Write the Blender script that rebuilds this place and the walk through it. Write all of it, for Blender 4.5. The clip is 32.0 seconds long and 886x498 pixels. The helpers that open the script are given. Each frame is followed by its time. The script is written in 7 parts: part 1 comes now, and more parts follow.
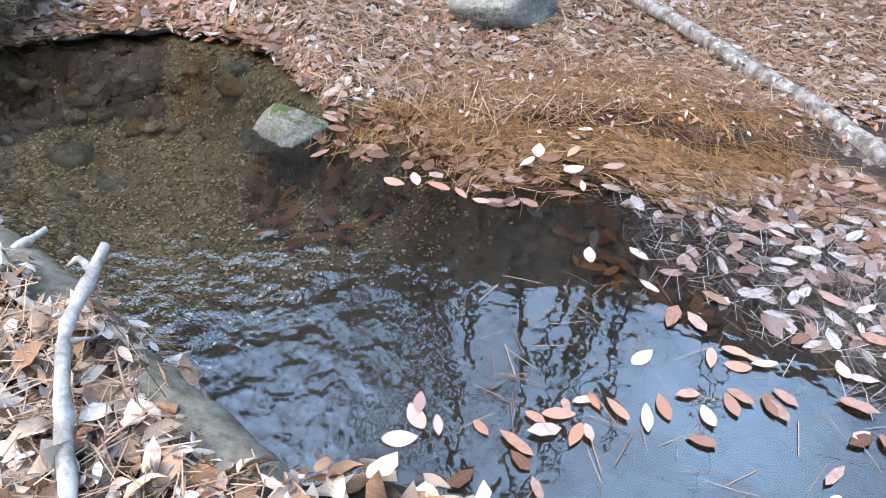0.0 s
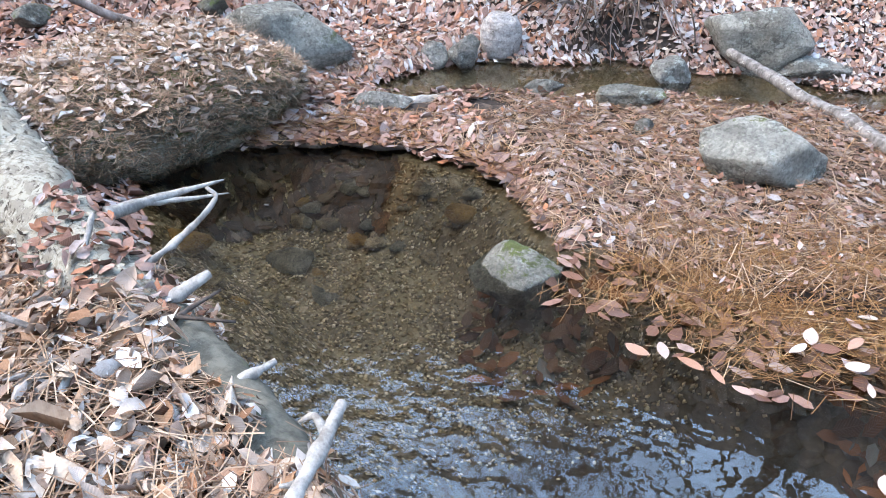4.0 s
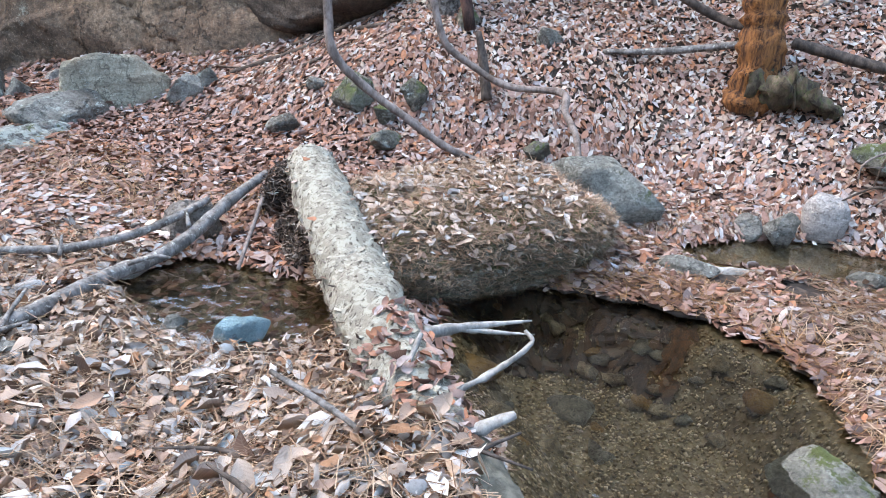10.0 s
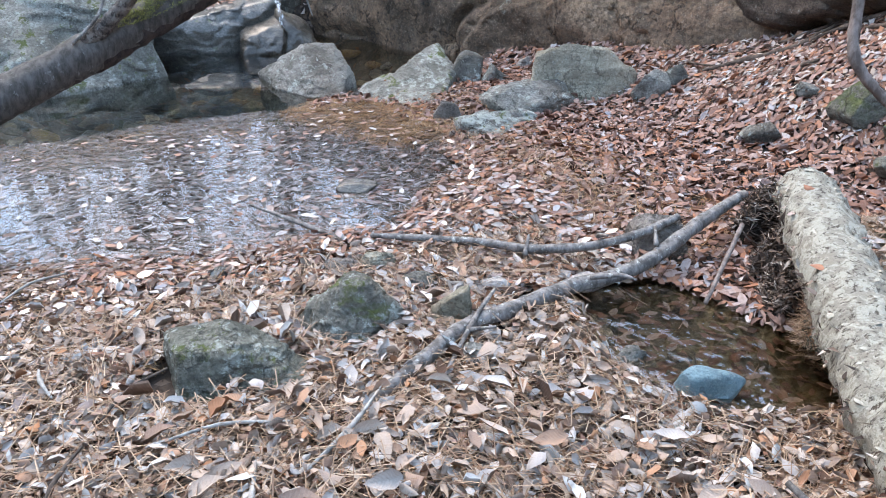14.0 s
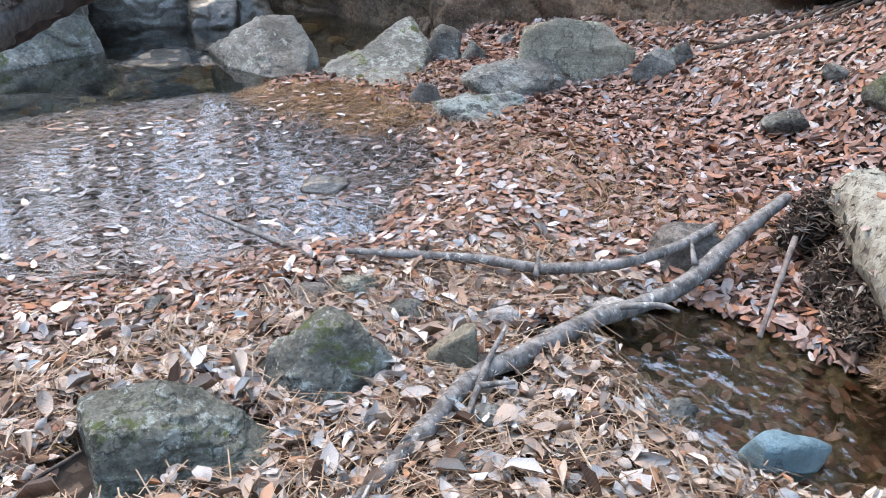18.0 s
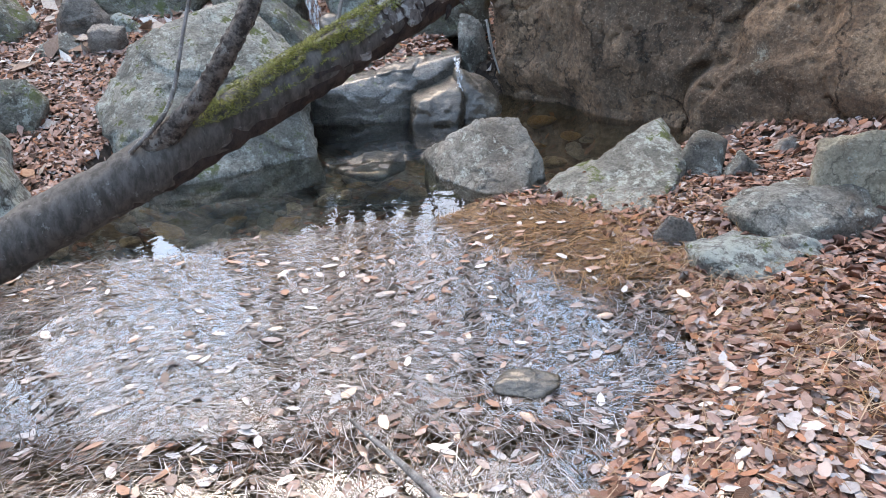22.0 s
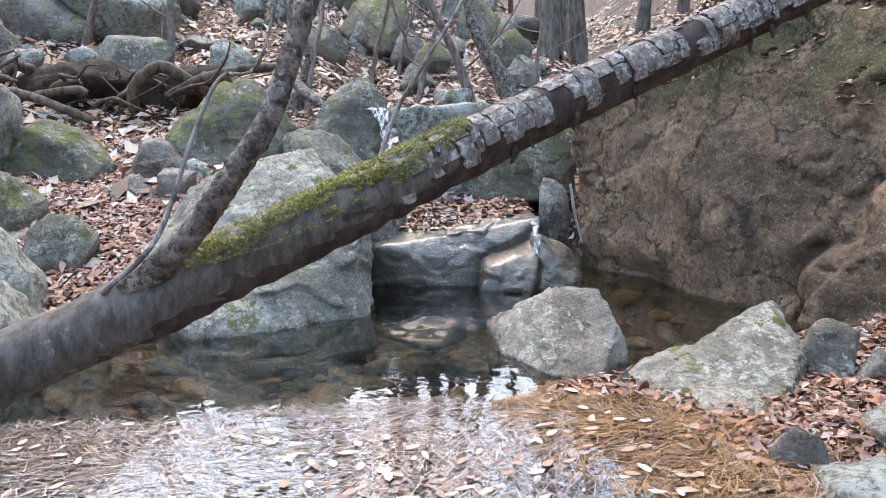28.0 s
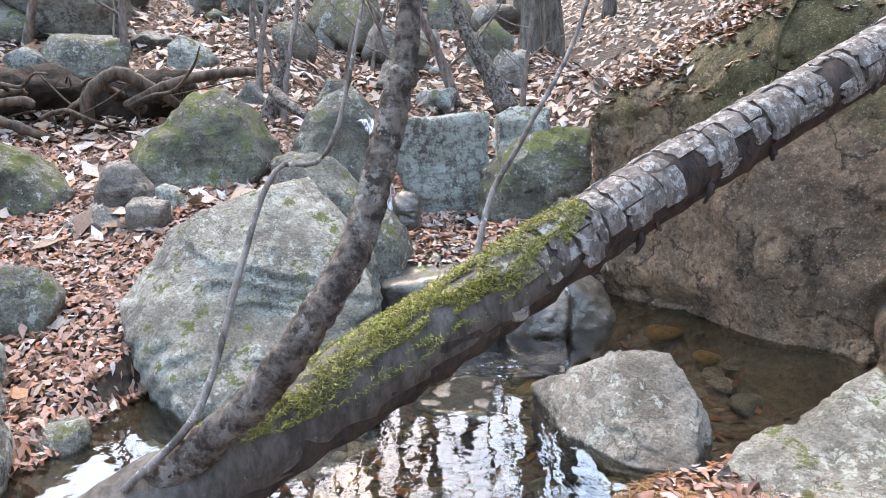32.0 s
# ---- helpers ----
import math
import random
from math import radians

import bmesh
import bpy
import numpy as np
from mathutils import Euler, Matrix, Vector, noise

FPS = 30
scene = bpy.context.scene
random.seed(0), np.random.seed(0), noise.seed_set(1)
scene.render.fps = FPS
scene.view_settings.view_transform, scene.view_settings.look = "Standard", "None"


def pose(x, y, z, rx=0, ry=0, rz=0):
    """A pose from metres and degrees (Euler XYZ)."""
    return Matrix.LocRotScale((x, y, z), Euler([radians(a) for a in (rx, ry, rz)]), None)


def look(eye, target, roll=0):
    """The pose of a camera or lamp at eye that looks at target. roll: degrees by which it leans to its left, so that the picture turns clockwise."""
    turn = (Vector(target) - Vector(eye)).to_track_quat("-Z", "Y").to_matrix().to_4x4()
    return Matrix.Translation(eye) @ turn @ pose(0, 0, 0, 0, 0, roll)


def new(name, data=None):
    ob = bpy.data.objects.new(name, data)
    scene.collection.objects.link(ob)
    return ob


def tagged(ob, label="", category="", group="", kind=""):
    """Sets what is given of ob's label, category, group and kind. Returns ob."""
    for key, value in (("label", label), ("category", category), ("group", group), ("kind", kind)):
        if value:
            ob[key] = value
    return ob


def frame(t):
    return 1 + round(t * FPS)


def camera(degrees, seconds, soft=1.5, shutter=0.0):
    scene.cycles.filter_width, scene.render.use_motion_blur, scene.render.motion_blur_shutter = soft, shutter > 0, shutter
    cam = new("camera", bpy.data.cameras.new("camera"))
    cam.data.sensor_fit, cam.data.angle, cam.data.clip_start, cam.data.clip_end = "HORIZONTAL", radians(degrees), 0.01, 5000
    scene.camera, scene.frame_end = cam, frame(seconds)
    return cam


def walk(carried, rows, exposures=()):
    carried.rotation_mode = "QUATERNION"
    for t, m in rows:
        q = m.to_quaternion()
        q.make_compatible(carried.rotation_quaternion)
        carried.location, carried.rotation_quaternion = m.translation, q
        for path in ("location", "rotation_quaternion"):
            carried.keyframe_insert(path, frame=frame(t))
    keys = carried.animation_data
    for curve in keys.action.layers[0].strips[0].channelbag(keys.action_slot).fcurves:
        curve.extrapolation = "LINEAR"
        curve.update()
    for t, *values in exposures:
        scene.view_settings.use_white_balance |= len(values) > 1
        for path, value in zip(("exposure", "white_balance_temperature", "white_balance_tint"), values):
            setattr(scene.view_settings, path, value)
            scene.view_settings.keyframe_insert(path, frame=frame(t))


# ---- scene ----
cam = camera(59.70, 32.0, 0.9)
ROUTE = [  # seconds, eye x y z, heading to the left of +y, pitch, lean
    (0.0, -0.000, -0.000, 1.497, -5.86, -40.80, 2.71), (0.5, -0.041, 0.058, 1.467, -3.97, -40.47, 3.24), (1.0, -0.046, 0.080, 1.473, -1.92, -39.60, 2.53),
    (1.5, -0.076, 0.176, 1.440, -2.10, -39.58, 1.99), (2.0, -0.116, 0.260, 1.412, -2.37, -39.54, 2.49), (2.5, -0.140, 0.279, 1.410, -1.92, -38.30, 2.84),
    (3.0, -0.195, 0.279, 1.414, 2.00, -36.97, 3.32), (3.5, -0.227, 0.282, 1.420, 6.91, -35.11, 2.06), (5.5, -0.263, 0.290, 1.507, 11.63, -25.95, 3.43),
    (6.0, -0.268, 0.289, 1.542, 12.69, -22.67, 3.34), (6.5, -0.273, 0.291, 1.593, 14.08, -18.74, 3.19), (7.0, -0.271, 0.294, 1.624, 16.71, -15.41, 2.59),
    (7.5, -0.299, 0.288, 1.647, 20.05, -13.31, 2.05), (8.0, -0.343, 0.273, 1.657, 25.35, -12.66, 1.42), (8.5, -0.392, 0.228, 1.603, 31.01, -13.97, 1.23),
    (9.0, -0.396, 0.216, 1.571, 31.59, -17.01, 2.26), (9.5, -0.385, 0.218, 1.537, 31.35, -20.04, 2.84), (10.0, -0.388, 0.221, 1.507, 31.03, -24.15, 3.22),
    (10.5, -0.412, 0.223, 1.512, 33.40, -25.91, 2.59), (11.0, -0.486, 0.213, 1.510, 37.24, -26.94, 2.31), (11.5, -0.591, 0.212, 1.505, 42.87, -27.90, 2.18),
    (12.0, -0.718, 0.191, 1.496, 49.53, -28.74, 1.85), (12.5, -0.779, 0.165, 1.496, 53.94, -29.17, 1.48), (13.0, -0.821, 0.165, 1.482, 59.93, -29.56, -0.15),
    (13.5, -0.835, 0.203, 1.482, 62.22, -28.09, -0.84), (14.0, -0.867, 0.280, 1.489, 62.79, -25.81, -0.51), (14.5, -0.885, 0.371, 1.472, 62.17, -25.33, -0.64),
    (16.5, -1.124, 0.494, 1.412, 56.53, -27.31, -1.62), (17.0, -1.270, 0.458, 1.400, 56.12, -27.54, 0.08), (17.5, -1.346, 0.440, 1.390, 58.11, -27.47, 0.76),
    (18.0, -1.439, 0.454, 1.368, 59.46, -27.55, 0.57), (18.5, -1.581, 0.496, 1.374, 60.36, -26.03, -0.21), (19.0, -1.753, 0.531, 1.389, 61.27, -25.47, -0.78),
    (19.5, -1.844, 0.537, 1.384, 63.91, -25.49, -1.72), (20.0, -2.003, 0.587, 1.385, 65.43, -25.39, -2.02), (20.5, -2.125, 0.630, 1.403, 65.65, -25.25, -1.60),
    (21.0, -2.204, 0.691, 1.409, 67.30, -24.23, -2.10), (21.5, -2.337, 0.845, 1.407, 74.82, -23.31, -4.22), (22.0, -2.419, 0.959, 1.413, 78.47, -22.90, -4.16),
    (22.5, -2.505, 1.011, 1.409, 78.43, -22.87, -3.65), (23.0, -2.654, 1.048, 1.412, 78.00, -22.38, -2.86), (23.5, -2.737, 1.094, 1.406, 76.99, -22.24, -2.19),
    (24.0, -2.885, 1.218, 1.328, 77.94, -22.12, -1.91), (24.5, -2.975, 1.238, 1.182, 78.34, -19.52, -1.63), (26.5, -2.935, 1.204, 0.959, 77.88, -13.06, -1.12),
    (27.0, -2.945, 1.207, 1.032, 80.37, -11.29, -1.59), (27.5, -2.988, 1.192, 1.070, 83.51, -10.52, -1.82), (28.0, -3.016, 1.195, 1.223, 84.31, -10.09, -1.54),
    (28.5, -2.995, 1.211, 1.372, 84.50, -10.39, -1.97), (29.0, -2.996, 1.238, 1.432, 85.33, -10.90, -2.11), (29.5, -3.017, 1.184, 1.450, 85.89, -11.43, -2.03),
    (30.0, -3.096, 1.053, 1.480, 85.31, -11.78, -1.49), (30.5, -3.164, 0.936, 1.488, 84.39, -12.01, -0.91), (31.0, -3.444, 0.929, 1.465, 83.96, -12.28, -2.87),
    (31.5, -3.630, 0.910, 1.488, 83.09, -11.91, -2.89), (32.0, -3.740, 0.856, 1.500, 80.57, -11.79, -2.31),
]


def stance(x, y, z, heading, pitch, lean):
    a, b = radians(heading), radians(pitch)
    return look((x, y, z), (x - math.sin(a) * math.cos(b), y + math.cos(a) * math.cos(b), z + math.sin(b)), lean)


walk(cam, [(t, stance(*rest)) for t, *rest in ROUTE], exposures=[(0.0, 1.78, 7350, 15), (3.5, 1.80, 7400, 16), (6.0, 1.60, 7150, 16), (9.0, 1.66, 7450, 15), (13.0, 1.50, 7450, 15), (20.0, 1.47, 7950, 17), (24.0, 1.43, 8250, 18), (27.0, 1.80, 8400, 19), (32.0, 2.06, 8700, 20)])

# ---- light ----
world = bpy.data.worlds.new("sky")
scene.world = world
world.use_nodes = True
sky = world.node_tree.nodes.new("ShaderNodeTexSky")
sky.sky_type, sky.sun_disc = "NISHITA", False
sky.sun_elevation, sky.sun_rotation = radians(54), radians(258)
sky.air_density, sky.dust_density, sky.ozone_density = 1.0, 4.0, 0.6
backing = world.node_tree.nodes["Background"]
backing.inputs["Strength"].default_value = 0.15
# broken cloud over the whole sky
cloud = world.node_tree.nodes.new("ShaderNodeTexNoise")
cloud.inputs["Scale"].default_value, cloud.inputs["Detail"].default_value = 2.4, 6.0
direction = world.node_tree.nodes.new("ShaderNodeTexCoord")
cover = world.node_tree.nodes.new("ShaderNodeMapRange")
cover.inputs["From Min"].default_value, cover.inputs["From Max"].default_value = 0.34, 0.62
cover.inputs["To Max"].default_value = 0.8
blend = world.node_tree.nodes.new("ShaderNodeMix")
blend.data_type = "RGBA"
blend.inputs[7].default_value = (4.9, 8.7, 14.4, 1)
for a, b in ((direction.outputs["Generated"], cloud.inputs["Vector"]), (cloud.outputs["Fac"], cover.inputs["Value"]), (cover.outputs[0], blend.inputs[0]), (sky.outputs["Color"], blend.inputs[6]), (blend.outputs[2], backing.inputs["Color"])):
    world.node_tree.links.new(a, b)
sun = new("sun", bpy.data.lights.new("sun", "SUN"))
sun.data.energy, sun.data.angle, sun.data.color = 0.75, radians(38), (1.0, 0.93, 0.83)
sun.matrix_world = look((-6.7, -1.4, 9.4), (0, 0, 0))

# ---- materials ----


class Nodes:
    """Short hand for one node material."""

    def __init__(self, name, rough=0.8):
        self.mat = bpy.data.materials.new(name)
        self.mat.use_nodes = True
        self.tree = self.mat.node_tree
        self.bsdf = self.tree.nodes["Principled BSDF"]
        self.bsdf.inputs["Roughness"].default_value = rough
        self.out = self.tree.nodes["Material Output"]

    def add(self, kind, **values):
        node = self.tree.nodes.new("ShaderNode" + kind)
        for key, value in values.items():
            node.inputs[key].default_value = value
        return node

    def link(self, a, b):
        self.tree.links.new(a, b)

    def place(self, jitter=True, stretch=(1, 1, 1)):
        co = self.add("TexCoord").outputs["Object"]
        if jitter:
            info, shift = self.add("ObjectInfo"), self.add("VectorMath")
            shift.operation = "MULTIPLY_ADD"
            shift.inputs[1].default_value = (1, 1, 1)
            scale = self.add("VectorMath")
            scale.operation = "SCALE"
            scale.inputs["Scale"].default_value = 37.0
            comb = self.add("CombineXYZ")
            for k in range(3):
                self.link(info.outputs["Random"], comb.inputs[k])
            self.link(comb.outputs[0], scale.inputs[0])
            self.link(co, shift.inputs[0])
            self.link(scale.outputs[0], shift.inputs[2])
            co = shift.outputs[0]
        if stretch != (1, 1, 1):
            m = self.add("Mapping")
            m.inputs["Scale"].default_value = stretch
            self.link(co, m.inputs[0])
            co = m.outputs[0]
        return co

    def noise(self, co, scale, detail=5, rough=0.6):
        n = self.add("TexNoise", Scale=scale, Detail=detail, Roughness=rough)
        self.link(co, n.inputs["Vector"])
        return n.outputs["Fac"]

    def cells(self, co, scale, out="Distance"):
        n = self.add("TexVoronoi", Scale=scale)
        self.link(co, n.inputs["Vector"])
        return n.outputs[out]

    def ramp(self, fac, stops):
        n = self.add("ValToRGB")
        e = n.color_ramp.elements
        while len(e) < len(stops):
            e.new(0.5)
        for el, (at, col) in zip(e, stops):
            el.position = at
            el.color = (*col, 1) if len(col) == 3 else col
        self.link(fac, n.inputs[0])
        return n.outputs["Color"]

    def mix(self, fac, a, b, how="MIX"):
        n = self.tree.nodes.new("ShaderNodeMix")
        n.data_type, n.blend_type = "RGBA", how
        for src, k in ((fac, 0), (a, 6), (b, 7)):
            if isinstance(src, (int, float)):
                n.inputs[k].default_value = src
            elif isinstance(src, tuple):
                n.inputs[k].default_value = (*src, 1)
            else:
                self.link(src, n.inputs[k])
        return n.outputs[2]

    def maths(self, how, a, b=0.0):
        n = self.add("Math")
        n.operation = how
        for k, v in enumerate((a, b)):
            if isinstance(v, (int, float)):
                n.inputs[k].default_value = v
            else:
                self.link(v, n.inputs[k])
        return n.outputs[0]

    def bump(self, height, strength, distance=0.01, under=None):
        n = self.add("Bump", Strength=strength, Distance=distance)
        self.link(height, n.inputs["Height"])
        if under:
            self.link(under, n.inputs["Normal"])
        return n.outputs[0]

    def done(self, colour=None, normal=None, rough=None):
        if colour is not None:
            self.link(colour, self.bsdf.inputs["Base Color"])
        if normal is not None:
            self.link(normal, self.bsdf.inputs["Normal"])
        if rough is not None:
            self.link(rough, self.bsdf.inputs["Roughness"])
        return self.mat


def step(n, v, a, b):
    """0 below a, 1 above b, smooth between."""
    m = n.add("MapRange")
    m.interpolation_type = "SMOOTHSTEP"
    m.inputs["From Min"].default_value, m.inputs["From Max"].default_value = a, b
    n.link(v, m.inputs["Value"])
    return m.outputs[0]


def stone(name, dark, light, lichen=0.0, moss=0.0, rust=0.0, rough=0.85, grain=1.0, relief=1.0, wet=0.0):
    n = Nodes(name, rough)
    n.bsdf.inputs["Coat Weight"].default_value, n.bsdf.inputs["Coat Roughness"].default_value, n.bsdf.inputs["Coat IOR"].default_value = wet, 0.16, 1.9
    co = n.place()
    big, fine = n.noise(co, 3.0, 6), n.noise(co, 38.0, 6, 0.7)
    col = n.ramp(big, [(0.40, dark), (0.5, tuple((a + b) / 2 for a, b in zip(dark, light))), (0.60, light)])
    stain = n.noise(co, 9.0, 7, 0.7)
    col = n.mix(n.maths("MULTIPLY", step(n, stain, 0.52, 0.62), 0.32), col, tuple(c * 0.5 for c in dark))
    col = n.mix(n.maths("MULTIPLY", step(n, fine, 0.48, 0.62), 0.28), col, tuple(c * 0.4 for c in dark))
    speck = n.cells(co, 110.0, "Color")
    col = n.mix(0.38 * grain, col, n.ramp(speck, [(0.15, (0.03, 0.03, 0.03)), (0.4, (0.42, 0.41, 0.40)), (0.85, (0.95, 0.93, 0.9))]), "SOFT_LIGHT")
    if rust:
        col = n.mix(n.maths("MULTIPLY", step(n, n.noise(co, 2.1, 4), 0.5, 0.68), rust), col, (0.30, 0.15, 0.08))
    if lichen:
        patch = n.maths("MULTIPLY", step(n, n.noise(co, 15.0, 9, 0.8), 0.60 - 0.14 * lichen, 0.65 - 0.14 * lichen), step(n, n.noise(co, 2.6, 5), 0.50 - 0.20 * lichen, 0.62 - 0.20 * lichen))
        col = n.mix(n.maths("MULTIPLY", patch, 0.72), col, n.mix(n.noise(co, 60.0), (0.33, 0.385, 0.345), (0.56, 0.615, 0.57)))
    if moss:
        up = n.add("SeparateXYZ")
        n.link(n.add("NewGeometry").outputs["Normal"], up.inputs[0])
        cover = n.maths("MULTIPLY", step(n, up.outputs[2], -0.1, 0.75), step(n, n.noise(co, 6.0, 8, 0.75), 0.60 - 0.12 * moss, 0.66 - 0.12 * moss))
        col = n.mix(cover, col, n.mix(n.noise(co, 45.0), (0.040, 0.058, 0.015), (0.150, 0.180, 0.052)))
    split = n.maths("SUBTRACT", 1.0, step(n, n.maths("ABSOLUTE", n.maths("SUBTRACT", n.noise(co, 2.6, 6, 0.6), 0.5)), 0.0, 0.014))
    col = n.mix(n.maths("MULTIPLY", split, 0.6), col, tuple(c * 0.3 for c in dark))
    layer = n.noise(n.place(True, (0.8, 0.8, 4.5)), 5.0, 7, 0.65)
    col = n.mix(n.maths("MULTIPLY", step(n, layer, 0.52, 0.60), 0.3), col, tuple(c * 0.6 for c in dark))
    nor = n.bump(layer, 0.6 * relief, 0.05)
    nor = n.bump(n.noise(co, 11.0, 8, 0.75), 0.8 * relief, 0.05, nor)
    nor = n.bump(n.maths("SUBTRACT", 1.0, split), 0.6, 0.012, nor)
    nor = n.bump(fine, 0.9 * relief, 0.014, nor)
    nor = n.bump(speck, 0.3 * relief, 0.003, nor)
    return n.done(col, nor)


GRANITE = stone("granite_grey", (0.118, 0.118, 0.104), (0.292, 0.292, 0.266), lichen=0.45, rust=0.12)
GRANITE_PALE = stone("granite_pale_lichen", (0.135, 0.137, 0.126), (0.325, 0.332, 0.312), lichen=1.0, rust=0.08, moss=0.45)
GRANITE_STREAKED = stone("granite_lichen_and_moss", (0.155, 0.156, 0.136), (0.355, 0.358, 0.322), lichen=0.62, moss=0.45)
GRANITE_MOSSY = stone("granite_mossy", (0.100, 0.097, 0.078), (0.265, 0.262, 0.220), lichen=0.45, moss=1.1)
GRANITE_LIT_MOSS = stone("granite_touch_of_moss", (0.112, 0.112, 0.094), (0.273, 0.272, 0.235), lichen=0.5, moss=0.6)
DARK_MOSSY = stone("dark_green_stone", (0.048, 0.050, 0.038), (0.20, 0.205, 0.170), lichen=0.5, moss=0.35)
TAN_ROCK = stone("tan_rock", (0.27, 0.245, 0.185), (0.50, 0.465, 0.365), lichen=0.2, rust=0.2)
GRANITE_WET = stone("wet_granite", (0.045, 0.044, 0.037), (0.14, 0.140, 0.128), lichen=0.1, moss=0.25, rough=0.4, relief=0.7, wet=0.35)
WET_BROWN = stone("wet_brown_rock", (0.042, 0.036, 0.028), (0.120, 0.104, 0.080), rough=0.4, relief=0.6, wet=0.35)
BROWN_ROCK = stone("brown_porous_rock", (0.15, 0.135, 0.12), (0.33, 0.30, 0.27), rough=0.8, rust=0.15)
GRANITE_LIGHT = stone("light_grey_granite", (0.205, 0.207, 0.182), (0.405, 0.410, 0.366), lichen=0.45, moss=0.3)
DARK_BROWN_ROCK = stone("dark_brown_rock", (0.085, 0.064, 0.050), (0.200, 0.150, 0.116), lichen=0.12, rust=0.2)
WET_STONE = stone("wet_bed_stone", (0.195, 0.150, 0.091), (0.650, 0.533, 0.351), rough=0.35, rust=0.3)
WET_GREY_STONE = stone("wet_grey_bed_stone", (0.130, 0.124, 0.098), (0.390, 0.364, 0.286), rough=0.35)
BLUE_STONE = stone("smooth_blue_stone", (0.22, 0.37, 0.42), (0.33, 0.49, 0.54), rough=0.3, grain=0.3)
WHITE_STONE = stone("white_quartz_stone", (0.36, 0.340, 0.325), (0.56, 0.535, 0.515), rough=0.7)
ORANGE_STONE = stone("ochre_stone", (0.308, 0.168, 0.049), (0.504, 0.308, 0.098), rough=0.4)


def cliff_rock():
    n = Nodes("cliff_rock", 0.85)
    co = n.place(False)
    big, mid, fine = n.noise(co, 0.9, 5), n.noise(co, 4.0, 7, 0.7), n.noise(co, 30.0, 6, 0.7)
    col = n.ramp(big, [(0.38, (0.124, 0.085, 0.058)), (0.47, (0.250, 0.169, 0.113)), (0.54, (0.290, 0.188, 0.125)), (0.62, (0.360, 0.257, 0.177))])
    col = n.mix(n.maths("MULTIPLY", step(n, mid, 0.50, 0.60), 0.6), col, (0.074, 0.060, 0.046))
    col = n.mix(n.maths("MULTIPLY", step(n, fine, 0.47, 0.60), 0.55), col, (0.087, 0.069, 0.053))
    pale = n.maths("MULTIPLY", step(n, n.noise(co, 5.0, 8, 0.75), 0.60, 0.66), step(n, n.noise(co, 0.8, 2), 0.45, 0.6))
    col = n.mix(n.maths("MULTIPLY", pale, 0.7), col, (0.313, 0.332, 0.289))
    high = n.add("SeparateXYZ")
    n.link(co, high.inputs[0])
    band = n.maths("MULTIPLY", step(n, n.maths("ADD", high.outputs[2], n.maths("MULTIPLY", mid, 1.1)), 1.55, 2.0), step(n, n.noise(co, 1.6, 5), 0.34, 0.52))
    col = n.mix(n.maths("MULTIPLY", band, 0.9), col, n.mix(fine, (0.030, 0.037, 0.010), (0.087, 0.089, 0.027)))
    damp_end = n.maths("MULTIPLY", step(n, n.maths("ADD", high.outputs[0], n.noise(co, 1.2, 5)), -5.9, -5.0), step(n, n.maths("ADD", high.outputs[2], n.maths("MULTIPLY", n.noise(co, 2.6, 6, 0.65), 1.2)), 1.35, 1.75))
    col = n.mix(n.maths("MULTIPLY", damp_end, 0.85), col, n.mix(fine, (0.026, 0.032, 0.010), (0.080, 0.082, 0.026)))
    split = n.maths("SUBTRACT", 1.0, step(n, n.maths("ABSOLUTE", n.maths("SUBTRACT", n.noise(co, 1.1, 7, 0.6), 0.5)), 0.0, 0.010))
    col = n.mix(n.maths("MULTIPLY", split, 0.7), col, (0.026, 0.019, 0.015))
    nor = n.bump(n.noise(co, 2.5, 8, 0.7), 0.4, 0.05)
    nor = n.bump(n.maths("SUBTRACT", 1.0, split), 0.8, 0.03, nor)
    nor = n.bump(mid, 0.6, 0.03, nor)
    nor = n.bump(n.noise(co, 12.0, 7, 0.75), 0.9, 0.03, nor)
    nor = n.bump(fine, 0.6, 0.010, nor)
    grit = n.noise(co, 110.0, 4, 0.7)
    nor = n.bump(grit, 0.35, 0.003, nor)
    col = n.mix(n.maths("MULTIPLY", step(n, grit, 0.46, 0.60), 0.35), col, (0.066, 0.052, 0.042))
    col = n.mix(n.maths("MULTIPLY", step(n, n.noise(co, 70.0, 4, 0.7), 0.55, 0.64), 0.45), col, (0.399, 0.332, 0.258))
    pits = n.maths("MULTIPLY", step(n, n.noise(co, 26.0, 3, 0.5), 0.60, 0.66), step(n, n.noise(co, 2.2, 4), 0.46, 0.60))
    col = n.mix(n.maths("MULTIPLY", pits, 0.75), col, (0.035, 0.029, 0.024))
    nor = n.bump(n.maths("SUBTRACT", 1.0, pits), 0.7, 0.012, nor)
    blotch = n.ramp(n.noise(co, 8.0, 8, 0.66), [(0.36, (0.56, 0.54, 0.51)), (0.5, (1.0, 0.96, 0.92)), (0.62, (1.28, 1.26, 1.22))])
    col = n.mix(0.85, col, blotch, "MULTIPLY")
    crumb = n.ramp(n.cells(co, 46.0, "Color"), [(0.1, (0.536, 0.533, 0.516)), (0.5, (1.0, 1.0, 1.0)), (0.95, (1.35, 1.33, 1.3))])
    col = n.mix(0.7, col, crumb, "MULTIPLY")
    return n.done(col, nor)


CLIFF = cliff_rock()


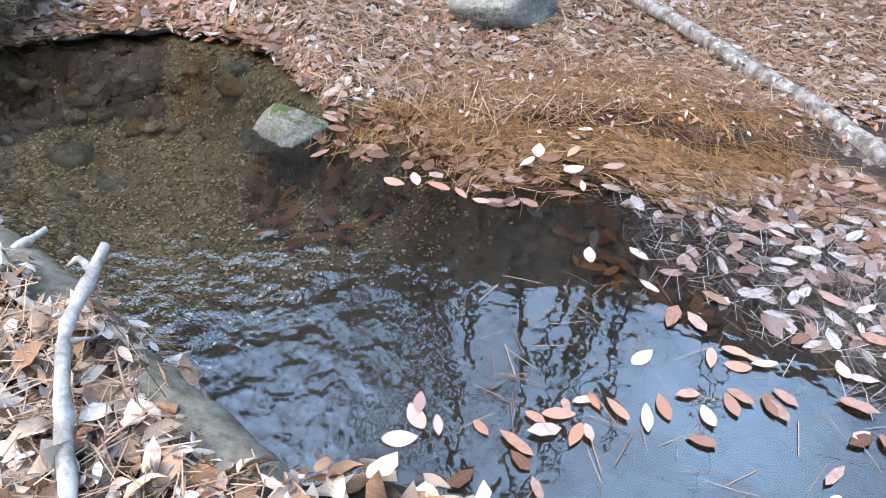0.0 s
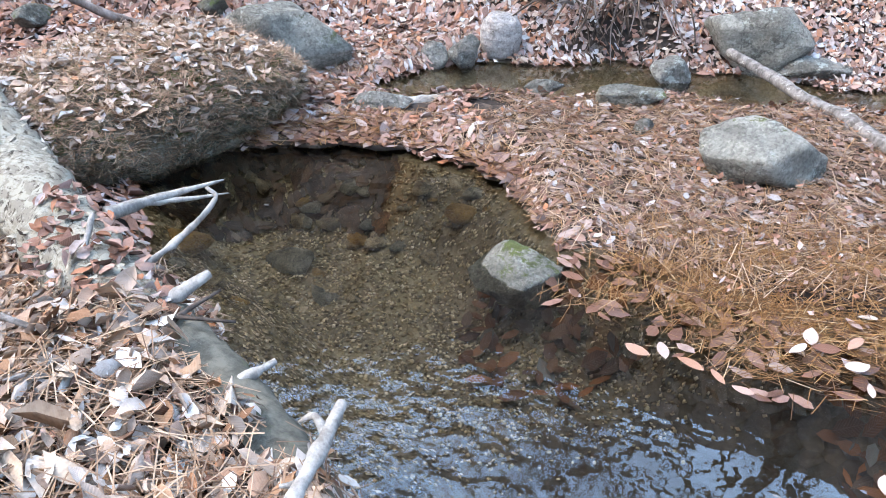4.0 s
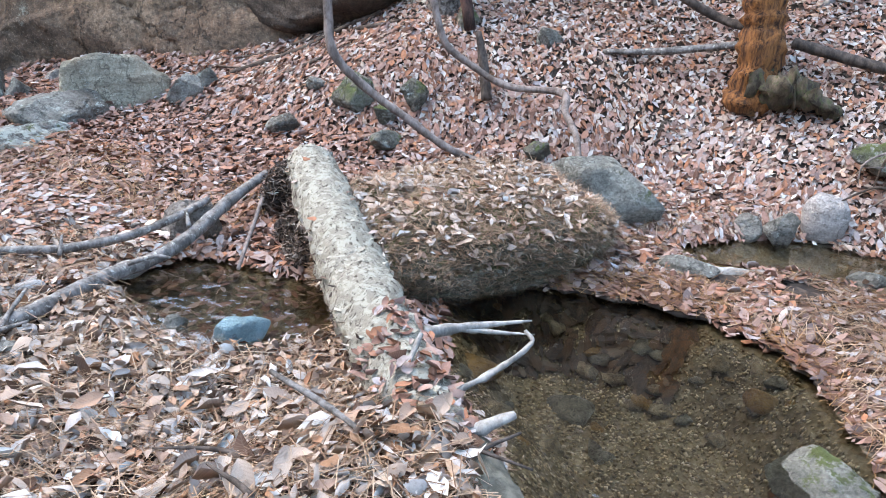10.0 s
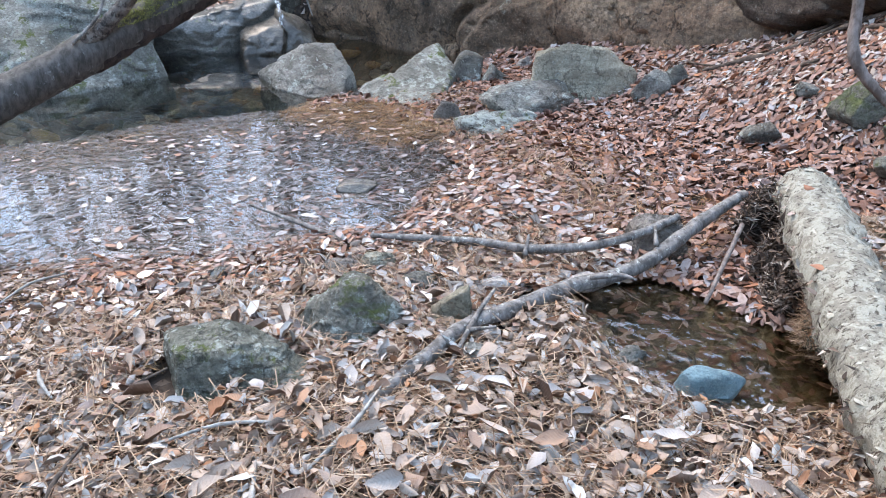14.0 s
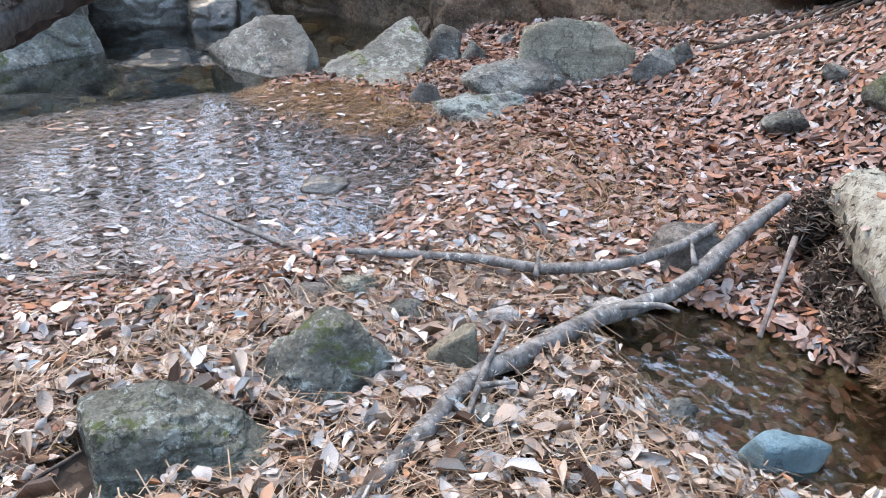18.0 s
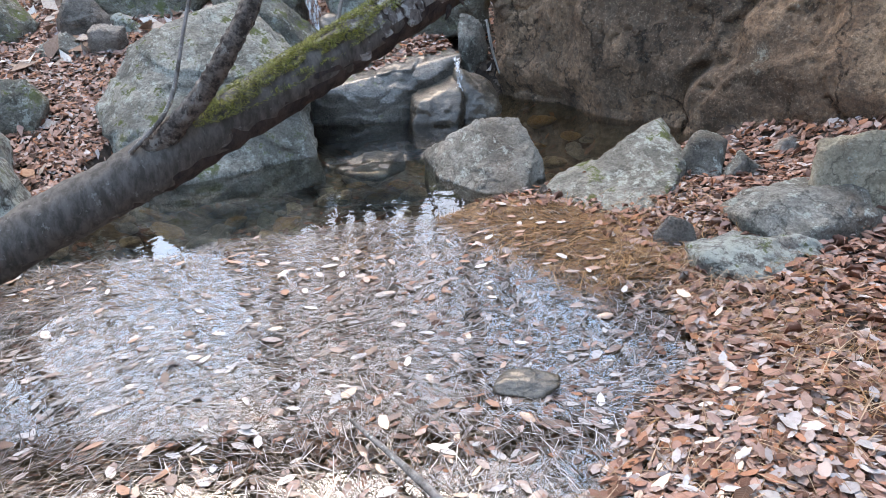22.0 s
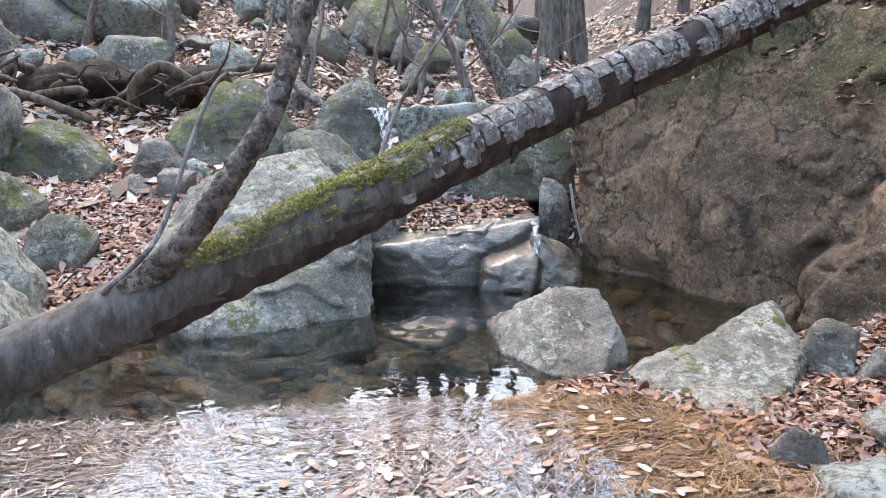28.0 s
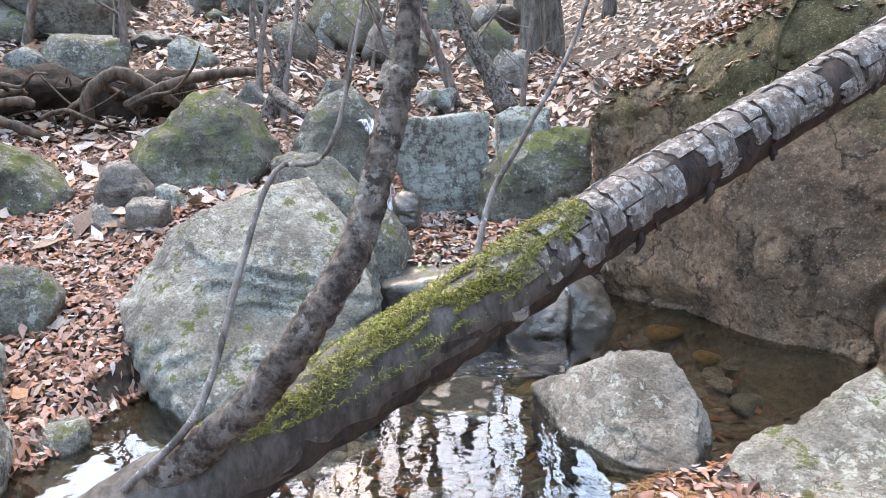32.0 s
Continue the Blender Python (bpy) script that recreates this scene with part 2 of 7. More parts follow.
def leaf_material(name, stops, rough=0.7, gloss=0.15, wet=0.0):
    n = Nodes(name, rough)
    n.bsdf.inputs["Coat Weight"].default_value, n.bsdf.inputs["Coat Roughness"].default_value, n.bsdf.inputs["Coat IOR"].default_value = wet, 0.08, 1.6
    n.bsdf.inputs["Specular IOR Level"].default_value = gloss
    rnd = n.maths("FRACT", n.maths("ADD", n.add("NewGeometry").outputs["Random Per Island"], n.add("ObjectInfo").outputs["Random"]))
    uv = n.add("UVMap").outputs[0]
    co = n.place(False)
    col = n.ramp(rnd, stops)
    col = n.mix(n.maths("MULTIPLY", step(n, n.noise(co, 55.0, 5), 0.42, 0.7), 0.55), col, n.mix(0.65, col, (0.10, 0.045, 0.025)))
    xyz = n.add("SeparateXYZ")
    n.link(uv, xyz.inputs[0])
    side = n.maths("ABSOLUTE", n.maths("SUBTRACT", xyz.outputs[1], 0.5))
    vein = n.maths("SINE", n.maths("MULTIPLY", n.maths("SUBTRACT", xyz.outputs[0], n.maths("MULTIPLY", side, 0.45)), 62.0))
    ridge = n.maths("MAXIMUM", step(n, vein, 0.55, 1.0), n.maths("SUBTRACT", 1.0, step(n, side, 0.0, 0.05)))
    col = n.mix(n.maths("MULTIPLY", ridge, 0.07), col, (0.62, 0.52, 0.43))
    return n.done(col, n.bump(vein, 0.16, 0.0015))


DRY_LEAF = leaf_material("dry_leaves", [(0.0, (0.030, 0.018, 0.014)), (0.06, (0.15, 0.085, 0.058)), (0.13, (0.37, 0.285, 0.230)), (0.21, (0.41, 0.200, 0.105)), (0.28, (0.39, 0.310, 0.255)), (0.44, (0.47, 0.385, 0.320)), (0.51, (0.25, 0.165, 0.127)), (0.63, (0.49, 0.415, 0.355)), (0.76, (0.40, 0.370, 0.350)), (0.90, (0.57, 0.525, 0.485)), (1.0, (0.49, 0.510, 0.505))])
RED_LEAF = leaf_material("red_brown_leaves", [(0.0, (0.028, 0.014, 0.011)), (0.10, (0.15, 0.070, 0.047)), (0.25, (0.31, 0.185, 0.150)), (0.40, (0.36, 0.155, 0.082)), (0.52, (0.31, 0.195, 0.168)), (0.65, (0.40, 0.275, 0.232)), (0.73, (0.17, 0.086, 0.066)), (0.87, (0.43, 0.325, 0.288)), (0.95, (0.37, 0.340, 0.345)), (1.0, (0.54, 0.50, 0.48))])
WET_LEAF = leaf_material("wet_leaves", [(0.0, (0.050, 0.022, 0.015)), (0.3, (0.135, 0.058, 0.037)), (0.55, (0.215, 0.102, 0.066)), (0.8, (0.270, 0.165, 0.128)), (1.0, (0.352, 0.285, 0.266))], 0.4, 0.5, 0.5)
PALE_LEAF = leaf_material("pale_floating_leaves", [(0.0, (0.34, 0.170, 0.105)), (0.4, (0.41, 0.255, 0.190)), (0.7, (0.47, 0.410, 0.375)), (1.0, (0.56, 0.555, 0.55))], 0.45, 0.4)
SILVER = leaf_material("wet_shining_leaves", [(0.0, (0.10, 0.050, 0.036)), (0.3, (0.22, 0.135, 0.105)), (0.6, (0.30, 0.235, 0.215)), (0.85, (0.36, 0.345, 0.35)), (1.0, (0.50, 0.48, 0.47))], 0.4, 0.5, 1.0)
TAN_LEAF = leaf_material("large_tan_leaves", [(0.0, (0.20, 0.105, 0.060)), (0.25, (0.36, 0.215, 0.130)), (0.5, (0.44, 0.315, 0.225)), (0.8, (0.50, 0.405, 0.320)), (1.0, (0.58, 0.52, 0.46))])
# leaf tones near black: the overhang's shade put into their colour
SHADE_LEAF = leaf_material("overhang_shade_leaves", [(0.0, (0.012, 0.008, 0.006)), (0.6, (0.035, 0.022, 0.014)), (0.9, (0.08, 0.045, 0.024)), (1.0, (0.12, 0.10, 0.08))], 0.5)
SUNK_LEAF = leaf_material("sunken_leaves", [(0.0, (0.031, 0.014, 0.008)), (0.4, (0.094, 0.037, 0.014)), (0.75, (0.208, 0.078, 0.023)), (0.88, (0.062, 0.052, 0.042)), (1.0, (0.146, 0.156, 0.156))], 0.5)


def plain(name, a, b, scale=8.0, rough=0.8, bump=0.4, stretch=(1, 1, 1), distance=0.01, jitter=True):
    n = Nodes(name, rough)
    co = n.place(jitter, stretch)
    f = n.noise(co, scale, 7, 0.7)
    col = n.ramp(f, [(0.32, a), (0.68, b)])
    return n.done(col, n.bump(n.noise(co, scale * 2.5, 6, 0.7), bump, distance))


def needle_material(name, stops, rough=0.55, wet=0.0):
    n = Nodes(name, rough)
    n.bsdf.inputs["Coat Weight"].default_value, n.bsdf.inputs["Coat Roughness"].default_value, n.bsdf.inputs["Coat IOR"].default_value = wet, 0.06, 1.7
    return n.done(n.ramp(n.add("NewGeometry").outputs["Random Per Island"], stops))


GOLD_NEEDLE = needle_material("golden_pine_needles", [(0.0, (0.04, 0.018, 0.008)), (0.3, (0.135, 0.058, 0.016)), (0.65, (0.25, 0.118, 0.036)), (0.9, (0.36, 0.205, 0.080)), (1.0, (0.44, 0.33, 0.21))])
FLAKE = plain("bark_flakes", (0.20, 0.185, 0.15), (0.50, 0.48, 0.40), 40.0, 0.9, 0.5)
# dark soil of the log mounds, and shade painted into the root hollow
SOIL_AND_HOLLOW = plain("dark_soil_and_hollow", (0.012, 0.008, 0.006), (0.06, 0.042, 0.03), 14.0, 0.95, 0.8, distance=0.03)
WET_NEEDLE = needle_material("wet_grey_pine_needles", [(0.0, (0.020, 0.016, 0.015)), (0.4, (0.090, 0.070, 0.064)), (0.75, (0.225, 0.198, 0.190)), (1.0, (0.46, 0.44, 0.44))], 0.3, 0.8)
DRY_NEEDLE = needle_material("dry_pine_needles", [(0.0, (0.110, 0.058, 0.034)), (0.5, (0.260, 0.160, 0.096)), (1.0, (0.430, 0.320, 0.228))])
MOSS_STRAND = needle_material("moss_strands", [(0.0, (0.020, 0.032, 0.015)), (0.35, (0.055, 0.072, 0.032)), (0.6, (0.115, 0.122, 0.060)), (0.8, (0.25, 0.215, 0.135)), (1.0, (0.50, 0.43, 0.31))])
BRIGHT_MOSS = needle_material("bright_moss_strands", [(0.0, (0.05, 0.055, 0.010)), (0.35, (0.16, 0.175, 0.028)), (0.75, (0.29, 0.31, 0.055)), (0.93, (0.38, 0.39, 0.10)), (1.0, (0.40, 0.32, 0.14))])


def floor_material():
    n = Nodes("forest_floor", 0.9)
    co = n.place(False)
    cell = n.add("TexVoronoi", Scale=17.0, Randomness=1.0)
    n.link(co, cell.inputs["Vector"])
    rnd = n.add("SeparateXYZ")
    n.link(cell.outputs["Color"], rnd.inputs[0])
    col = n.ramp(rnd.outputs[0], [(0.0, (0.012, 0.009, 0.007)), (0.35, (0.028, 0.019, 0.014)), (0.65, (0.06, 0.042, 0.032)), (0.9, (0.12, 0.09, 0.07)), (1.0, (0.20, 0.165, 0.14))])
    col = n.mix(step(n, n.noise(co, 26.0, 6), 0.45, 0.56), col, (0.028, 0.019, 0.014))
    high = n.add("SeparateXYZ")
    n.link(co, high.inputs[0])
    sand_f, sand_g = n.noise(co, 46.0, 6, 0.8), n.cells(co, 90.0, "Color")
    sand = n.mix(0.5, n.ramp(sand_f, [(0.3, (0.16, 0.12, 0.065)), (0.7, (0.38, 0.31, 0.19))]), n.ramp(sand_g, [(0.0, (0.10, 0.075, 0.04)), (0.5, (0.28, 0.22, 0.13)), (1.0, (0.52, 0.45, 0.33))]))
    sand = n.mix(n.maths("MULTIPLY", step(n, n.noise(co, 3.0, 5), 0.45, 0.62), 0.55), sand, (0.06, 0.04, 0.022))
    far = n.add("VectorMath")
    far.operation = "DISTANCE"
    far.inputs[1].default_value = (0.35, 1.05, -0.2)
    n.link(co, far.inputs[0])
    # bed colour darkened here to make the mirrored sky stand out
    dark_bed = n.maths("SUBTRACT", 1.0, step(n, n.maths("ADD", far.outputs["Value"], n.maths("MULTIPLY", n.noise(co, 4.0, 5), 0.6)), 1.15, 1.75))
    west = n.maths("SUBTRACT", 1.0, step(n, n.maths("ADD", high.outputs[0], n.noise(co, 3.0, 4)), -3.3, -2.7))
    sand = n.mix(0.26, sand, (0.04, 0.027, 0.014))
    sand = n.mix(n.maths("MULTIPLY", west, 0.75), sand, (0.035, 0.028, 0.018))
    sand = n.mix(dark_bed, sand, n.mix(sand_f, (0.018, 0.014, 0.010), (0.055, 0.042, 0.028)))
    col = n.mix(step(n, high.outputs[2], -0.02, 0.015), sand, col)
    nor = n.bump(cell.outputs["Distance"], 0.8, 0.03)
    nor = n.bump(sand_f, 0.5, 0.006, nor)
    return n.done(col, nor)


FLOOR = floor_material()


def water_material():
    n = Nodes("stream_water")
    n.tree.nodes.remove(n.bsdf)
    co = n.place(False)
    def near(x, y, a, b):
        far = n.add("VectorMath")
        far.operation = "DISTANCE"
        far.inputs[1].default_value = (x, y, 0)
        n.link(co, far.inputs[0])
        return n.maths("SUBTRACT", 1.0, step(n, far.outputs["Value"], a, b))

    rough_water = n.maths("MAXIMUM", n.maths("MAXIMUM", near(-0.5, 1.35, 0.3, 0.85), near(-7.75, 1.8, 0.05, 0.45)), n.maths("MULTIPLY", near(-2.4, 2.1, 0.4, 0.8), 1.0))
    wave = n.bump(n.noise(co, 6.0, 2, 0.4), 0.06, 0.03)
    chop = n.add("Bump", Distance=0.02)
    n.link(n.maths("ADD", n.maths("MULTIPLY", rough_water, 0.5), 0.045), chop.inputs["Strength"])
    n.link(n.noise(co, 13.0, 2.0, 0.45), chop.inputs["Height"])
    n.link(wave, chop.inputs["Normal"])
    wave = chop.outputs[0]
    clear, gloss = n.add("BsdfTransparent"), n.add("BsdfGlossy", Roughness=0.015)
    clear.inputs["Color"].default_value = (0.98, 0.935, 0.83, 1)
    gloss.inputs["Color"].default_value = (0.95, 0.98, 1, 1)
    fres = n.add("Fresnel", IOR=2.0)
    both = n.add("MixShader")
    n.link(wave, gloss.inputs["Normal"])
    n.link(wave, fres.inputs["Normal"])
    n.link(fres.outputs[0], both.inputs[0])
    n.link(clear.outputs[0], both.inputs[1])
    n.link(gloss.outputs[0], both.inputs[2])
    n.link(both.outputs[0], n.out.inputs["Surface"])
    return n.mat


WATER = water_material()


def foam_material():
    n = Nodes("white_water", 0.25)
    co = n.place(False, (6, 6, 1.2))
    f = n.noise(co, 6.0, 6, 0.7)
    n.bsdf.inputs["Alpha"].default_value = 0.6
    n.link(step(n, f, 0.40, 0.62), n.bsdf.inputs["Alpha"])
    return n.done(n.ramp(f, [(0.3, (0.55, 0.62, 0.68)), (0.7, (0.85, 0.88, 0.9))]), n.bump(f, 0.6, 0.02))


FOAM = foam_material()


def bark(name, dark, light, scale=14.0, across=0.25, depth=0.02, pale=0.0, pale_colour=(0.5, 0.52, 0.48), patch=30.0, edge=(0.40, 0.60)):
    n = Nodes(name, 0.88)
    co = n.place(True, (1, 1, across))
    ridge = n.noise(co, scale, 8, 0.7)
    col = n.ramp(ridge, [(edge[0], dark), (edge[1], light)])
    if pale:
        co2 = n.place(True)
        crust = n.maths("MULTIPLY", step(n, n.noise(co2, patch, 9, 0.75), 0.62 - 0.2 * pale, 0.66 - 0.2 * pale), step(n, ridge, edge[0] - 0.02, edge[0] + 0.04))
        col = n.mix(n.maths("MULTIPLY", crust, 0.85), col, pale_colour)
    return n.done(col, n.bump(ridge, 0.9, depth))


BARK_GREY = bark("grey_ridged_bark", (0.048, 0.044, 0.037), (0.170, 0.160, 0.143))
BARK_RED = bark("red_brown_bark", (0.034, 0.017, 0.014), (0.136, 0.068, 0.051))
BARK_ROTTEN = bark("rotten_orange_wood", (0.055, 0.022, 0.010), (0.40, 0.165, 0.052), 40.0, 0.07, 0.04)
BARK_UNDER = bark("dark_under_bark", (0.018, 0.013, 0.012), (0.066, 0.048, 0.042), 16.0, 0.5, 0.02)
BARK_VINE = bark("vine_bark", (0.110, 0.085, 0.073), (0.272, 0.228, 0.208), 20.0, 0.4, 0.006)
BARK_FLAKY = bark("flaky_trunk_bark", (0.040, 0.032, 0.028), (0.205, 0.178, 0.158), 30.0, 1.0, 0.03, 0.40, (0.29, 0.285, 0.265), 16.0, (0.42, 0.58))
BARK_BRANCH = bark("fallen_branch_bark", (0.085, 0.078, 0.072), (0.265, 0.250, 0.238), 26.0, 0.4, 0.010, 0.22)
BARK_DARK = bark("dark_branch_bark", (0.031, 0.024, 0.020), (0.109, 0.085, 0.071), 20.0, 0.4, 0.008)
BARK_LICHEN = bark("lichen_log_bark", (0.085, 0.072, 0.056), (0.290, 0.272, 0.222), 64.0, 0.3, 0.018, 0.66, (0.44, 0.432, 0.365), 24.0, (0.40, 0.47))
BARK_CRACKED = bark("cracked_log_bark", (0.075, 0.065, 0.060), (0.190, 0.172, 0.162), 40.0, 0.5, 0.012, 0.52, (0.34, 0.345, 0.335), 30.0)
BARK_SMOOTH = bark("smooth_grey_bark", (0.051, 0.047, 0.042), (0.120, 0.111, 0.102), 30.0, 0.35, 0.006, 0.12, (0.198, 0.204, 0.198), 24.0)
BARK_DAMP = bark("damp_barkless_wood", (0.075, 0.074, 0.058), (0.165, 0.160, 0.130), 26.0, 0.25, 0.006, 0.2, (0.10, 0.115, 0.07), 14.0)
BARK_PALE = bark("bleached_stick", (0.176, 0.168, 0.156), (0.416, 0.408, 0.384), 20.0, 0.3, 0.004)
BARK_ROOT = bark("root_bark", (0.041, 0.027, 0.020), (0.150, 0.109, 0.082), 16.0, 0.3, 0.01)
BARK_MOSSY = bark("mossy_root_bark", (0.034, 0.024, 0.015), (0.129, 0.102, 0.068), 18.0, 0.5, 0.02, 0.5, (0.068, 0.078, 0.031))

# ---- mesh tools ----


def mesh_of(name, verts, faces, material, smooth=True, uvs=None):
    """A mesh from arrays: faces is one array with 3 or 4 columns, or a list of such arrays."""
    verts = np.asarray(verts, np.float32)
    groups = faces if isinstance(faces, list) else [faces]
    groups = [np.asarray(g, np.int32) for g in groups if len(g)]
    me = bpy.data.meshes.new(name)
    me.vertices.add(len(verts))
    me.vertices.foreach_set("co", verts.ravel())
    sizes = np.concatenate([np.full(len(g), g.shape[1], np.int32) for g in groups])
    loops = np.concatenate([g.ravel() for g in groups])
    me.loops.add(len(loops))
    me.loops.foreach_set("vertex_index", loops)
    me.polygons.add(len(sizes))
    me.polygons.foreach_set("loop_start", np.concatenate([[0], np.cumsum(sizes)[:-1]]).astype(np.int32))
    me.polygons.foreach_set("use_smooth", np.full(len(sizes), smooth))
    if uvs is not None:
        layer = me.uv_layers.new(name="UVMap")
        layer.data.foreach_set("uv", np.asarray(uvs, np.float32)[loops].ravel())
    me.update(calc_edges=True)
    me.validate()
    me.materials.append(material)
    return me


def part(name, mesh, parent, label=""):
    ob = new(name, mesh)
    ob.parent = parent
    return tagged(ob, label)


LOWER_POOL = [(-1.15, 1.78), (-0.89, 1.57), (-0.65, 1.38), (-0.40, 1.10), (-0.22, 0.86), (0.3, 0.72), (1.0, 0.75), (1.7, 1.0), (2.1, 1.6), (1.6, 2.1), (0.9, 2.3), (0.3, 2.45), (-0.15, 2.6), (-0.36, 2.85), (-0.55, 3.1), (-0.92, 3.22), (-1.5, 3.2), (-2.0, 2.9), (-1.75, 2.4), (-1.5, 2.1)]
UPPER_POOL = [(-6.25, -0.9), (-6.9, -0.5), (-7.35, -0.25), (-8.0, 0.0), (-8.3, 0.9), (-8.95, 1.15), (-8.95, 2.0), (-9.0, 2.85), (-7.9, 3.45), (-7.2, 3.75), (-6.85, 3.7), (-6.55, 3.1), (-6.3, 2.4), (-5.95, 1.6), (-5.95, 0.9), (-6.05, 0.2), (-6.1, -0.5)]
SHALLOWS = [(-6.2, -1.3), (-6.2, 1.0), (-6.0, 2.35), (-5.2, 2.55), (-4.4, 2.3), (-3.9, 1.6), (-3.9, 0.9), (-4.1, 0.2), (-4.5, -0.6), (-5.2, -1.4)]
BROOK = [(-2.98, 2.0), (-2.9, 2.3), (-2.4, 2.55), (-1.9, 2.55), (-1.95, 2.15), (-2.12, 1.9), (-2.5, 1.72), (-2.85, 1.78)]
RIVULET = [(-1.4, 3.8), (-1.0, 4.12), (-0.5, 4.38), (0.0, 4.56), (0.6, 4.5), (1.4, 4.4), (1.4, 4.05), (0.6, 4.02), (0.0, 4.08), (-0.45, 3.84), (-1.0, 3.72)]


def inside_by(poly, x, y):
    """Distance to the edge of a polygon, positive inside, for arrays."""
    best, odd = np.full(np.shape(x), 1e9), np.zeros(np.shape(x), bool)
    for (x0, y0), (x1, y1) in zip(poly, poly[1:] + poly[:1]):
        dx, dy = x1 - x0, y1 - y0
        u = np.clip(((x - x0) * dx + (y - y0) * dy) / (dx * dx + dy * dy), 0, 1)
        best = np.minimum(best, (x - x0 - u * dx) ** 2 + (y - y0 - u * dy) ** 2)
        if dy:
            odd ^= ((y0 > y) != (y1 > y)) & (x < x0 + (y - y0) / dy * dx)
    return np.sqrt(best) * np.where(odd, 1, -1)


def ease(a, b, v):
    v = np.clip((v - a) / (b - a), 0, 1)
    return v * v * (3 - 2 * v)


def ground_z(x, y):
    """Height of the forest floor and of the stream bed."""
    x, y = np.asarray(x, float), np.asarray(y, float)
    foot = 3.70 + 0.80 * ease(-4.2, -1.2, x)
    s = y - foot
    z = 0.05 + 0.012 * np.sin(5.1 * x + 1.3 * y) + 0.012 * np.sin(4.3 * y - 2.2 * x)
    north = (0.04 + 0.23 * (1 - ease(-0.3, 0.5, x)) * ease(-4.6, -3.2, x)) * ease(-0.25 - 0.5 * (1 - ease(-2.4, -1.5, x)), 0.75, s) + (0.40 + 0.12 * ease(-4.6, -3.2, x)) * np.clip(s, 0, 1.5) + 0.34 * np.clip(s - 1.5, 0, 4) + 0.90 * np.clip(s - 6.5, 0, 25) + 0.45 * np.clip(s - 12, 0, 20) + 0.08 * np.maximum(0, s - 27)
    z = z + north + 0.05 * ease(0.3, 2, s) * (np.sin(2.1 * x + 0.7 * y) + np.sin(1.3 * y - 1.9 * x + 1))
    z = z + 0.25 * ease(-1.85, -1.15, x) * (1 - ease(0.1, 0.75, x)) * (1 - ease(1.5, 2.1, y + 0.35 * (x + 1.3))) + 0.04 * ease(-2.9, -2.3, x) * (1 - ease(-1.6, -1.1, x)) * (1 - ease(1.1, 1.5, y))
    z = z - 0.028 * ease(1.1, 1.5, y) * (1 - ease(2.6, 2.9, y)) * ease(-4.6, -3.9, x) * (1 - ease(-2.6, -2.2, x))
    w = np.maximum(0, -x - 7.3 - 1.1 * ease(0.6, 1.4, y))
    z = z + (0.29 * np.minimum(w, 8) + 0.34 * np.clip(w - 8, 0, 24) + 0.08 * np.maximum(0, w - 32)) * (1 - 0.7 * ease(0, 2, s))
    # unseen hills to the south and east, added to block low light
    v = np.maximum(0, -1.2 - y)
    z = z + 0.16 * np.minimum(v, 4) + 0.75 * np.clip(v - 4, 0, 24) + 0.06 * np.maximum(0, v - 28) + 0.05 * np.maximum(0, x - 4) + 0.5 * np.clip(x - 13, 0, 24)
    for poly, deep, soft in ((LOWER_POOL, 0.26, 0.45), (UPPER_POOL, 0.30, 0.6), (SHALLOWS, 0.075, 0.25), (BROOK, 0.11, 0.2), (RIVULET, 0.07, 0.12)):
        d = inside_by(poly, x, y) + 0.07 * np.sin(5.3 * x + 2.1 * y) * np.sin(4.7 * y - 3.1 * x + 1)
        bank = 0.45 if poly is SHALLOWS else 0.12
        z = np.where(d > -bank, np.minimum(z, z * (1 - ease(-bank, 0, d)) - deep * ease(-0.02, soft, d)), z)
    return z


def at_ground(x, y):
    return float(ground_z(x, y))


# ---- ground and water ----
def spread(lo, hi, fine, far):
    """Grid lines: even from lo to hi, then wider and wider out to far on both sides."""
    inner, out, gap = list(np.arange(lo, hi + 1e-6, fine)), [], fine
    while sum(out) < far:
        gap = min(gap * 1.16, 9.0)
        out.append(gap)
    edge = np.cumsum(out)
    return np.concatenate([lo - edge[::-1], inner, hi + edge])


gx, gy = spread(-9.0, 2.6, 0.045, 260.0), spread(-1.4, 6.4, 0.045, 260.0)
GX, GY = np.meshgrid(gx, gy, indexing="ij")
GZ = ground_z(GX, GY)
nx, ny = GX.shape
idx = np.arange(nx * ny).reshape(nx, ny)
quads = np.stack([idx[:-1, :-1], idx[1:, :-1], idx[1:, 1:], idx[:-1, 1:]], -1).reshape(-1, 4)
tagged(new("ground", mesh_of("ground", np.stack([GX, GY, GZ], -1).reshape(-1, 3), quads, FLOOR)), "forest floor of brown leaf mould and sandy stream bed", "ground", kind="structure")

wx, wy = np.arange(-9.2, 2.61, 0.1), np.arange(-1.7, 4.91, 0.1)
WX, WY = np.meshgrid(wx, wy, indexing="ij")
widx = np.arange(WX.size).reshape(WX.shape)
wq = np.stack([widx[:-1, :-1], widx[1:, :-1], widx[1:, 1:], widx[:-1, 1:]], -1).reshape(-1, 4)
tagged(new("water", mesh_of("water", np.stack([WX, WY, 0 * WX], -1).reshape(-1, 3), wq, WATER)), "clear shallow stream water mirroring sky and bare trees", "water", kind="structure")

# ---- rocks ----
BALLS = {}


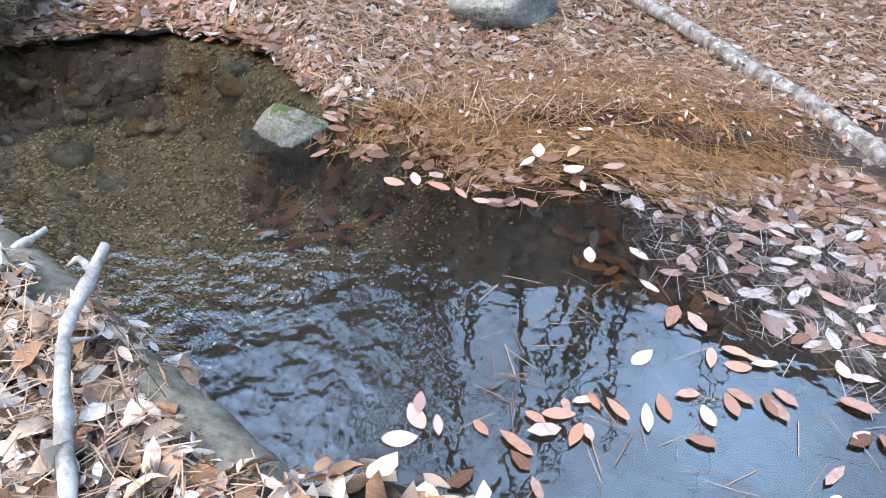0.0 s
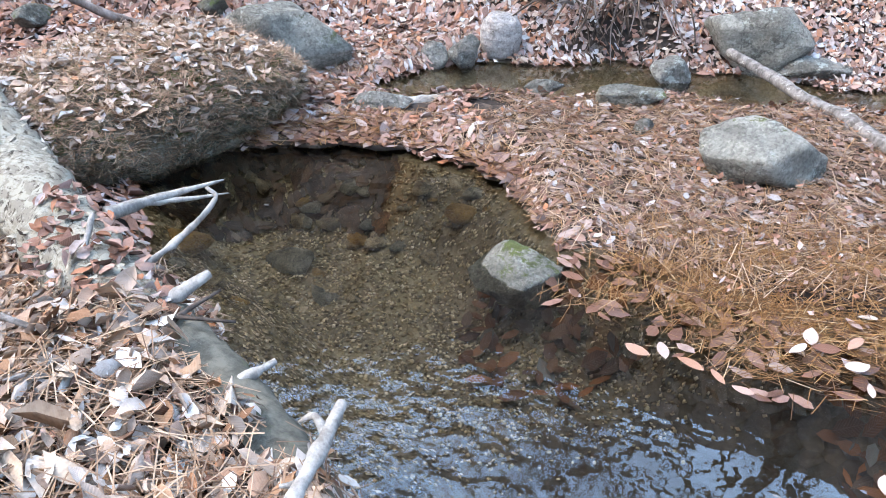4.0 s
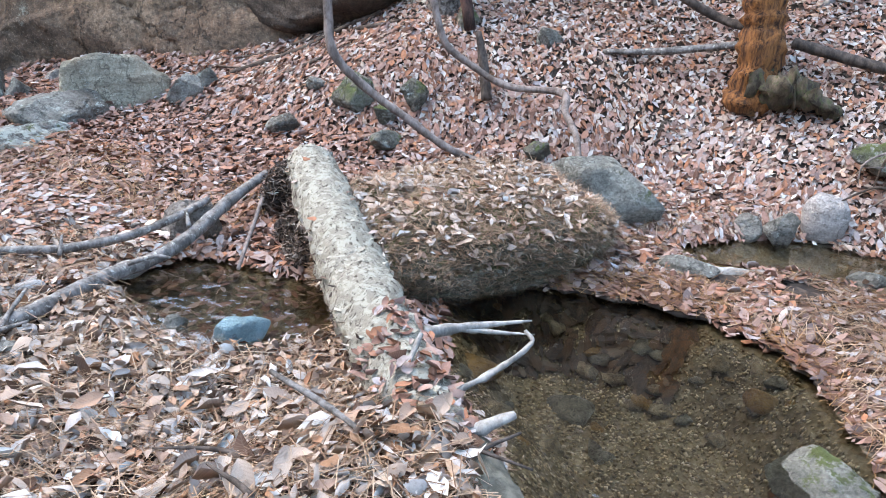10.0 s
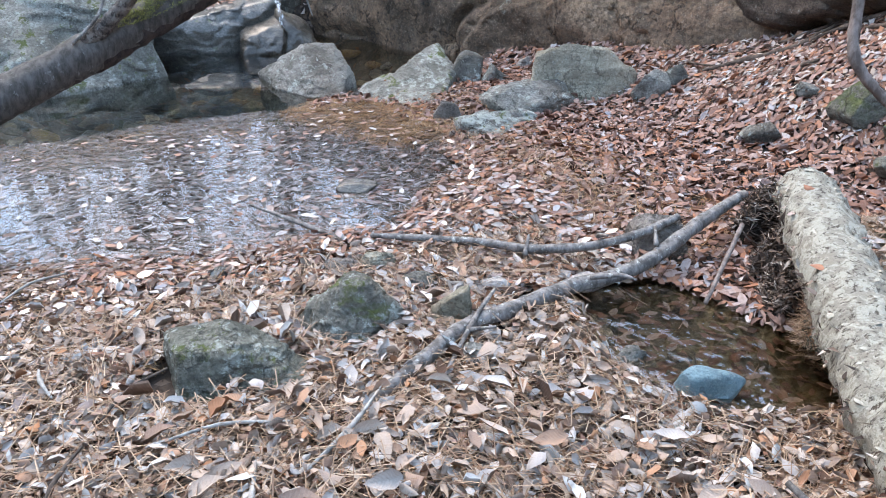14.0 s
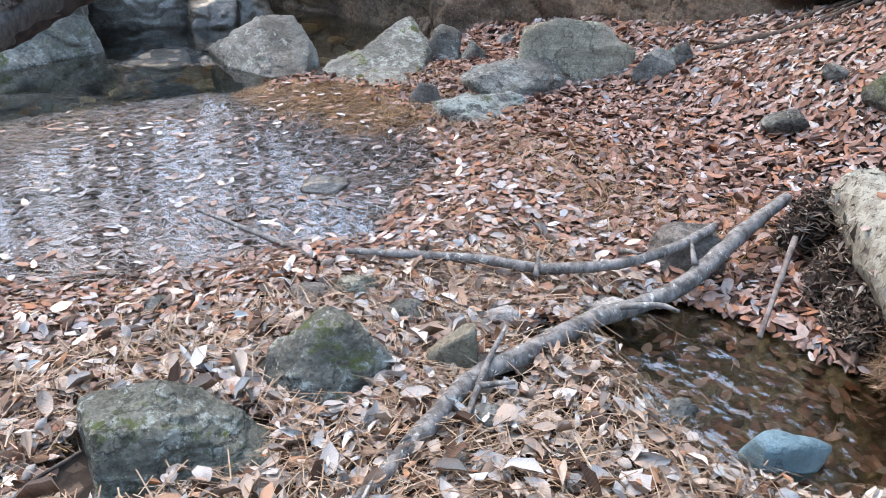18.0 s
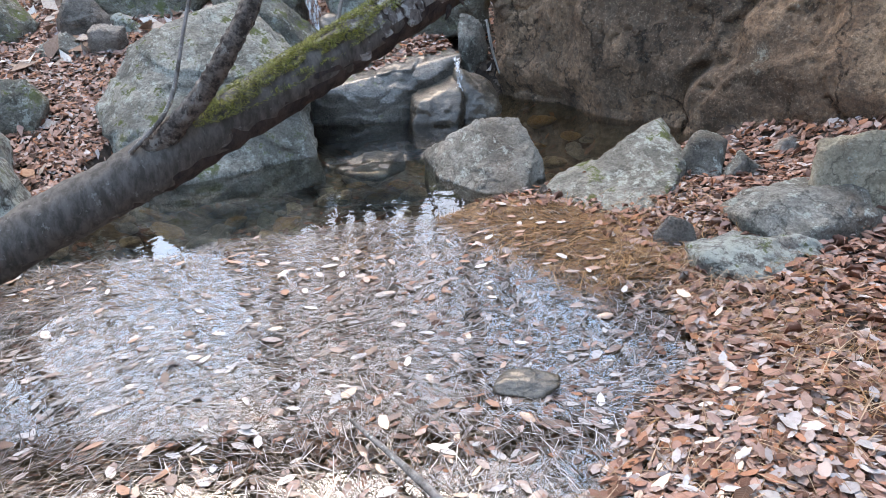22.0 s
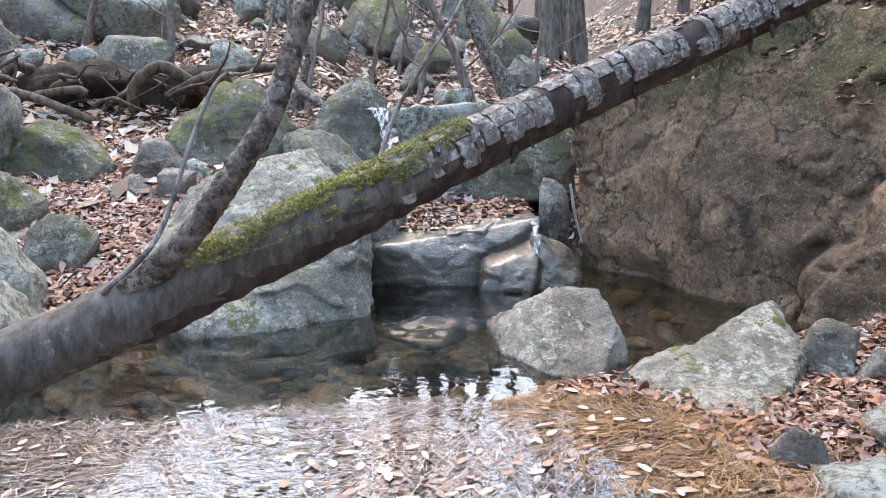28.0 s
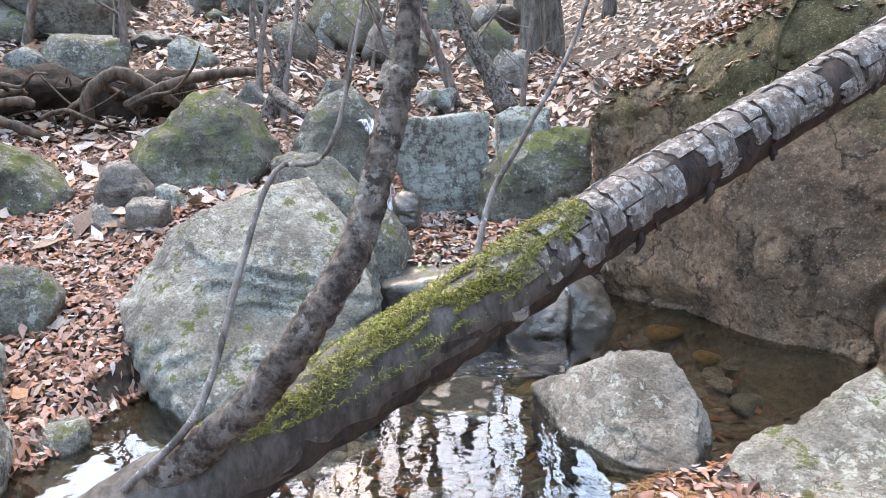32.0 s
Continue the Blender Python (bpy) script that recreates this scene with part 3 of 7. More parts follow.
def ball(level):
    if level not in BALLS:
        bm = bmesh.new()
        bmesh.ops.create_icosphere(bm, subdivisions=level, radius=1)
        bm.verts.ensure_lookup_table()
        BALLS[level] = (np.array([v.co[:] for v in bm.verts]), np.array([[v.index for v in f.verts] for f in bm.faces]))
        bm.free()
    return BALLS[level]


def fuzz(points, scale, seed, octaves=4):
    off = Vector((seed * 3.17, seed * 1.31, seed * 2.23))
    return np.array([noise.fractal(Vector(p) * scale + off, 1.0, 2.0, octaves) for p in points])


def hull_planes(corners):
    """The planes round a handful of corners, seen from their middle."""
    bm = bmesh.new()
    mid = np.mean(corners, 0)
    for c in corners:
        bm.verts.new(np.array(c) - mid)
    bmesh.ops.convex_hull(bm, input=bm.verts)
    bm.normal_update()
    cuts = [(*f.normal, f.normal.dot(f.calc_center_median())) for f in bm.faces if f.calc_area() > 1e-5]
    bm.free()
    return np.array([c for c in cuts if c[3] > 1e-3]), mid


def worn(dirs, cuts, sharp, seed, wander):
    """Distance from the middle to the worn surface of the cut block, for each direction."""
    bent = dirs + 0.5 * wander * np.stack([fuzz(dirs, 1.6, seed + k, 3) for k in range(3)], 1)
    near = np.maximum(bent @ cuts[:, :3].T, 1e-3) / cuts[:, 3]
    top = near.max(1, keepdims=True)
    return 1 / (top[:, 0] * np.sum((near / top) ** sharp, 1) ** (1 / sharp))


def roughened(pts, dirs, size, seed, uneven):
    coarse, fine = fuzz(pts, 2.4 / size, seed, 4), fuzz(pts, 11.0 / size, seed + 3, 4)
    chips = np.maximum(0, fuzz(pts, 5.0 / size, seed + 7, 2) - 0.25)
    return pts + dirs * ((coarse * uneven + fine * uneven * 0.35 - chips * uneven * 1.2) * size)[:, None]


def rock_mesh(name, w, d, h, seed, material, level=4, facets=11, sharp=30.0, uneven=0.045, bury=0.3, planes=(), flat_top=None):
    """An angular boulder: a block cut by planes, its edges worn, its skin uneven."""
    r = np.random.default_rng(seed)
    dirs, faces = ball(level)
    n = r.normal(size=(facets + 5, 3))
    n /= np.linalg.norm(n, axis=1)[:, None]
    hs = r.uniform(0.55, 0.85, facets + 5)
    cuts = [(*a, b) for a, b in zip(n, hs)] + [(*(np.array(p[:3]) / np.linalg.norm(p[:3])), p[3]) for p in planes]
    cuts += [(a, b, c, 0.95) for a in (-0.577, 0.577) for b in (-0.577, 0.577) for c in (-0.577, 0.577)]
    if flat_top:
        cuts.append((0, 0, 1, flat_top))
    pts = dirs * worn(dirs, np.array(cuts), sharp, seed, 0.06)[:, None]
    lo, hi = pts.min(0), pts.max(0)
    pts = (pts - (lo + hi) / 2) / (hi - lo) * (w, d, h * (1 + bury))
    pts[:, 2] += h * (1 - bury) / 2
    return mesh_of(name, roughened(pts, dirs, (w * d * h) ** (1 / 3), seed, uneven), faces, material)


def hewn(label, x, y, z, yaw, corners, seed, material, name="boulder", level=5, sharp=55.0, uneven=0.03, wander=0.04):
    """A boulder whose main edges run between a few given corners, in metres from its foot."""
    low = [(a, b, -0.18) for a, b, c in corners if c == 0]
    cuts, mid = hull_planes([*corners, *low])
    dirs, faces = ball(level)
    pts = dirs * worn(dirs, cuts, sharp, seed, wander)[:, None] + mid
    size = float(np.prod(np.ptp(np.array(corners), axis=0)) ** (1 / 3))
    layer = fuzz(pts @ np.array([[0.8, 0.2, 0.0], [-0.2, 0.8, 0.5], [0.3, -0.5, 1.6]]), 1.5 / size, seed + 11, 3) * 3.2
    layer = np.floor(layer) + ease(0.86, 1.0, layer - np.floor(layer))
    pts = pts + dirs * (layer * 0.022 * size)[:, None]
    ob = new(name, mesh_of(name, roughened(pts, dirs, size, seed, uneven), faces, material))
    ob.matrix_basis = pose(x, y, z, 0, 0, yaw)
    return tagged(ob, label, "rock")


def crag(label, x, outline, front, back, seed, material, name="boulder", shrink=0.72, level=5, sharp=110.0, uneven=0.025):
    """A boulder with a given outline (y, z) in the plane at x, tapering to the east and the west."""
    o = np.array(outline)
    my, low = o[:, 0].mean(), o[:, 1].min()
    rim = [(0.0, y - my, z - low) for y, z in outline]
    rim += [(front * (1.25 - 0.5 * (z - low) / np.ptp(o[:, 1])), (y - my) * shrink, (z - low) * shrink) for y, z in outline]
    rim += [(-back, (y - my) * 0.8, (z - low) * 0.8) for y, z in outline]
    rim += [(a, b, -0.22) for a, b, c in rim if c < 0.12]
    return hewn(label, x, float(my), float(low), 0, rim, seed, material, name, level, sharp, uneven)


def boulder(label, x, y, z, w, d, h, yaw, seed, material, name="boulder", **shape):
    ob = new(name, rock_mesh(name, w, d, h, seed, material, **shape))
    ob.matrix_basis = pose(x, y, z, 0, 0, yaw)
    return tagged(ob, label, "rock")


def cobble(label, x, y, z, w, d, h, yaw, seed, material, name="stone", uneven=0.04):
    """A water-worn stone, rounded on all sides."""
    dirs, faces = ball(5)
    pts = np.sign(dirs) * np.abs(dirs) ** 0.72
    pts = pts / np.abs(pts).max(0) * (w / 2, d / 2, h * 0.6) + (0, 0, h * 0.4)
    ob = new(name, mesh_of(name, roughened(pts, dirs, (w * d * h) ** (1 / 3), seed, uneven), faces, material))
    ob.matrix_basis = pose(x, y, z, 0, 0, yaw)
    return tagged(ob, label, "rock")


# lower pool and the bank behind it
boulder("pale grey granite boulder resting on wet leaves", 0.53, 3.24, -0.01, 0.50, 0.40, 0.26, 13, 3, GRANITE_LIGHT, facets=8)
boulder("grey granite boulder with a little moss beside the rivulet", 0.75, 4.66, 0.03, 0.59, 0.47, 0.34, 13, 12, GRANITE_LIGHT, facets=7)
boulder("speckled grey stone at the edge of the pool", -0.33, 2.41, -0.06, 0.33, 0.27, 0.12, 33, 24, GRANITE_LIT_MOSS, facets=9, level=5, sharp=26.0, bury=0.5)
boulder("flat pale grey rock behind the mossy boulder", -1.67, 3.90, 0.03, 0.68, 0.46, 0.33, 13, 31, GRANITE_LIGHT, facets=6, flat_top=0.6)
cobble("round white quartz stone on the stream bank", -0.64, 4.42, 0.04, 0.22, 0.18, 0.21, 13, 41, WHITE_STONE, uneven=0.04)
boulder("grey stone at the rivulet's edge", -0.82, 4.26, 0.0, 0.18, 0.15, 0.17, 13, 42, GRANITE, facets=7)
boulder("grey stone at the rivulet's edge", -0.98, 4.23, 0.0, 0.17, 0.15, 0.12, 13, 43, GRANITE, facets=7)
boulder("mossy slab of rock set in the leafy bank", -0.47, 4.72, 0.36, 0.32, 0.24, 0.15, 13, 44, GRANITE_MOSSY, facets=6)
boulder("brown rock with bright moss on top in the bank", 0.03, 4.78, 0.34, 0.30, 0.24, 0.20, 13, 45, GRANITE_MOSSY, facets=6)
boulder("low flat grey stone in the wet leaves", -1.10, 3.54, 0.02, 0.33, 0.18, 0.08, 13, 46, GRANITE, facets=6)
boulder("low flat grey stone in the wet leaves", -0.36, 3.96, 0.01, 0.20, 0.12, 0.07, 13, 47, GRANITE, facets=6)
boulder("grey stone standing in the rivulet", 0.27, 4.36, -0.02, 0.23, 0.18, 0.13, 13, 48, GRANITE, facets=7)
boulder("low mossy green-grey stone among leaves", 0.05, 3.84, 0.03, 0.33, 0.17, 0.10, 13, 49, GRANITE_LIT_MOSS, facets=7)
boulder("flat grey stone beside the rivulet", 1.02, 4.59, 0.03, 0.44, 0.31, 0.09, 13, 50, GRANITE, facets=7)
boulder("small grey stone among wet leaves", 0.10, 3.50, 0.04, 0.10, 0.08, 0.07, 13, 51, GRANITE, facets=6, level=3)
boulder("rounded cobble on the leafy slope", -2.50, 4.92, at_ground(-2.5, 4.92), 0.18, 0.14, 0.11, 13, 52, GRANITE, facets=5, level=3)
boulder("rounded mossy stone below the leaning trunks", -3.05, 4.8, at_ground(-3.05, 4.8), 0.18, 0.14, 0.15, 13, 53, GRANITE_MOSSY, facets=5, level=3)
for k, (x, y, w, d, h, m) in enumerate([(-3.39, 4.02, 0.29, 0.22, 0.19, GRANITE_MOSSY), (-3.02, 4.15, 0.20, 0.16, 0.18, GRANITE_MOSSY), (-3.13, 4.0, 0.19, 0.13, 0.11, GRANITE_MOSSY), (-2.19, 4.21, 0.21, 0.14, 0.10, GRANITE_MOSSY), (-3.03, 3.88, 0.37, 0.18, 0.09, GRANITE_LIT_MOSS)]):
    boulder("small dark stone capped with green moss on the leaves", x, y, at_ground(x, y) + 0.02, w, d, h, 32 + 20 * k, 60 + k, m, "mossy_stone", facets=6)
for k, (x, y, w, d, h) in enumerate([(-3.72, 3.73, 0.23, 0.15, 0.11), (-3.72, 4.05, 0.14, 0.09, 0.07)]):
    boulder("small blue-grey stone among dry leaves", x, y, at_ground(x, y) + 0.03, w, d, h, 32, 70 + k, GRANITE, "stone", facets=6, level=3)
for k, (x, y, w, d, h) in enumerate([(0.87, 5.83, 0.26, 0.21, 0.11), (-1.48, 10.14, 0.5, 0.4, 0.25), (0.20, 8.35, 0.65, 0.45, 0.4), (0.15, 7.55, 0.30, 0.24, 0.3), (-0.86, 8.96, 0.36, 0.26, 0.22), (-4.82, 7.93, 0.38, 0.25, 0.3), (-3.39, 6.31, 0.23, 0.16, 0.14), (-0.15, 6.84, 0.14, 0.1, 0.08), (-3.89, 6.99, 0.36, 0.24, 0.15), (0.82, 7.64, 0.4, 0.3, 0.27), (-3.7, 6.6, 0.4, 0.3, 0.2), (1.3, 9.3, 0.8, 0.6, 0.5), (-2.2, 11.5, 0.9, 0.7, 0.4)]):
    boulder("pale grey rock lying on the leaf-covered hillside", x, y, at_ground(x, y) - 0.03, w, d, h, 20 + 31 * k, 80 + k, GRANITE_PALE if k % 2 else GRANITE, "hillside_rock", facets=7, level=3)

# the leafy bank between the pools
hewn("dark angular stone greened with moss on dry leaves", -3.03, 0.64, 0, 0, [(-0.13, -0.19, 0.17), (-0.06, -0.02, 0.21), (-0.02, 0.08, 0.19), (0.08, 0.24, 0.07), (0.10, -0.21, 0.05), (0.15, -0.04, 0.05), (0.19, 0.20, 0.04), (0.05, -0.18, 0.18), (0.08, -0.02, 0.17), (0.10, -0.21, -0.10), (0.18, -0.04, -0.10), (0.19, 0.21, -0.10), (-0.17, -0.24, -0.10), (-0.12, 0.21, -0.10), (-0.19, -0.04, 0.06)], 101, DARK_MOSSY, level=6, sharp=40.0)
hewn("rounded grey stone spotted with lichen and moss", -3.12, 1.08, 0, 0, [(-0.08, 0.05, 0.23), (0.00, -0.04, 0.23), (-0.08, -0.18, 0.08), (0.12, 0.16, 0.14), (0.14, 0.12, 0.04), (0.16, -0.04, 0.03), (0.06, -0.16, 0.05), (0.06, 0.04, 0.22), (-0.24, 0.02, 0.05), (0.17, -0.04, -0.10), (0.12, 0.16, -0.10), (-0.08, -0.20, -0.10), (-0.23, 0.12, -0.10)], 102, GRANITE_LIT_MOSS, level=6, sharp=26.0)
boulder("small tan angular stone among the leaves", -2.99, 1.40, 0.03, 0.15, 0.12, 0.16, 59, 103, TAN_ROCK, facets=7)
boulder("small flat brown slab of stone", -3.50, 1.17, 0.05, 0.17, 0.12, 0.07, 59, 104, BROWN_ROCK, facets=7, level=4)
boulder("small tilted tan slab of stone", -3.44, 1.31, 0.05, 0.15, 0.10, 0.10, 59, 105, TAN_ROCK, facets=7, level=4)
boulder("pale rounded stone in the brook", -3.09, 1.65, 0.035, 0.13, 0.09, 0.07, 59, 106, WHITE_STONE, facets=5, level=4)
boulder("dark wet stone in the brook", -2.98, 1.73, 0.02, 0.12, 0.09, 0.07, 59, 107, WET_BROWN, facets=5, level=4)
boulder("flat white stone in the brook", -2.98, 2.0, 0.02, 0.19, 0.11, 0.07, 59, 108, WHITE_STONE, facets=6, level=4)
boulder("small blue-grey stone beside the branch", -3.27, 1.41, 0.04, 0.14, 0.10, 0.06, 59, 111, GRANITE, "stone", facets=6, level=4)
boulder("flat dark wet stone among the drifted leaves", -4.46, 1.62, -0.01, 0.22, 0.13, 0.06, 70, 112, WET_BROWN, "stone", facets=6, level=4)
boulder("small dark stone against the granite block", -6.22, 2.30, -0.04, 0.10, 0.09, 0.11, 40, 113, BROWN_ROCK, "stone", facets=6, level=4)
boulder("flat tan rock just breaking the surface of the pool", -7.32, 1.55, -0.12, 0.55, 0.60, 0.12, 20, 114, WET_BROWN, "stone", facets=5, level=4, flat_top=0.5)
cobble("tall brown pitted stone standing in the brook", -3.12, 2.47, -0.10, 0.27, 0.24, 0.27, 59, 109, BROWN_ROCK, uneven=0.06)
boulder("smooth blue-grey stone in shallow water", -2.30, 1.97, -0.05, 0.22, 0.14, 0.14, 59, 110, BLUE_STONE, "blue_stone", facets=4, sharp=14, uneven=0.02)
for k, (x, y, z, w, d, h) in enumerate([(-2.68, 1.34, 0.06, 0.13, 0.10, 0.07), (-2.50, 1.45, 0.06, 0.13, 0.07, 0.04), (-2.55, 1.87, -0.05, 0.13, 0.10, 0.09), (-3.67, 0.74, 0.06, 0.13, 0.07, 0.05)]):
    boulder("small grey stone half hidden by leaves", x, y, z, w, d, h, 59 + 15 * k, 120 + k, GRANITE, "stone", facets=6, level=3)

# upper pool
hewn("angular grey granite block standing in the pool", -6.7, 2.15, 0, 0, [(-0.17, 0.08, 0.34), (-0.10, 0.23, 0.31), (-0.35, -0.17, 0.20), (-0.55, -0.29, 0.03), (-0.55, -0.29, -0.25), (-0.04, -0.32, 0.02), (-0.04, -0.32, -0.25), (0.30, -0.13, 0.00), (0.32, -0.13, -0.25), (0.40, 0.06, 0.00), (0.43, 0.07, -0.25), (0.22, 0.27, -0.25), (0.08, 0.27, 0.16), (-0.50, 0.27, -0.25), (-0.45, 0.25, 0.18)], 201, GRANITE, level=6, sharp=400.0, uneven=0.016, wander=0.01)
hewn("pale tilted granite slab at the pool's edge", -6.1, 2.72, 0, 0, [(-0.36, 0.41, 0.27), (-0.26, 0.33, 0.30), (-0.30, 0.05, 0.16), (-0.30, -0.16, 0.09), (-0.12, -0.41, 0.03), (-0.12, -0.41, -0.20), (0.18, -0.32, 0.01), (0.34, -0.22, 0.01), (0.36, -0.22, -0.20), (0.40, -0.04, 0.03), (0.40, -0.02, -0.20), (0.32, 0.08, 0.05), (0.17, 0.27, 0.13), (0.02, 0.40, 0.12), (0.00, 0.43, -0.20), (-0.40, 0.48, -0.20), (-0.35, -0.22, -0.20)], 202, GRANITE_STREAKED, level=6, sharp=400.0, uneven=0.016, wander=0.01)
hewn("small greenish grey block beside the slab", -6.07, 3.17, 0.02, 67, [(-0.13, -0.1, 0), (0.08, -0.13, 0), (0.14, 0.1, 0), (-0.1, 0.12, 0), (-0.04, -0.04, 0.25), (0.12, -0.03, 0.23), (0.15, 0.08, 0.21), (-0.02, 0.1, 0.26), (-0.15, -0.02, 0.1)], 203, GRANITE, level=4)
crag("wedge of grey granite behind a pale lichened slab", -5.2, [(2.85, 0.15), (3.05, 0.22), (3.46, 0.23), (3.57, -0.00), (3.60, -0.16), (2.87, -0.04)], 0.22, 0.35, 204, GRANITE, level=6, sharp=200)
crag("low slab of granite with thick pale lichen", -5.0, [(2.53, 0.10), (2.77, 0.14), (3.01, 0.13), (3.40, -0.02), (3.46, -0.12), (3.35, -0.14), (2.56, 0.00)], 0.20, 0.25, 214, GRANITE_PALE, level=6, sharp=200)
hewn("broad tan boulder leaning at the cliff's foot", -5.19, 3.62, 0.06, 67, [(-0.34, -0.12, 0), (0.3, -0.15, 0), (0.34, 0.15, 0), (-0.34, 0.15, 0), (-0.37, -0.05, 0.30), (-0.15, -0.03, 0.39), (0.2, -0.03, 0.35), (0.37, -0.05, 0.18), (0.33, 0.12, 0.15), (-0.3, 0.15, 0.30), (0.15, 0.14, 0.33)], 205, TAN_ROCK)
boulder("small angular grey stone by the tan boulder", -4.76, 3.86, 0.10, 0.27, 0.20, 0.23, 67, 206, GRANITE, facets=7)
boulder("small blue-grey stone behind the angular one", -4.72, 4.02, 0.20, 0.22, 0.16, 0.16, 67, 207, GRANITE, facets=6)
boulder("grey stone wedged among leaves", -5.93, 3.34, 0.02, 0.24, 0.18, 0.18, 67, 208, GRANITE, facets=7)
boulder("dark damp stone with a mossy side", -5.34, 2.62, -0.02, 0.19, 0.14, 0.17, 67, 209, BROWN_ROCK, facets=7)
boulder("low brownish stone at the cliff's foot", -6.2, 3.8, 0.05, 0.24, 0.14, 0.11, 67, 210, BROWN_ROCK, facets=7)
hewn("huge pyramid-shaped granite boulder rising from the pool", -8.0, 0.55, 0, 0, [(-0.60, 0.27, 1.00), (-0.45, 0.07, 1.00), (-0.40, -0.25, 0.93), (-0.30, -0.52, 0.74), (-0.20, -0.75, 0.42), (0.25, -0.53, 0.30), (0.40, -0.60, 0.00), (0.40, -0.60, -0.20), (0.75, -0.43, 0.02), (0.75, -0.43, -0.20), (0.60, 0.20, 0.00), (0.62, 0.20, -0.20), (0.38, 0.67, 0.00), (0.40, 0.68, -0.20), (0.25, 0.57, 0.36), (-0.10, 0.50, 0.62), (-0.60, 0.75, 0.20), (-0.90, 0.65, 0.00), (-1.00, -0.55, 0.30), (-0.90, 0.15, 0.85)], 220, GRANITE_STREAKED, level=6, sharp=400.0, uneven=0.014, wander=0.012)
crag("grey granite boulder behind the pyramid-shaped one", -9.00, [(0.56, 1.08), (0.72, 1.18), (1.01, 1.07), (1.44, 0.64), (1.50, 0.45), (1.23, 0.31), (0.60, 0.36)], 0.30, 0.50, 221, GRANITE_LIT_MOSS)
WET_SLAB = hewn("wide wet slab with water sliding over it", -8.8, 1.85, 0, 0, [(0.18, -0.67, 0.24), (0.18, -0.67, -0.20), (0.40, -0.56, 0.29), (0.44, -0.18, 0.20), (0.48, 0.02, 0.16), (0.44, 0.05, -0.20), (0.40, 0.23, 0.27), (0.38, 0.49, 0.36), (0.30, 0.65, 0.46), (-0.50, -0.35, 0.48), (-0.50, 0.15, 0.50), (-0.50, 0.65, 0.48), (0.30, 0.65, -0.20), (-0.60, 0.75, -0.20), (-0.60, -0.65, -0.20), (-0.10, -0.70, 0.30)], 222, GRANITE_WET, level=6, uneven=0.02)
hewn("wet apron of rock below the slab", -8.25, 2.15, 0, 0, [(0.15, -0.21, 0.03), (0.15, -0.21, -0.20), (0.10, -0.12, 0.17), (0.05, 0.23, 0.24), (0.23, 0.15, 0.02), (0.25, 0.17, -0.20), (-0.20, 0.25, 0.30), (-0.20, -0.15, 0.20), (-0.20, 0.30, -0.20), (-0.20, -0.20, -0.20)], 232, WET_BROWN, level=5, uneven=0.03)
crag("wet brown rock at the side of the slab", -8.35, [(2.37, 0.37), (2.62, 0.27), (2.73, 0.12), (2.60, -0.10), (2.29, -0.11)], 0.22, 0.40, 223, WET_BROWN, sharp=20.0)
boulder("dark wet stone at the cliff corner", -9.1, 2.72, 0.2, 0.28, 0.24, 0.48, 84, 224, GRANITE, facets=6)
crag("squared granite block beside the waterfall", -9.95, [(1.44, 1.27), (2.33, 1.31), (2.30, 0.97), (2.22, 0.69), (1.66, 0.71), (1.48, 1.15)], 0.06, 0.60, 225, GRANITE_PALE, shrink=0.94, sharp=90.0)
crag("tall mossy boulder standing beside the thin waterfall", -10.30, [(0.72, 1.13), (0.94, 1.45), (1.20, 1.57), (1.44, 1.36), (1.40, 0.74), (0.70, 0.72)], 0.25, 0.50, 226, GRANITE_LIT_MOSS)
crag("dark round stone under the waterfall", -9.60, [(1.43, 0.72), (1.56, 0.78), (1.68, 0.71), (1.66, 0.54), (1.46, 0.53)], 0.12, 0.15, 227, WET_BROWN, sharp=14.0)
crag("big olive boulder with a damp mossy face", -10.30, [(-0.58, 1.09), (-0.06, 1.60), (0.24, 1.63), (0.52, 1.34), (0.67, 0.95), (0.28, 0.78), (-0.38, 0.80)], 0.40, 0.60, 228, GRANITE_MOSSY, sharp=30.0)
crag("pale granite block above the slab", -10.60, [(2.53, 1.25), (2.67, 1.32), (3.04, 1.29), (3.07, 0.99), (2.56, 0.92)], 0.15, 0.35, 229, GRANITE_PALE)
crag("long low dark mossy rock beside the cliff", -9.60, [(2.11, 0.87), (2.47, 1.09), (2.84, 1.15), (3.07, 1.13), (3.07, 0.68), (2.12, 0.72)], 0.20, 0.35, 230, GRANITE_MOSSY)
crag("rounded boulder with green moss and a pale top", -9.90, [(-1.95, 0.95), (-1.74, 1.18), (-1.47, 1.28), (-1.16, 1.16), (-0.86, 0.86), (-1.21, 0.73), (-1.86, 0.78)], 0.30, 0.40, 240, GRANITE_MOSSY, "bank_boulder", sharp=30.0)
crag("smooth grey-green boulder on the leafy bank", -8.90, [(-1.90, 0.88), (-1.65, 0.96), (-1.31, 0.89), (-1.09, 0.67), (-1.14, 0.55), (-1.72, 0.46), (-1.96, 0.48)], 0.30, 0.40, 241, GRANITE_MOSSY, "bank_boulder", sharp=30.0)
crag("upright stone with a cap of green moss", -8.20, [(-1.02, 0.49), (-0.85, 0.68), (-0.63, 0.66), (-0.52, 0.50), (-0.62, 0.26), (-0.86, 0.07), (-1.02, 0.14)], 0.20, 0.30, 242, GRANITE_LIT_MOSS, "bank_boulder", sharp=30.0)
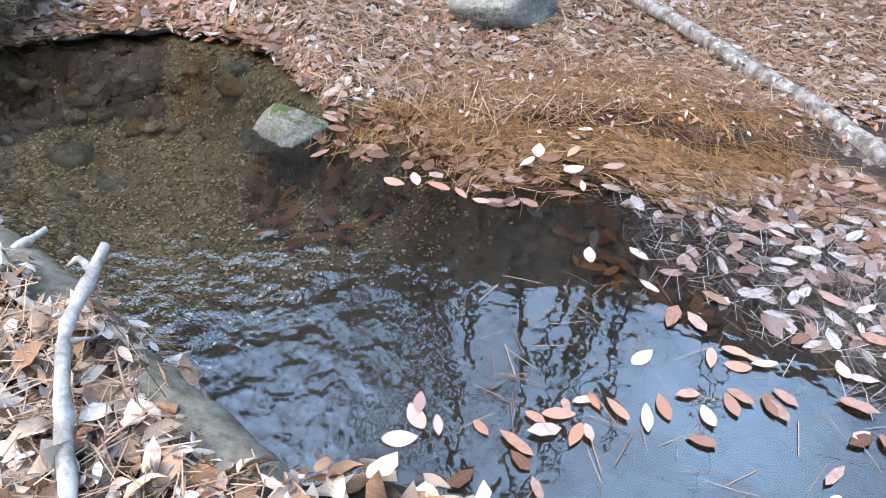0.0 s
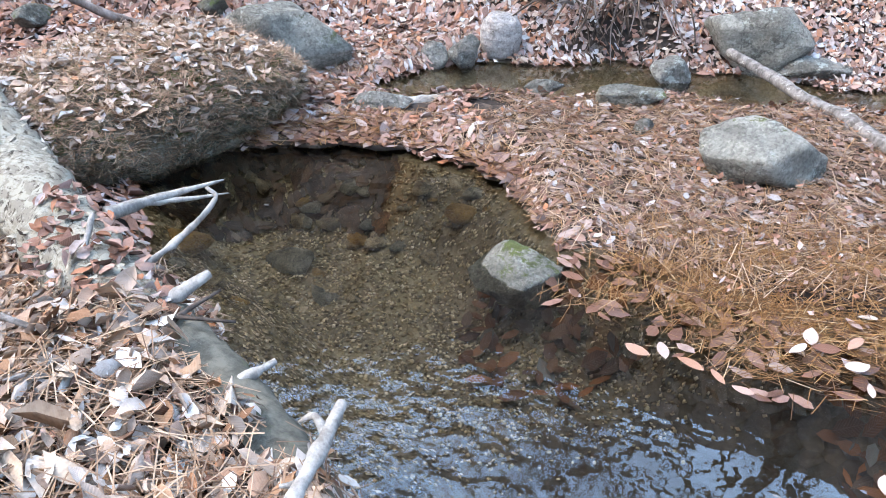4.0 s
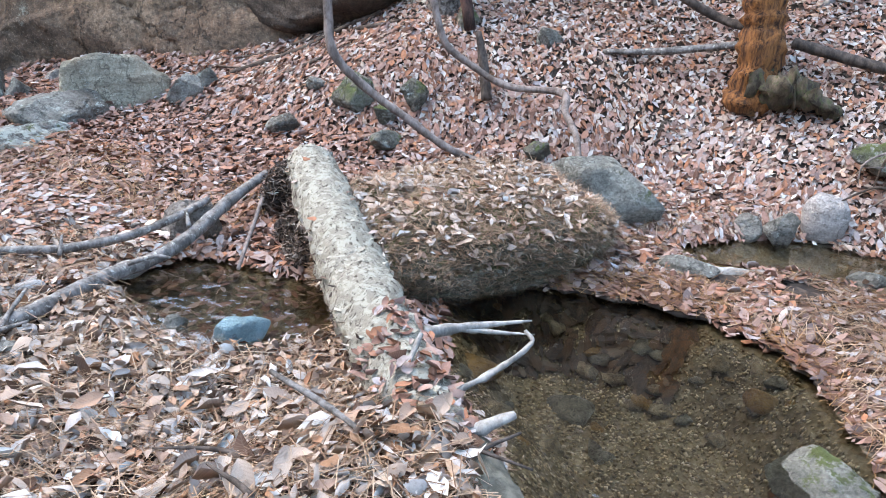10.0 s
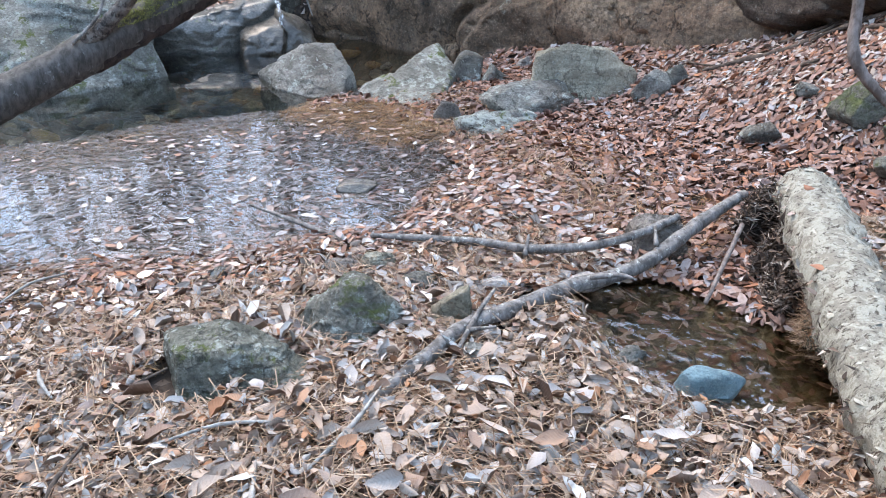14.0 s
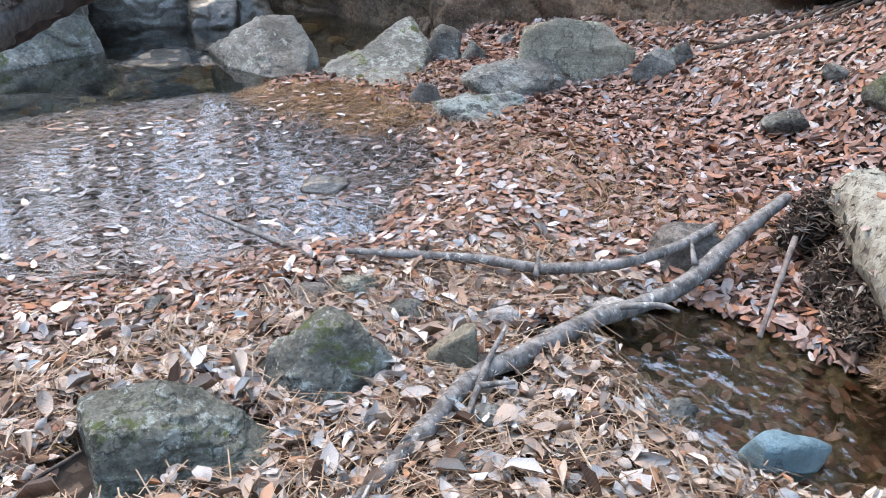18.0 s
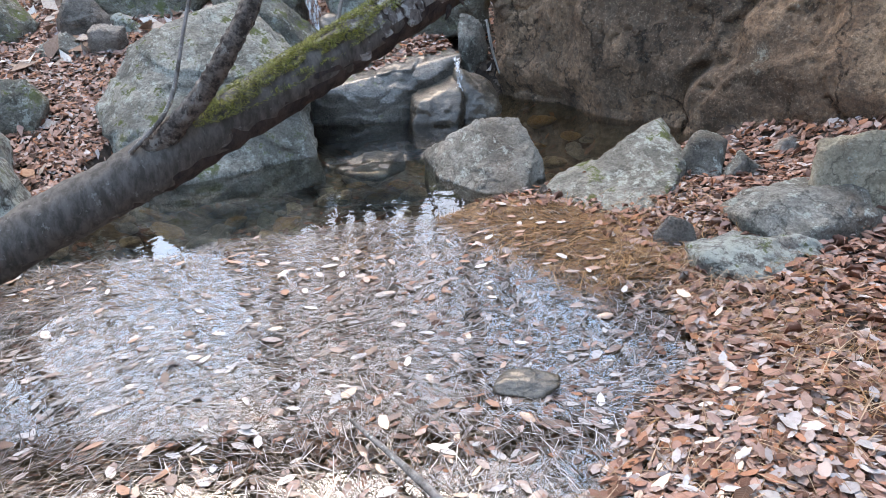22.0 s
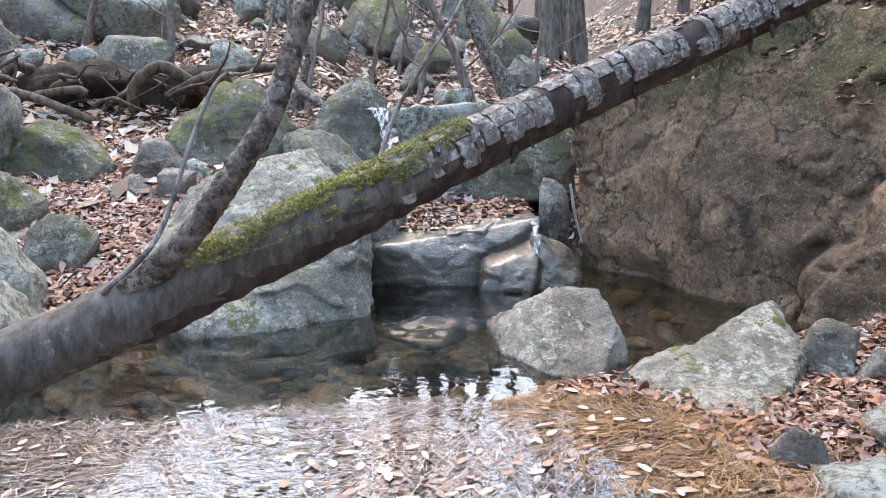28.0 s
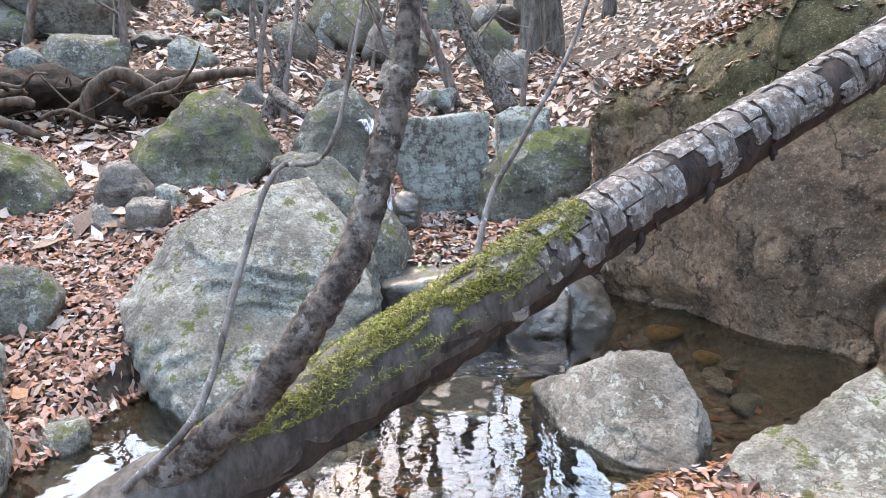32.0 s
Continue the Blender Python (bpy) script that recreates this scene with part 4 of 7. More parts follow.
crag("pale grey stone on the leafy bank", -9.40, [(-0.94, 0.65), (-0.60, 0.82), (-0.43, 0.67), (-0.49, 0.50), (-0.69, 0.32), (-0.86, 0.46)], 0.20, 0.25, 243, GRANITE, "bank_boulder", sharp=60.0)
crag("big lichen-pale boulder at the pool's head", -7.40, [(-1.17, 0.79), (-1.00, 0.77), (-0.88, 0.74), (-0.66, 0.38), (-0.60, -0.05), (-0.80, -0.04), (-1.29, -0.01)], 0.20, 0.40, 244, GRANITE_PALE, "bank_boulder", sharp=50.0)
crag("big pale boulder blotched with green lichen", -6.70, [(-0.89, 0.67), (-0.70, 0.64), (-0.57, 0.49), (-0.40, 0.17), (-0.44, 0.03), (-0.64, -0.06), (-1.00, -0.03)], 0.25, 0.40, 245, GRANITE_PALE, "bank_boulder", sharp=40.0)
crag("low flat mossy stone at the pool's head", -7.20, [(-0.53, 0.06), (-0.41, 0.11), (-0.23, 0.10), (-0.21, 0.03), (-0.49, -0.03)], 0.12, 0.15, 246, GRANITE_LIT_MOSS, "bank_boulder", sharp=40.0)
crag("tall pale boulder beside the dark hollow under the roots", -9.60, [(-2.13, 1.64), (-1.88, 1.65), (-1.62, 1.54), (-1.59, 1.31), (-1.74, 1.05), (-1.97, 0.98), (-2.23, 0.98)], 0.30, 0.40, 247, GRANITE_PALE, "bank_boulder", sharp=40.0)
crag("small brown stone among the leaves", -9.70, [(-0.72, 0.88), (-0.61, 1.07), (-0.45, 1.09), (-0.27, 0.86), (-0.63, 0.85)], 0.12, 0.15, 248, BROWN_ROCK, "bank_boulder", sharp=60.0)
crag("small brown stone beside its neighbour", -9.30, [(-0.43, 0.80), (-0.36, 0.85), (-0.12, 0.81), (-0.15, 0.73), (-0.39, 0.74)], 0.10, 0.12, 249, BROWN_ROCK, "bank_boulder", sharp=60.0)
crag("small pale stone among the leaves", -9.60, [(-0.28, 0.87), (-0.19, 0.90), (0.02, 0.74), (-0.02, 0.71), (-0.20, 0.72)], 0.10, 0.12, 250, GRANITE_PALE, "bank_boulder", sharp=60.0)
crag("low dark stone under the mossy ones", -8.60, [(-1.40, 0.42), (-1.35, 0.49), (-1.18, 0.49), (-1.17, 0.39)], 0.12, 0.15, 251, GRANITE, "bank_boulder", sharp=40.0)
for k, (x, y, w, d, h, m) in enumerate([(-13.03, -1.50, 1.05, 0.85, 0.58, GRANITE_LIT_MOSS), (-13.51, -0.41, 0.62, 0.5, 0.45, GRANITE_PALE), (-14.83, -2.16, 1.85, 1.4, 0.75, GRANITE_PALE), (-15.72, 1.47, 2.1, 1.3, 1.1, GRANITE_MOSSY), (-13.35, 3.33, 0.55, 0.45, 0.55, GRANITE), (-14.02, 3.65, 0.34, 0.3, 0.28, GRANITE), (-13.94, 0.78, 0.6, 0.5, 0.55, GRANITE_LIT_MOSS), (-15.31, 2.6, 0.7, 0.55, 0.45, GRANITE), (-14.56, -1.04, 0.6, 0.5, 0.3, GRANITE), (-12.2, 1.2, 0.7, 0.5, 0.5, GRANITE_LIT_MOSS), (-12.6, 2.3, 0.5, 0.4, 0.3, GRANITE_PALE), (-13.0, -3.2, 0.9, 0.7, 0.6, GRANITE), (-16.8, 0.2, 1.2, 0.9, 0.7, GRANITE_PALE), (-17.4, -2.4, 1.6, 1.2, 1.0, GRANITE), (-17.8, 3.3, 1.4, 1.0, 0.8, GRANITE_PALE), (-12.0, 0.35, 0.4, 0.3, 0.3, GRANITE), (-12.4, -0.4, 0.35, 0.3, 0.24, GRANITE)]):
    boulder("lichen-grey boulder in the rocky gully", x, y, at_ground(x, y) - 0.08, w, d, h, 60 + 37 * k, 270 + k, m, "gully_boulder", facets=7)


jumble = np.random.default_rng(91)
for k in range(46):
    while True:
        x, y = jumble.uniform(-19, -11.3), jumble.uniform(-5.5, 4.2)
        if abs(y - 0.9) > 0.5 or x < -13.5:
            break
    w = jumble.uniform(0.2, 0.8) * (1.0 if x > -14 else 1.4)
    boulder("lichen-grey boulder tumbled among leaves up the gully" if k % 3 else "mossy boulder tumbled among leaves up the gully", x, y, at_ground(x, y) - 0.06, w, w * jumble.uniform(0.7, 1.0), w * jumble.uniform(0.5, 0.8), jumble.uniform(0, 360), 600 + k, (GRANITE_MOSSY, GRANITE, GRANITE_PALE)[k % 3], "gully_boulder", facets=4, sharp=20, level=3)


def moss_boulder():
    """The long loaf of a boulder, hollow under its front edge."""
    dirs, faces = ball(6)
    loaf = np.sign(dirs) * np.abs(dirs) ** 0.62
    loaf /= np.abs(loaf).max(0)
    pts = loaf * (0.69, 0.48, 0.25) + (0, 0, 0.13)
    pts[:, 2] += 0.05 * pts[:, 0] - 0.10 * np.abs(pts[:, 0]) ** 2
    under = np.clip(0.20 - pts[:, 2], 0, 1)
    pts[:, 1] += under * 0.45 * (pts[:, 1] < 0.2)
    shelf = pts[:, 2] * 13 + 1.6 * fuzz(pts, 2.2, 303, 3)
    pts[:, :2] *= (1 + 0.055 * (shelf - np.floor(shelf) - 0.5) * (np.abs(dirs[:, 2]) < 0.8))[:, None]
    pts = roughened(pts, dirs, 0.55, 301, 0.06)
    ob = new("mossy_boulder", mesh_of("mossy_boulder", pts, faces, GRANITE_MOSSY))
    ob.matrix_basis = pose(-2.02, 3.09, -0.03, 0, 0, 57)
    return tagged(ob, "long boulder furred with moss and pine needles, leaves on top", "rock")


MOSSY = moss_boulder()


def cliff():
    """The rock face behind the upper pool, running round to the slope."""
    line = [(-12.2, 6.2), (-11.2, 5.0), (-10.2, 3.95), (-9.4, 3.25), (-8.86, 2.82), (-8.25, 3.16), (-7.75, 3.22), (-7.2, 3.50), (-6.7, 3.74), (-6.3, 3.92), (-5.8, 4.10), (-5.4, 4.25), (-4.95, 4.38), (-4.55, 4.6), (-4.15, 4.85), (-3.75, 5.2), (-4.15, 5.75), (-4.9, 6.35), (-5.6, 7.3), (-6.6, 8.8), (-8.2, 10.4)]
    pts = np.array(line)
    seg = np.concatenate([[0], np.cumsum(np.linalg.norm(np.diff(pts, axis=0), axis=1))])
    u = np.linspace(0, seg[-1], 640)
    base = np.stack([np.interp(u, seg, pts[:, k]) for k in (0, 1)], 1)
    kern = np.ones(3) / 3
    for k in (0, 1):
        base[2:-2, k] = np.convolve(base[:, k], kern, "same")[2:-2]
    soft = np.stack([np.convolve(base[:, k], np.ones(25) / 25, "same") for k in (0, 1)], 1)
    bend = (pts[:, 0] > -5.2).nonzero()[0][0]
    east = (ease(seg[bend] - 0.6, seg[bend] + 0.6, u) * ease(0.0, 0.6, seg[-1] - 0.6 - u))[:, None]
    base = soft * east + base * (1 - east)
    tang = np.gradient(base, axis=0)
    tang /= np.linalg.norm(tang, axis=1)[:, None]
    inward = np.stack([-tang[:, 1], tang[:, 0]], 1)
    high = [1.3, 1.3, 1.3, 1.35, 1.38, 1.72, 1.9, 1.95, 1.9, 1.82, 1.72, 1.70, 1.70, 1.78, 1.92, 2.05, 2.15, 2.2, 2.3, 2.4, 2.6]
    top = np.interp(u, seg, high) + 0.05 * np.sin(u * 3.3)
    to_core = np.array([(-6.6, 6.1)]) - base
    core = np.linalg.norm(to_core, axis=1)
    turn = ease(seg[10], seg[13], u)
    over = inward * (1 - turn[:, None]) + to_core / core[:, None] * turn[:, None]
    reach = 7.0 * (1 - turn) + 0.7 * core * turn
    lean = np.interp(u, seg, [0.0, 0.0, 0.0, 0.0, -0.05, 0.02, 0.15, 0.28, 0.30, 0.26, 0.22, 0.20, 0.16, 0.12, 0.10, 0.08, 0.06, 0.05, 0.05, 0.05, 0.05])
    prof = np.concatenate([np.linspace(-0.25, 1.0, 110), np.ones(26)])
    rows = []
    for j, v in enumerate(prof):
        back = 0.10 * math.exp(-(max(v, 0) / 0.10) ** 2) + lean * max(v, 0) * top
        z = v * top
        if j >= 110:
            q = (j - 109) / 26
            crown = reach * q ** 1.6
            z = z + (0.15 + 0.24 * reach) * q ** 1.15
        rnd = np.clip((v - 0.86) / 0.14, 0, 1)
        back = back + 0.10 * rnd ** 2
        x, y = base[:, 0] + inward[:, 0] * back, base[:, 1] + inward[:, 1] * back
        if j >= 110:
            x, y = x + over[:, 0] * crown, y + over[:, 1] * crown
            sink = ease(0.45, 1.0, (j - 109) / 26)
            z = z * (1 - sink) + (ground_z(x, y) - 0.25) * sink
        rows.append(np.stack([x, y, z], 1))
    g = np.array(rows)
    flat = g.reshape(-1, 3)
    blocks = fuzz(flat * (1, 1, 0.7), 0.8, 21, 2) * 2.6
    ledge = np.floor(blocks) + ease(0.88, 1.0, blocks - np.floor(blocks))
    bulge = ledge * 0.04 - 0.025 * np.exp(-(fuzz(flat, 1.1, 31, 4) / 0.02) ** 2) + fuzz(flat, 7.0, 33, 4) * 0.012 + fuzz(flat, 0.75, 5, 3) * 0.05 + fuzz(flat, 3.0, 9, 6) * 0.025 + np.abs(fuzz(flat, 1.3, 15, 4)) * 0.03
    seam = np.abs(flat[:, 0] + 7.05 - 0.35 * (flat[:, 2] - 0.5) + 0.25 * fuzz(flat, 1.6, 11, 3))
    step_in = 0.10 * np.exp(-(seam / 0.05) ** 2) - 0.07 * ease(0.0, 0.10, flat[:, 0] + 7.05 - 0.35 * (flat[:, 2] - 0.5)) * ease(2.2, 1.2, flat[:, 0] + 8.0)
    move = np.tile(inward, (len(prof), 1))
    flat[:, :2] += move * (step_in - bulge)[:, None]
    i = np.arange(len(flat)).reshape(len(prof), -1)
    q = np.stack([i[:-1, :-1], i[:-1, 1:], i[1:, 1:], i[1:, :-1]], -1).reshape(-1, 4)
    return tagged(new("rock_cliff", mesh_of("rock_cliff", flat, q, CLIFF)), "tall brown rock face with lichen patches and a mossy brow", "cliff")


CLIFF_ROCK = cliff()


hewn("brown lens-shaped boulder bulging from the foot of the rock face", -4.3, 4.75, 0.5, 0, [(-0.93, 0.00, 0.23), (-0.68, -0.22, 0.30), (-0.84, 0.60, 0.25), (-0.75, 0.00, 0.60), (-0.55, -0.22, 0.56), (-0.68, 0.60, 0.59), (-0.32, 0.00, 0.92), (-0.25, -0.22, 0.79), (-0.29, 0.60, 0.87), (0.16, 0.00, 0.94), (0.10, -0.22, 0.81), (0.14, 0.60, 0.89), (0.56, 0.00, 0.76), (0.39, -0.22, 0.68), (0.50, 0.60, 0.73), (0.84, 0.00, 0.46), (0.59, -0.22, 0.46), (0.75, 0.60, 0.46), (0.64, 0.00, 0.28), (0.45, -0.22, 0.33), (0.57, 0.60, 0.30), (0.01, 0.00, 0.03), (-0.01, -0.22, 0.15), (0.00, 0.60, 0.07), (-0.68, 0.00, -0.04), (-0.50, -0.22, 0.10), (-0.62, 0.60, 0.01)], 231, DARK_BROWN_ROCK, level=6, sharp=14.0, uneven=0.02)
hewn("grey standing slab of rock at the end of the rock face", -3.65, 4.95, 1.0, 0, [(-0.22, 0.00, 1.00), (-0.20, -0.06, 0.96), (-0.20, 0.60, 0.95), (0.19, 0.00, 0.98), (0.17, -0.06, 0.94), (0.17, 0.60, 0.93), (0.21, 0.00, 0.14), (0.19, -0.06, 0.17), (0.19, 0.60, 0.17), (0.08, 0.00, 0.01), (0.07, -0.06, 0.05), (0.07, 0.60, 0.06), (-0.14, 0.00, 0.22), (-0.13, -0.06, 0.24), (-0.13, 0.60, 0.25), (-0.29, 0.00, 0.56), (-0.27, -0.06, 0.55), (-0.26, 0.60, 0.55)], 233, GRANITE_LIT_MOSS, sharp=60.0)

# near-black lumps added to stand in for the shaded hollow under the washed-out roots
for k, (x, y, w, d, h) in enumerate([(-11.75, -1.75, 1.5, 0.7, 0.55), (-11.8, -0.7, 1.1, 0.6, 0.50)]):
    ob = boulder("near-black lump standing in for the shaded hollow under bare roots", x, y, at_ground(x, y) - 0.1, d, w, h, 8 * k, 290 + k, SOIL_AND_HOLLOW, "earth_bank", facets=7, sharp=12, uneven=0.10)
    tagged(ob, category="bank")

# ---- wood ----


def smooth_line(points, per=6):
    """A Catmull-Rom line through the points."""
    p = np.array(points, float)
    p = np.vstack([2 * p[0] - p[1], p, 2 * p[-1] - p[-2]])
    out = []
    for a, b, c, d in zip(p, p[1:], p[2:], p[3:]):
        for t in np.arange(per) / per:
            out.append(0.5 * (2 * b + (c - a) * t + (2 * a - 5 * b + 4 * c - d) * t * t + (3 * b - a - 3 * c + d) * t ** 3))
    return np.vstack([out, p[-2]])


def tube(points, radii, sides=10, per=6, seed=0, knobby=0.08, close=True):
    """Vertices and faces of a limb that follows the points, its radius going from point to point."""
    line = smooth_line(points, per)
    rad = np.interp(np.linspace(0, 1, len(line)), np.linspace(0, 1, len(radii)), radii)
    tang = np.gradient(line, axis=0)
    tang /= np.linalg.norm(tang, axis=1)[:, None] + 1e-9
    ref = np.array([0.31, 0.52, 0.79])
    a = np.cross(tang, ref)
    a /= np.linalg.norm(a, axis=1)[:, None]
    b = np.cross(tang, a)
    ang = np.linspace(0, 2 * np.pi, sides, endpoint=False)
    r = np.random.default_rng(seed)
    wob = 1 + knobby * (r.normal(size=(len(line), 1)) * 0.6 + r.normal(size=(len(line), sides)) * 0.7)
    v = line[:, None] + (a[:, None] * np.cos(ang)[None, :, None] + b[:, None] * np.sin(ang)[None, :, None]) * (rad[:, None] * wob)[..., None]
    i = np.arange(len(line) * sides).reshape(len(line), sides)
    q = np.stack([i[:-1], np.roll(i, -1, 1)[:-1], np.roll(i, -1, 1)[1:], i[1:]], -1).reshape(-1, 4)
    v = v.reshape(-1, 3)
    tris = np.zeros((0, 3), int)
    if close:
        n = len(v)
        v = np.vstack([v, line[0] - tang[0] * rad[0] * 0.2, line[-1] + tang[-1] * rad[-1] * 0.2])
        e = np.arange(sides)
        tris = np.vstack([np.stack([np.roll(e, -1), e, np.full(sides, n)], 1), np.stack([i[-1], np.roll(i[-1], -1), np.full(sides, n + 1)], 1)])
    return v, q, tris


def joined(tubes):
    vs, qs, ts, n = [], [], [], 0
    for v, q, t in tubes:
        vs.append(v), qs.append(q + n), ts.append(t + n)
        n += len(v)
    return np.vstack(vs), [np.vstack(qs), np.vstack(ts)]


def limb(name, label, points, radii, material, category="branch", **how):
    v, q, t = tube(points, radii, **how)
    return tagged(new(name, mesh_of(name, v, [q, t], material)), label, category)


def sprigs(points, r, count, length, thick, seed, up=0.4):
    """Thin side twigs along a limb."""
    line, made = smooth_line(points, 4), []
    for _ in range(count):
        k = r.integers(len(line) // 3, len(line))
        d = r.normal(size=3) + (0, 0, up)
        d /= np.linalg.norm(d)
        l = length * r.uniform(0.5, 1.2)
        side = r.normal(size=3) * 0.25
        p = [line[k], line[k] + d * l * 0.5 + side * l * 0.3, line[k] + d * l + side * l]
        made.append(tube(p, [thick, thick * 0.6, thick * 0.25], 4, 2, int(r.integers(1e6)), 0.05, False))
    return made


def tree(label, stem, radius, height, material, seed, limbs=7, first=0.3, reach=2.2, name="tree"):
    """A bare winter tree: a trunk through the given points and on up to its height, with forked limbs."""
    r = np.random.default_rng(seed)
    stem = [np.array(p, float) for p in stem]
    root = new(name)
    root.location = stem[0]
    d = (stem[-1] - stem[0]) / np.linalg.norm(stem[-1] - stem[0])
    pts = [p - stem[0] for p in stem]
    pts[0] = pts[0] - (0, 0, 0.15)
    while pts[-1][2] < height:
        d = d * 0.75 + np.array((0, 0, 0.30)) + r.normal(size=3) * 0.09
        d /= np.linalg.norm(d)
        pts.append(pts[-1] + d * 1.1)
    rad = np.linspace(1, 0.16, len(pts)) ** 0.8 * radius
    v, q, t = tube(pts, [radius * 1.35, *rad[1:]], 14, 7, seed, 0.05)
    part("trunk", mesh_of("trunk", v, [q, t], material), root)
    line = smooth_line(pts, 5)
    for k in range(limbs):
        f = first + (0.97 - first) * (k + r.uniform(0, 0.8)) / limbs
        p0 = line[int(f * (len(line) - 1))]
        a, l = r.uniform(0, 2 * np.pi), reach * r.uniform(0.55, 1.2) * (1.15 - 0.6 * f)
        out = np.array((math.cos(a), math.sin(a), r.uniform(0.3, 1.0)))
        mid = p0 + out * l * 0.5 + r.normal(size=3) * 0.08 * l
        ends = [p0, p0 + out * l * 0.22 + r.normal(size=3) * 0.03, mid, mid + (out + (0, 0, 0.4)) * l * 0.5 + r.normal(size=3) * 0.1 * l]
        th = radius * (0.36 - 0.2 * f)
        v, fs = joined([tube(ends, [th, th * 0.8, th * 0.5, th * 0.15], 6, 4, int(r.integers(1e6)), 0.06, False)])
        arm = part("limb", mesh_of("limb", v, fs, material), root)
        v, fs = joined(sprigs(ends, r, 9, l * 0.42, th * 0.22, seed))
        tagged(part("twig_spray", mesh_of("twig_spray", v, fs, material), arm), kind="stuff")
    return tagged(root, label, "tree")


limb("vine", "long bare grey vine hanging in a loop to the ground", [(-3.3, 3.9, 4.2), (-3.2, 3.7, 3.0), (-3.15, 3.61, 2.06), (-3.07, 3.48, 1.56), (-3.08, 3.42, 1.25), (-3.06, 3.39, 0.95), (-3.00, 3.36, 0.77), (-2.87, 3.44, 0.61), (-2.66, 3.52, 0.47), (-2.43, 3.61, 0.32), (-2.23, 3.71, 0.25), (-2.00, 3.79, 0.26), (-1.81, 3.92, 0.29)], [0.018, 0.022, 0.024, 0.024, 0.022, 0.02, 0.018], BARK_VINE, "vine", per=8)
limb("vine", "kinked brown vine rising from the grey rock into the trees", [(-1.81, 3.92, 0.29), (-1.91, 4.08, 0.39), (-2.04, 4.21, 0.47), (-2.14, 4.36, 0.54), (-2.48, 4.33, 0.53), (-2.73, 4.28, 0.64), (-2.87, 4.23, 0.75), (-2.99, 4.25, 1.00), (-3.09, 4.23, 1.14), (-3.22, 4.18, 1.20), (-3.30, 4.15, 1.44), (-3.44, 4.26, 1.96), (-3.5, 4.4, 3.2), (-3.4, 4.7, 4.4)], [0.016, 0.022, 0.02, 0.022, 0.024, 0.022, 0.018], BARK_VINE, "vine", per=8)


def stump():
    """The broken rotten tree: a leaning stub with a splintered top and a mossy root."""
    root = new("broken_tree_stump")
    root.location = (-1.23, 5.04, 0.57)
    v, q, t = tube([(0, 0, -0.1), (0.0, 0.02, 0.15), (-0.04, 0.08, 0.46), (-0.13, 0.14, 0.80), (-0.24, 0.16, 1.06), (-0.27, 0.17, 1.16)], [0.17, 0.125, 0.115, 0.11, 0.085, 0.05], 18, 8, 4, 0.13)
    part("trunk", mesh_of("trunk", v, [q, t], BARK_ROTTEN), root, "rotten orange wood without bark")
    for k, (dx, dy, h) in enumerate([(-0.29, 0.14, 0.16), (-0.25, 0.22, 0.10), (-0.33, 0.19, 0.08)]):
        v, q, t = tube([(dx + 0.02, dy, 1.02), (dx, dy, 1.02 + h * 0.6), (dx - 0.01, dy, 1.08 + h)], [0.035, 0.025, 0.006], 5, 3, k, 0.2)
        part("splinter", mesh_of("splinter", v, [q, t], BARK_ROTTEN), root)
    v, q, t = tube([(0.0, -0.04, 0.06), (0.14, -0.10, 0.05), (0.24, -0.06, 0.07), (0.36, -0.12, 0.03), (0.50, -0.05, -0.02)], [0.12, 0.085, 0.09, 0.055, 0.03], 14, 7, 8, 0.34)
    part("root", mesh_of("root", v, [q, t], BARK_MOSSY), root, "mossy root flare")
    tagged(root, "broken rotten orange tree stump leaning on the leafy slope", "tree stump")


stump()
limb("dead_branch", "thick dead brown branch leaning on the stump", [(-3.44, 5.53, 2.85), (-2.87, 5.46, 2.32), (-2.66, 5.49, 2.13), (-2.33, 5.43, 1.86), (-2.01, 5.37, 1.61), (-1.72, 5.34, 1.49), (-1.47, 5.29, 1.41)], [0.04, 0.05, 0.055, 0.05], BARK_DARK)
limb("birch_log", "pale lichen-spotted fallen log on the slope", [(-1.29, 5.45, 1.35), (-1.12, 5.63, 1.35), (-0.93, 5.93, 1.36), (-0.84, 6.07, 1.34), (-0.61, 6.89, 1.56), (-0.41, 7.71, 1.79)], [0.055, 0.055, 0.06, 0.055, 0.05], BARK_BRANCH, "log")
limb("dead_branch", "curved dead branch dropping to the stump", [(-2.49, 5.42, 2.64), (-2.42, 5.38, 2.22), (-2.37, 5.32, 1.93), (-2.29, 5.27, 1.64), (-2.05, 5.16, 1.27), (-1.77, 5.10, 1.08), (-1.52, 5.16, 0.96), (-1.33, 5.10, 0.93)], [0.025, 0.03, 0.03, 0.028, 0.025], BARK_DARK)
limb("dead_branch", "arched grey branch over the leaves", [(-3.22, 5.34, 0.89), (-2.99, 5.36, 1.15), (-2.69, 5.49, 1.25), (-2.45, 5.57, 1.23), (-2.19, 5.58, 1.11), (-1.99, 5.55, 0.89)], [0.02, 0.022, 0.02, 0.012], BARK_VINE)
limb("dead_branch", "grey fallen branch lying against the stump", [(-2.15, 4.97, 0.70), (-1.77, 5.01, 0.75), (-1.33, 5.10, 0.84)], [0.015, 0.022, 0.022], BARK_BRANCH)
limb("dead_branch", "long dark fallen branch sloping to the stream", [(-1.08, 5.12, 0.88), (-0.72, 5.18, 0.81), (-0.22, 5.23, 0.73), (0.11, 5.21, 0.64), (0.37, 5.16, 0.52), (0.63, 5.12, 0.42), (1.00, 4.98, 0.25), (1.37, 4.79, 0.13)], [0.032, 0.028, 0.026, 0.022, 0.018], BARK_DARK)
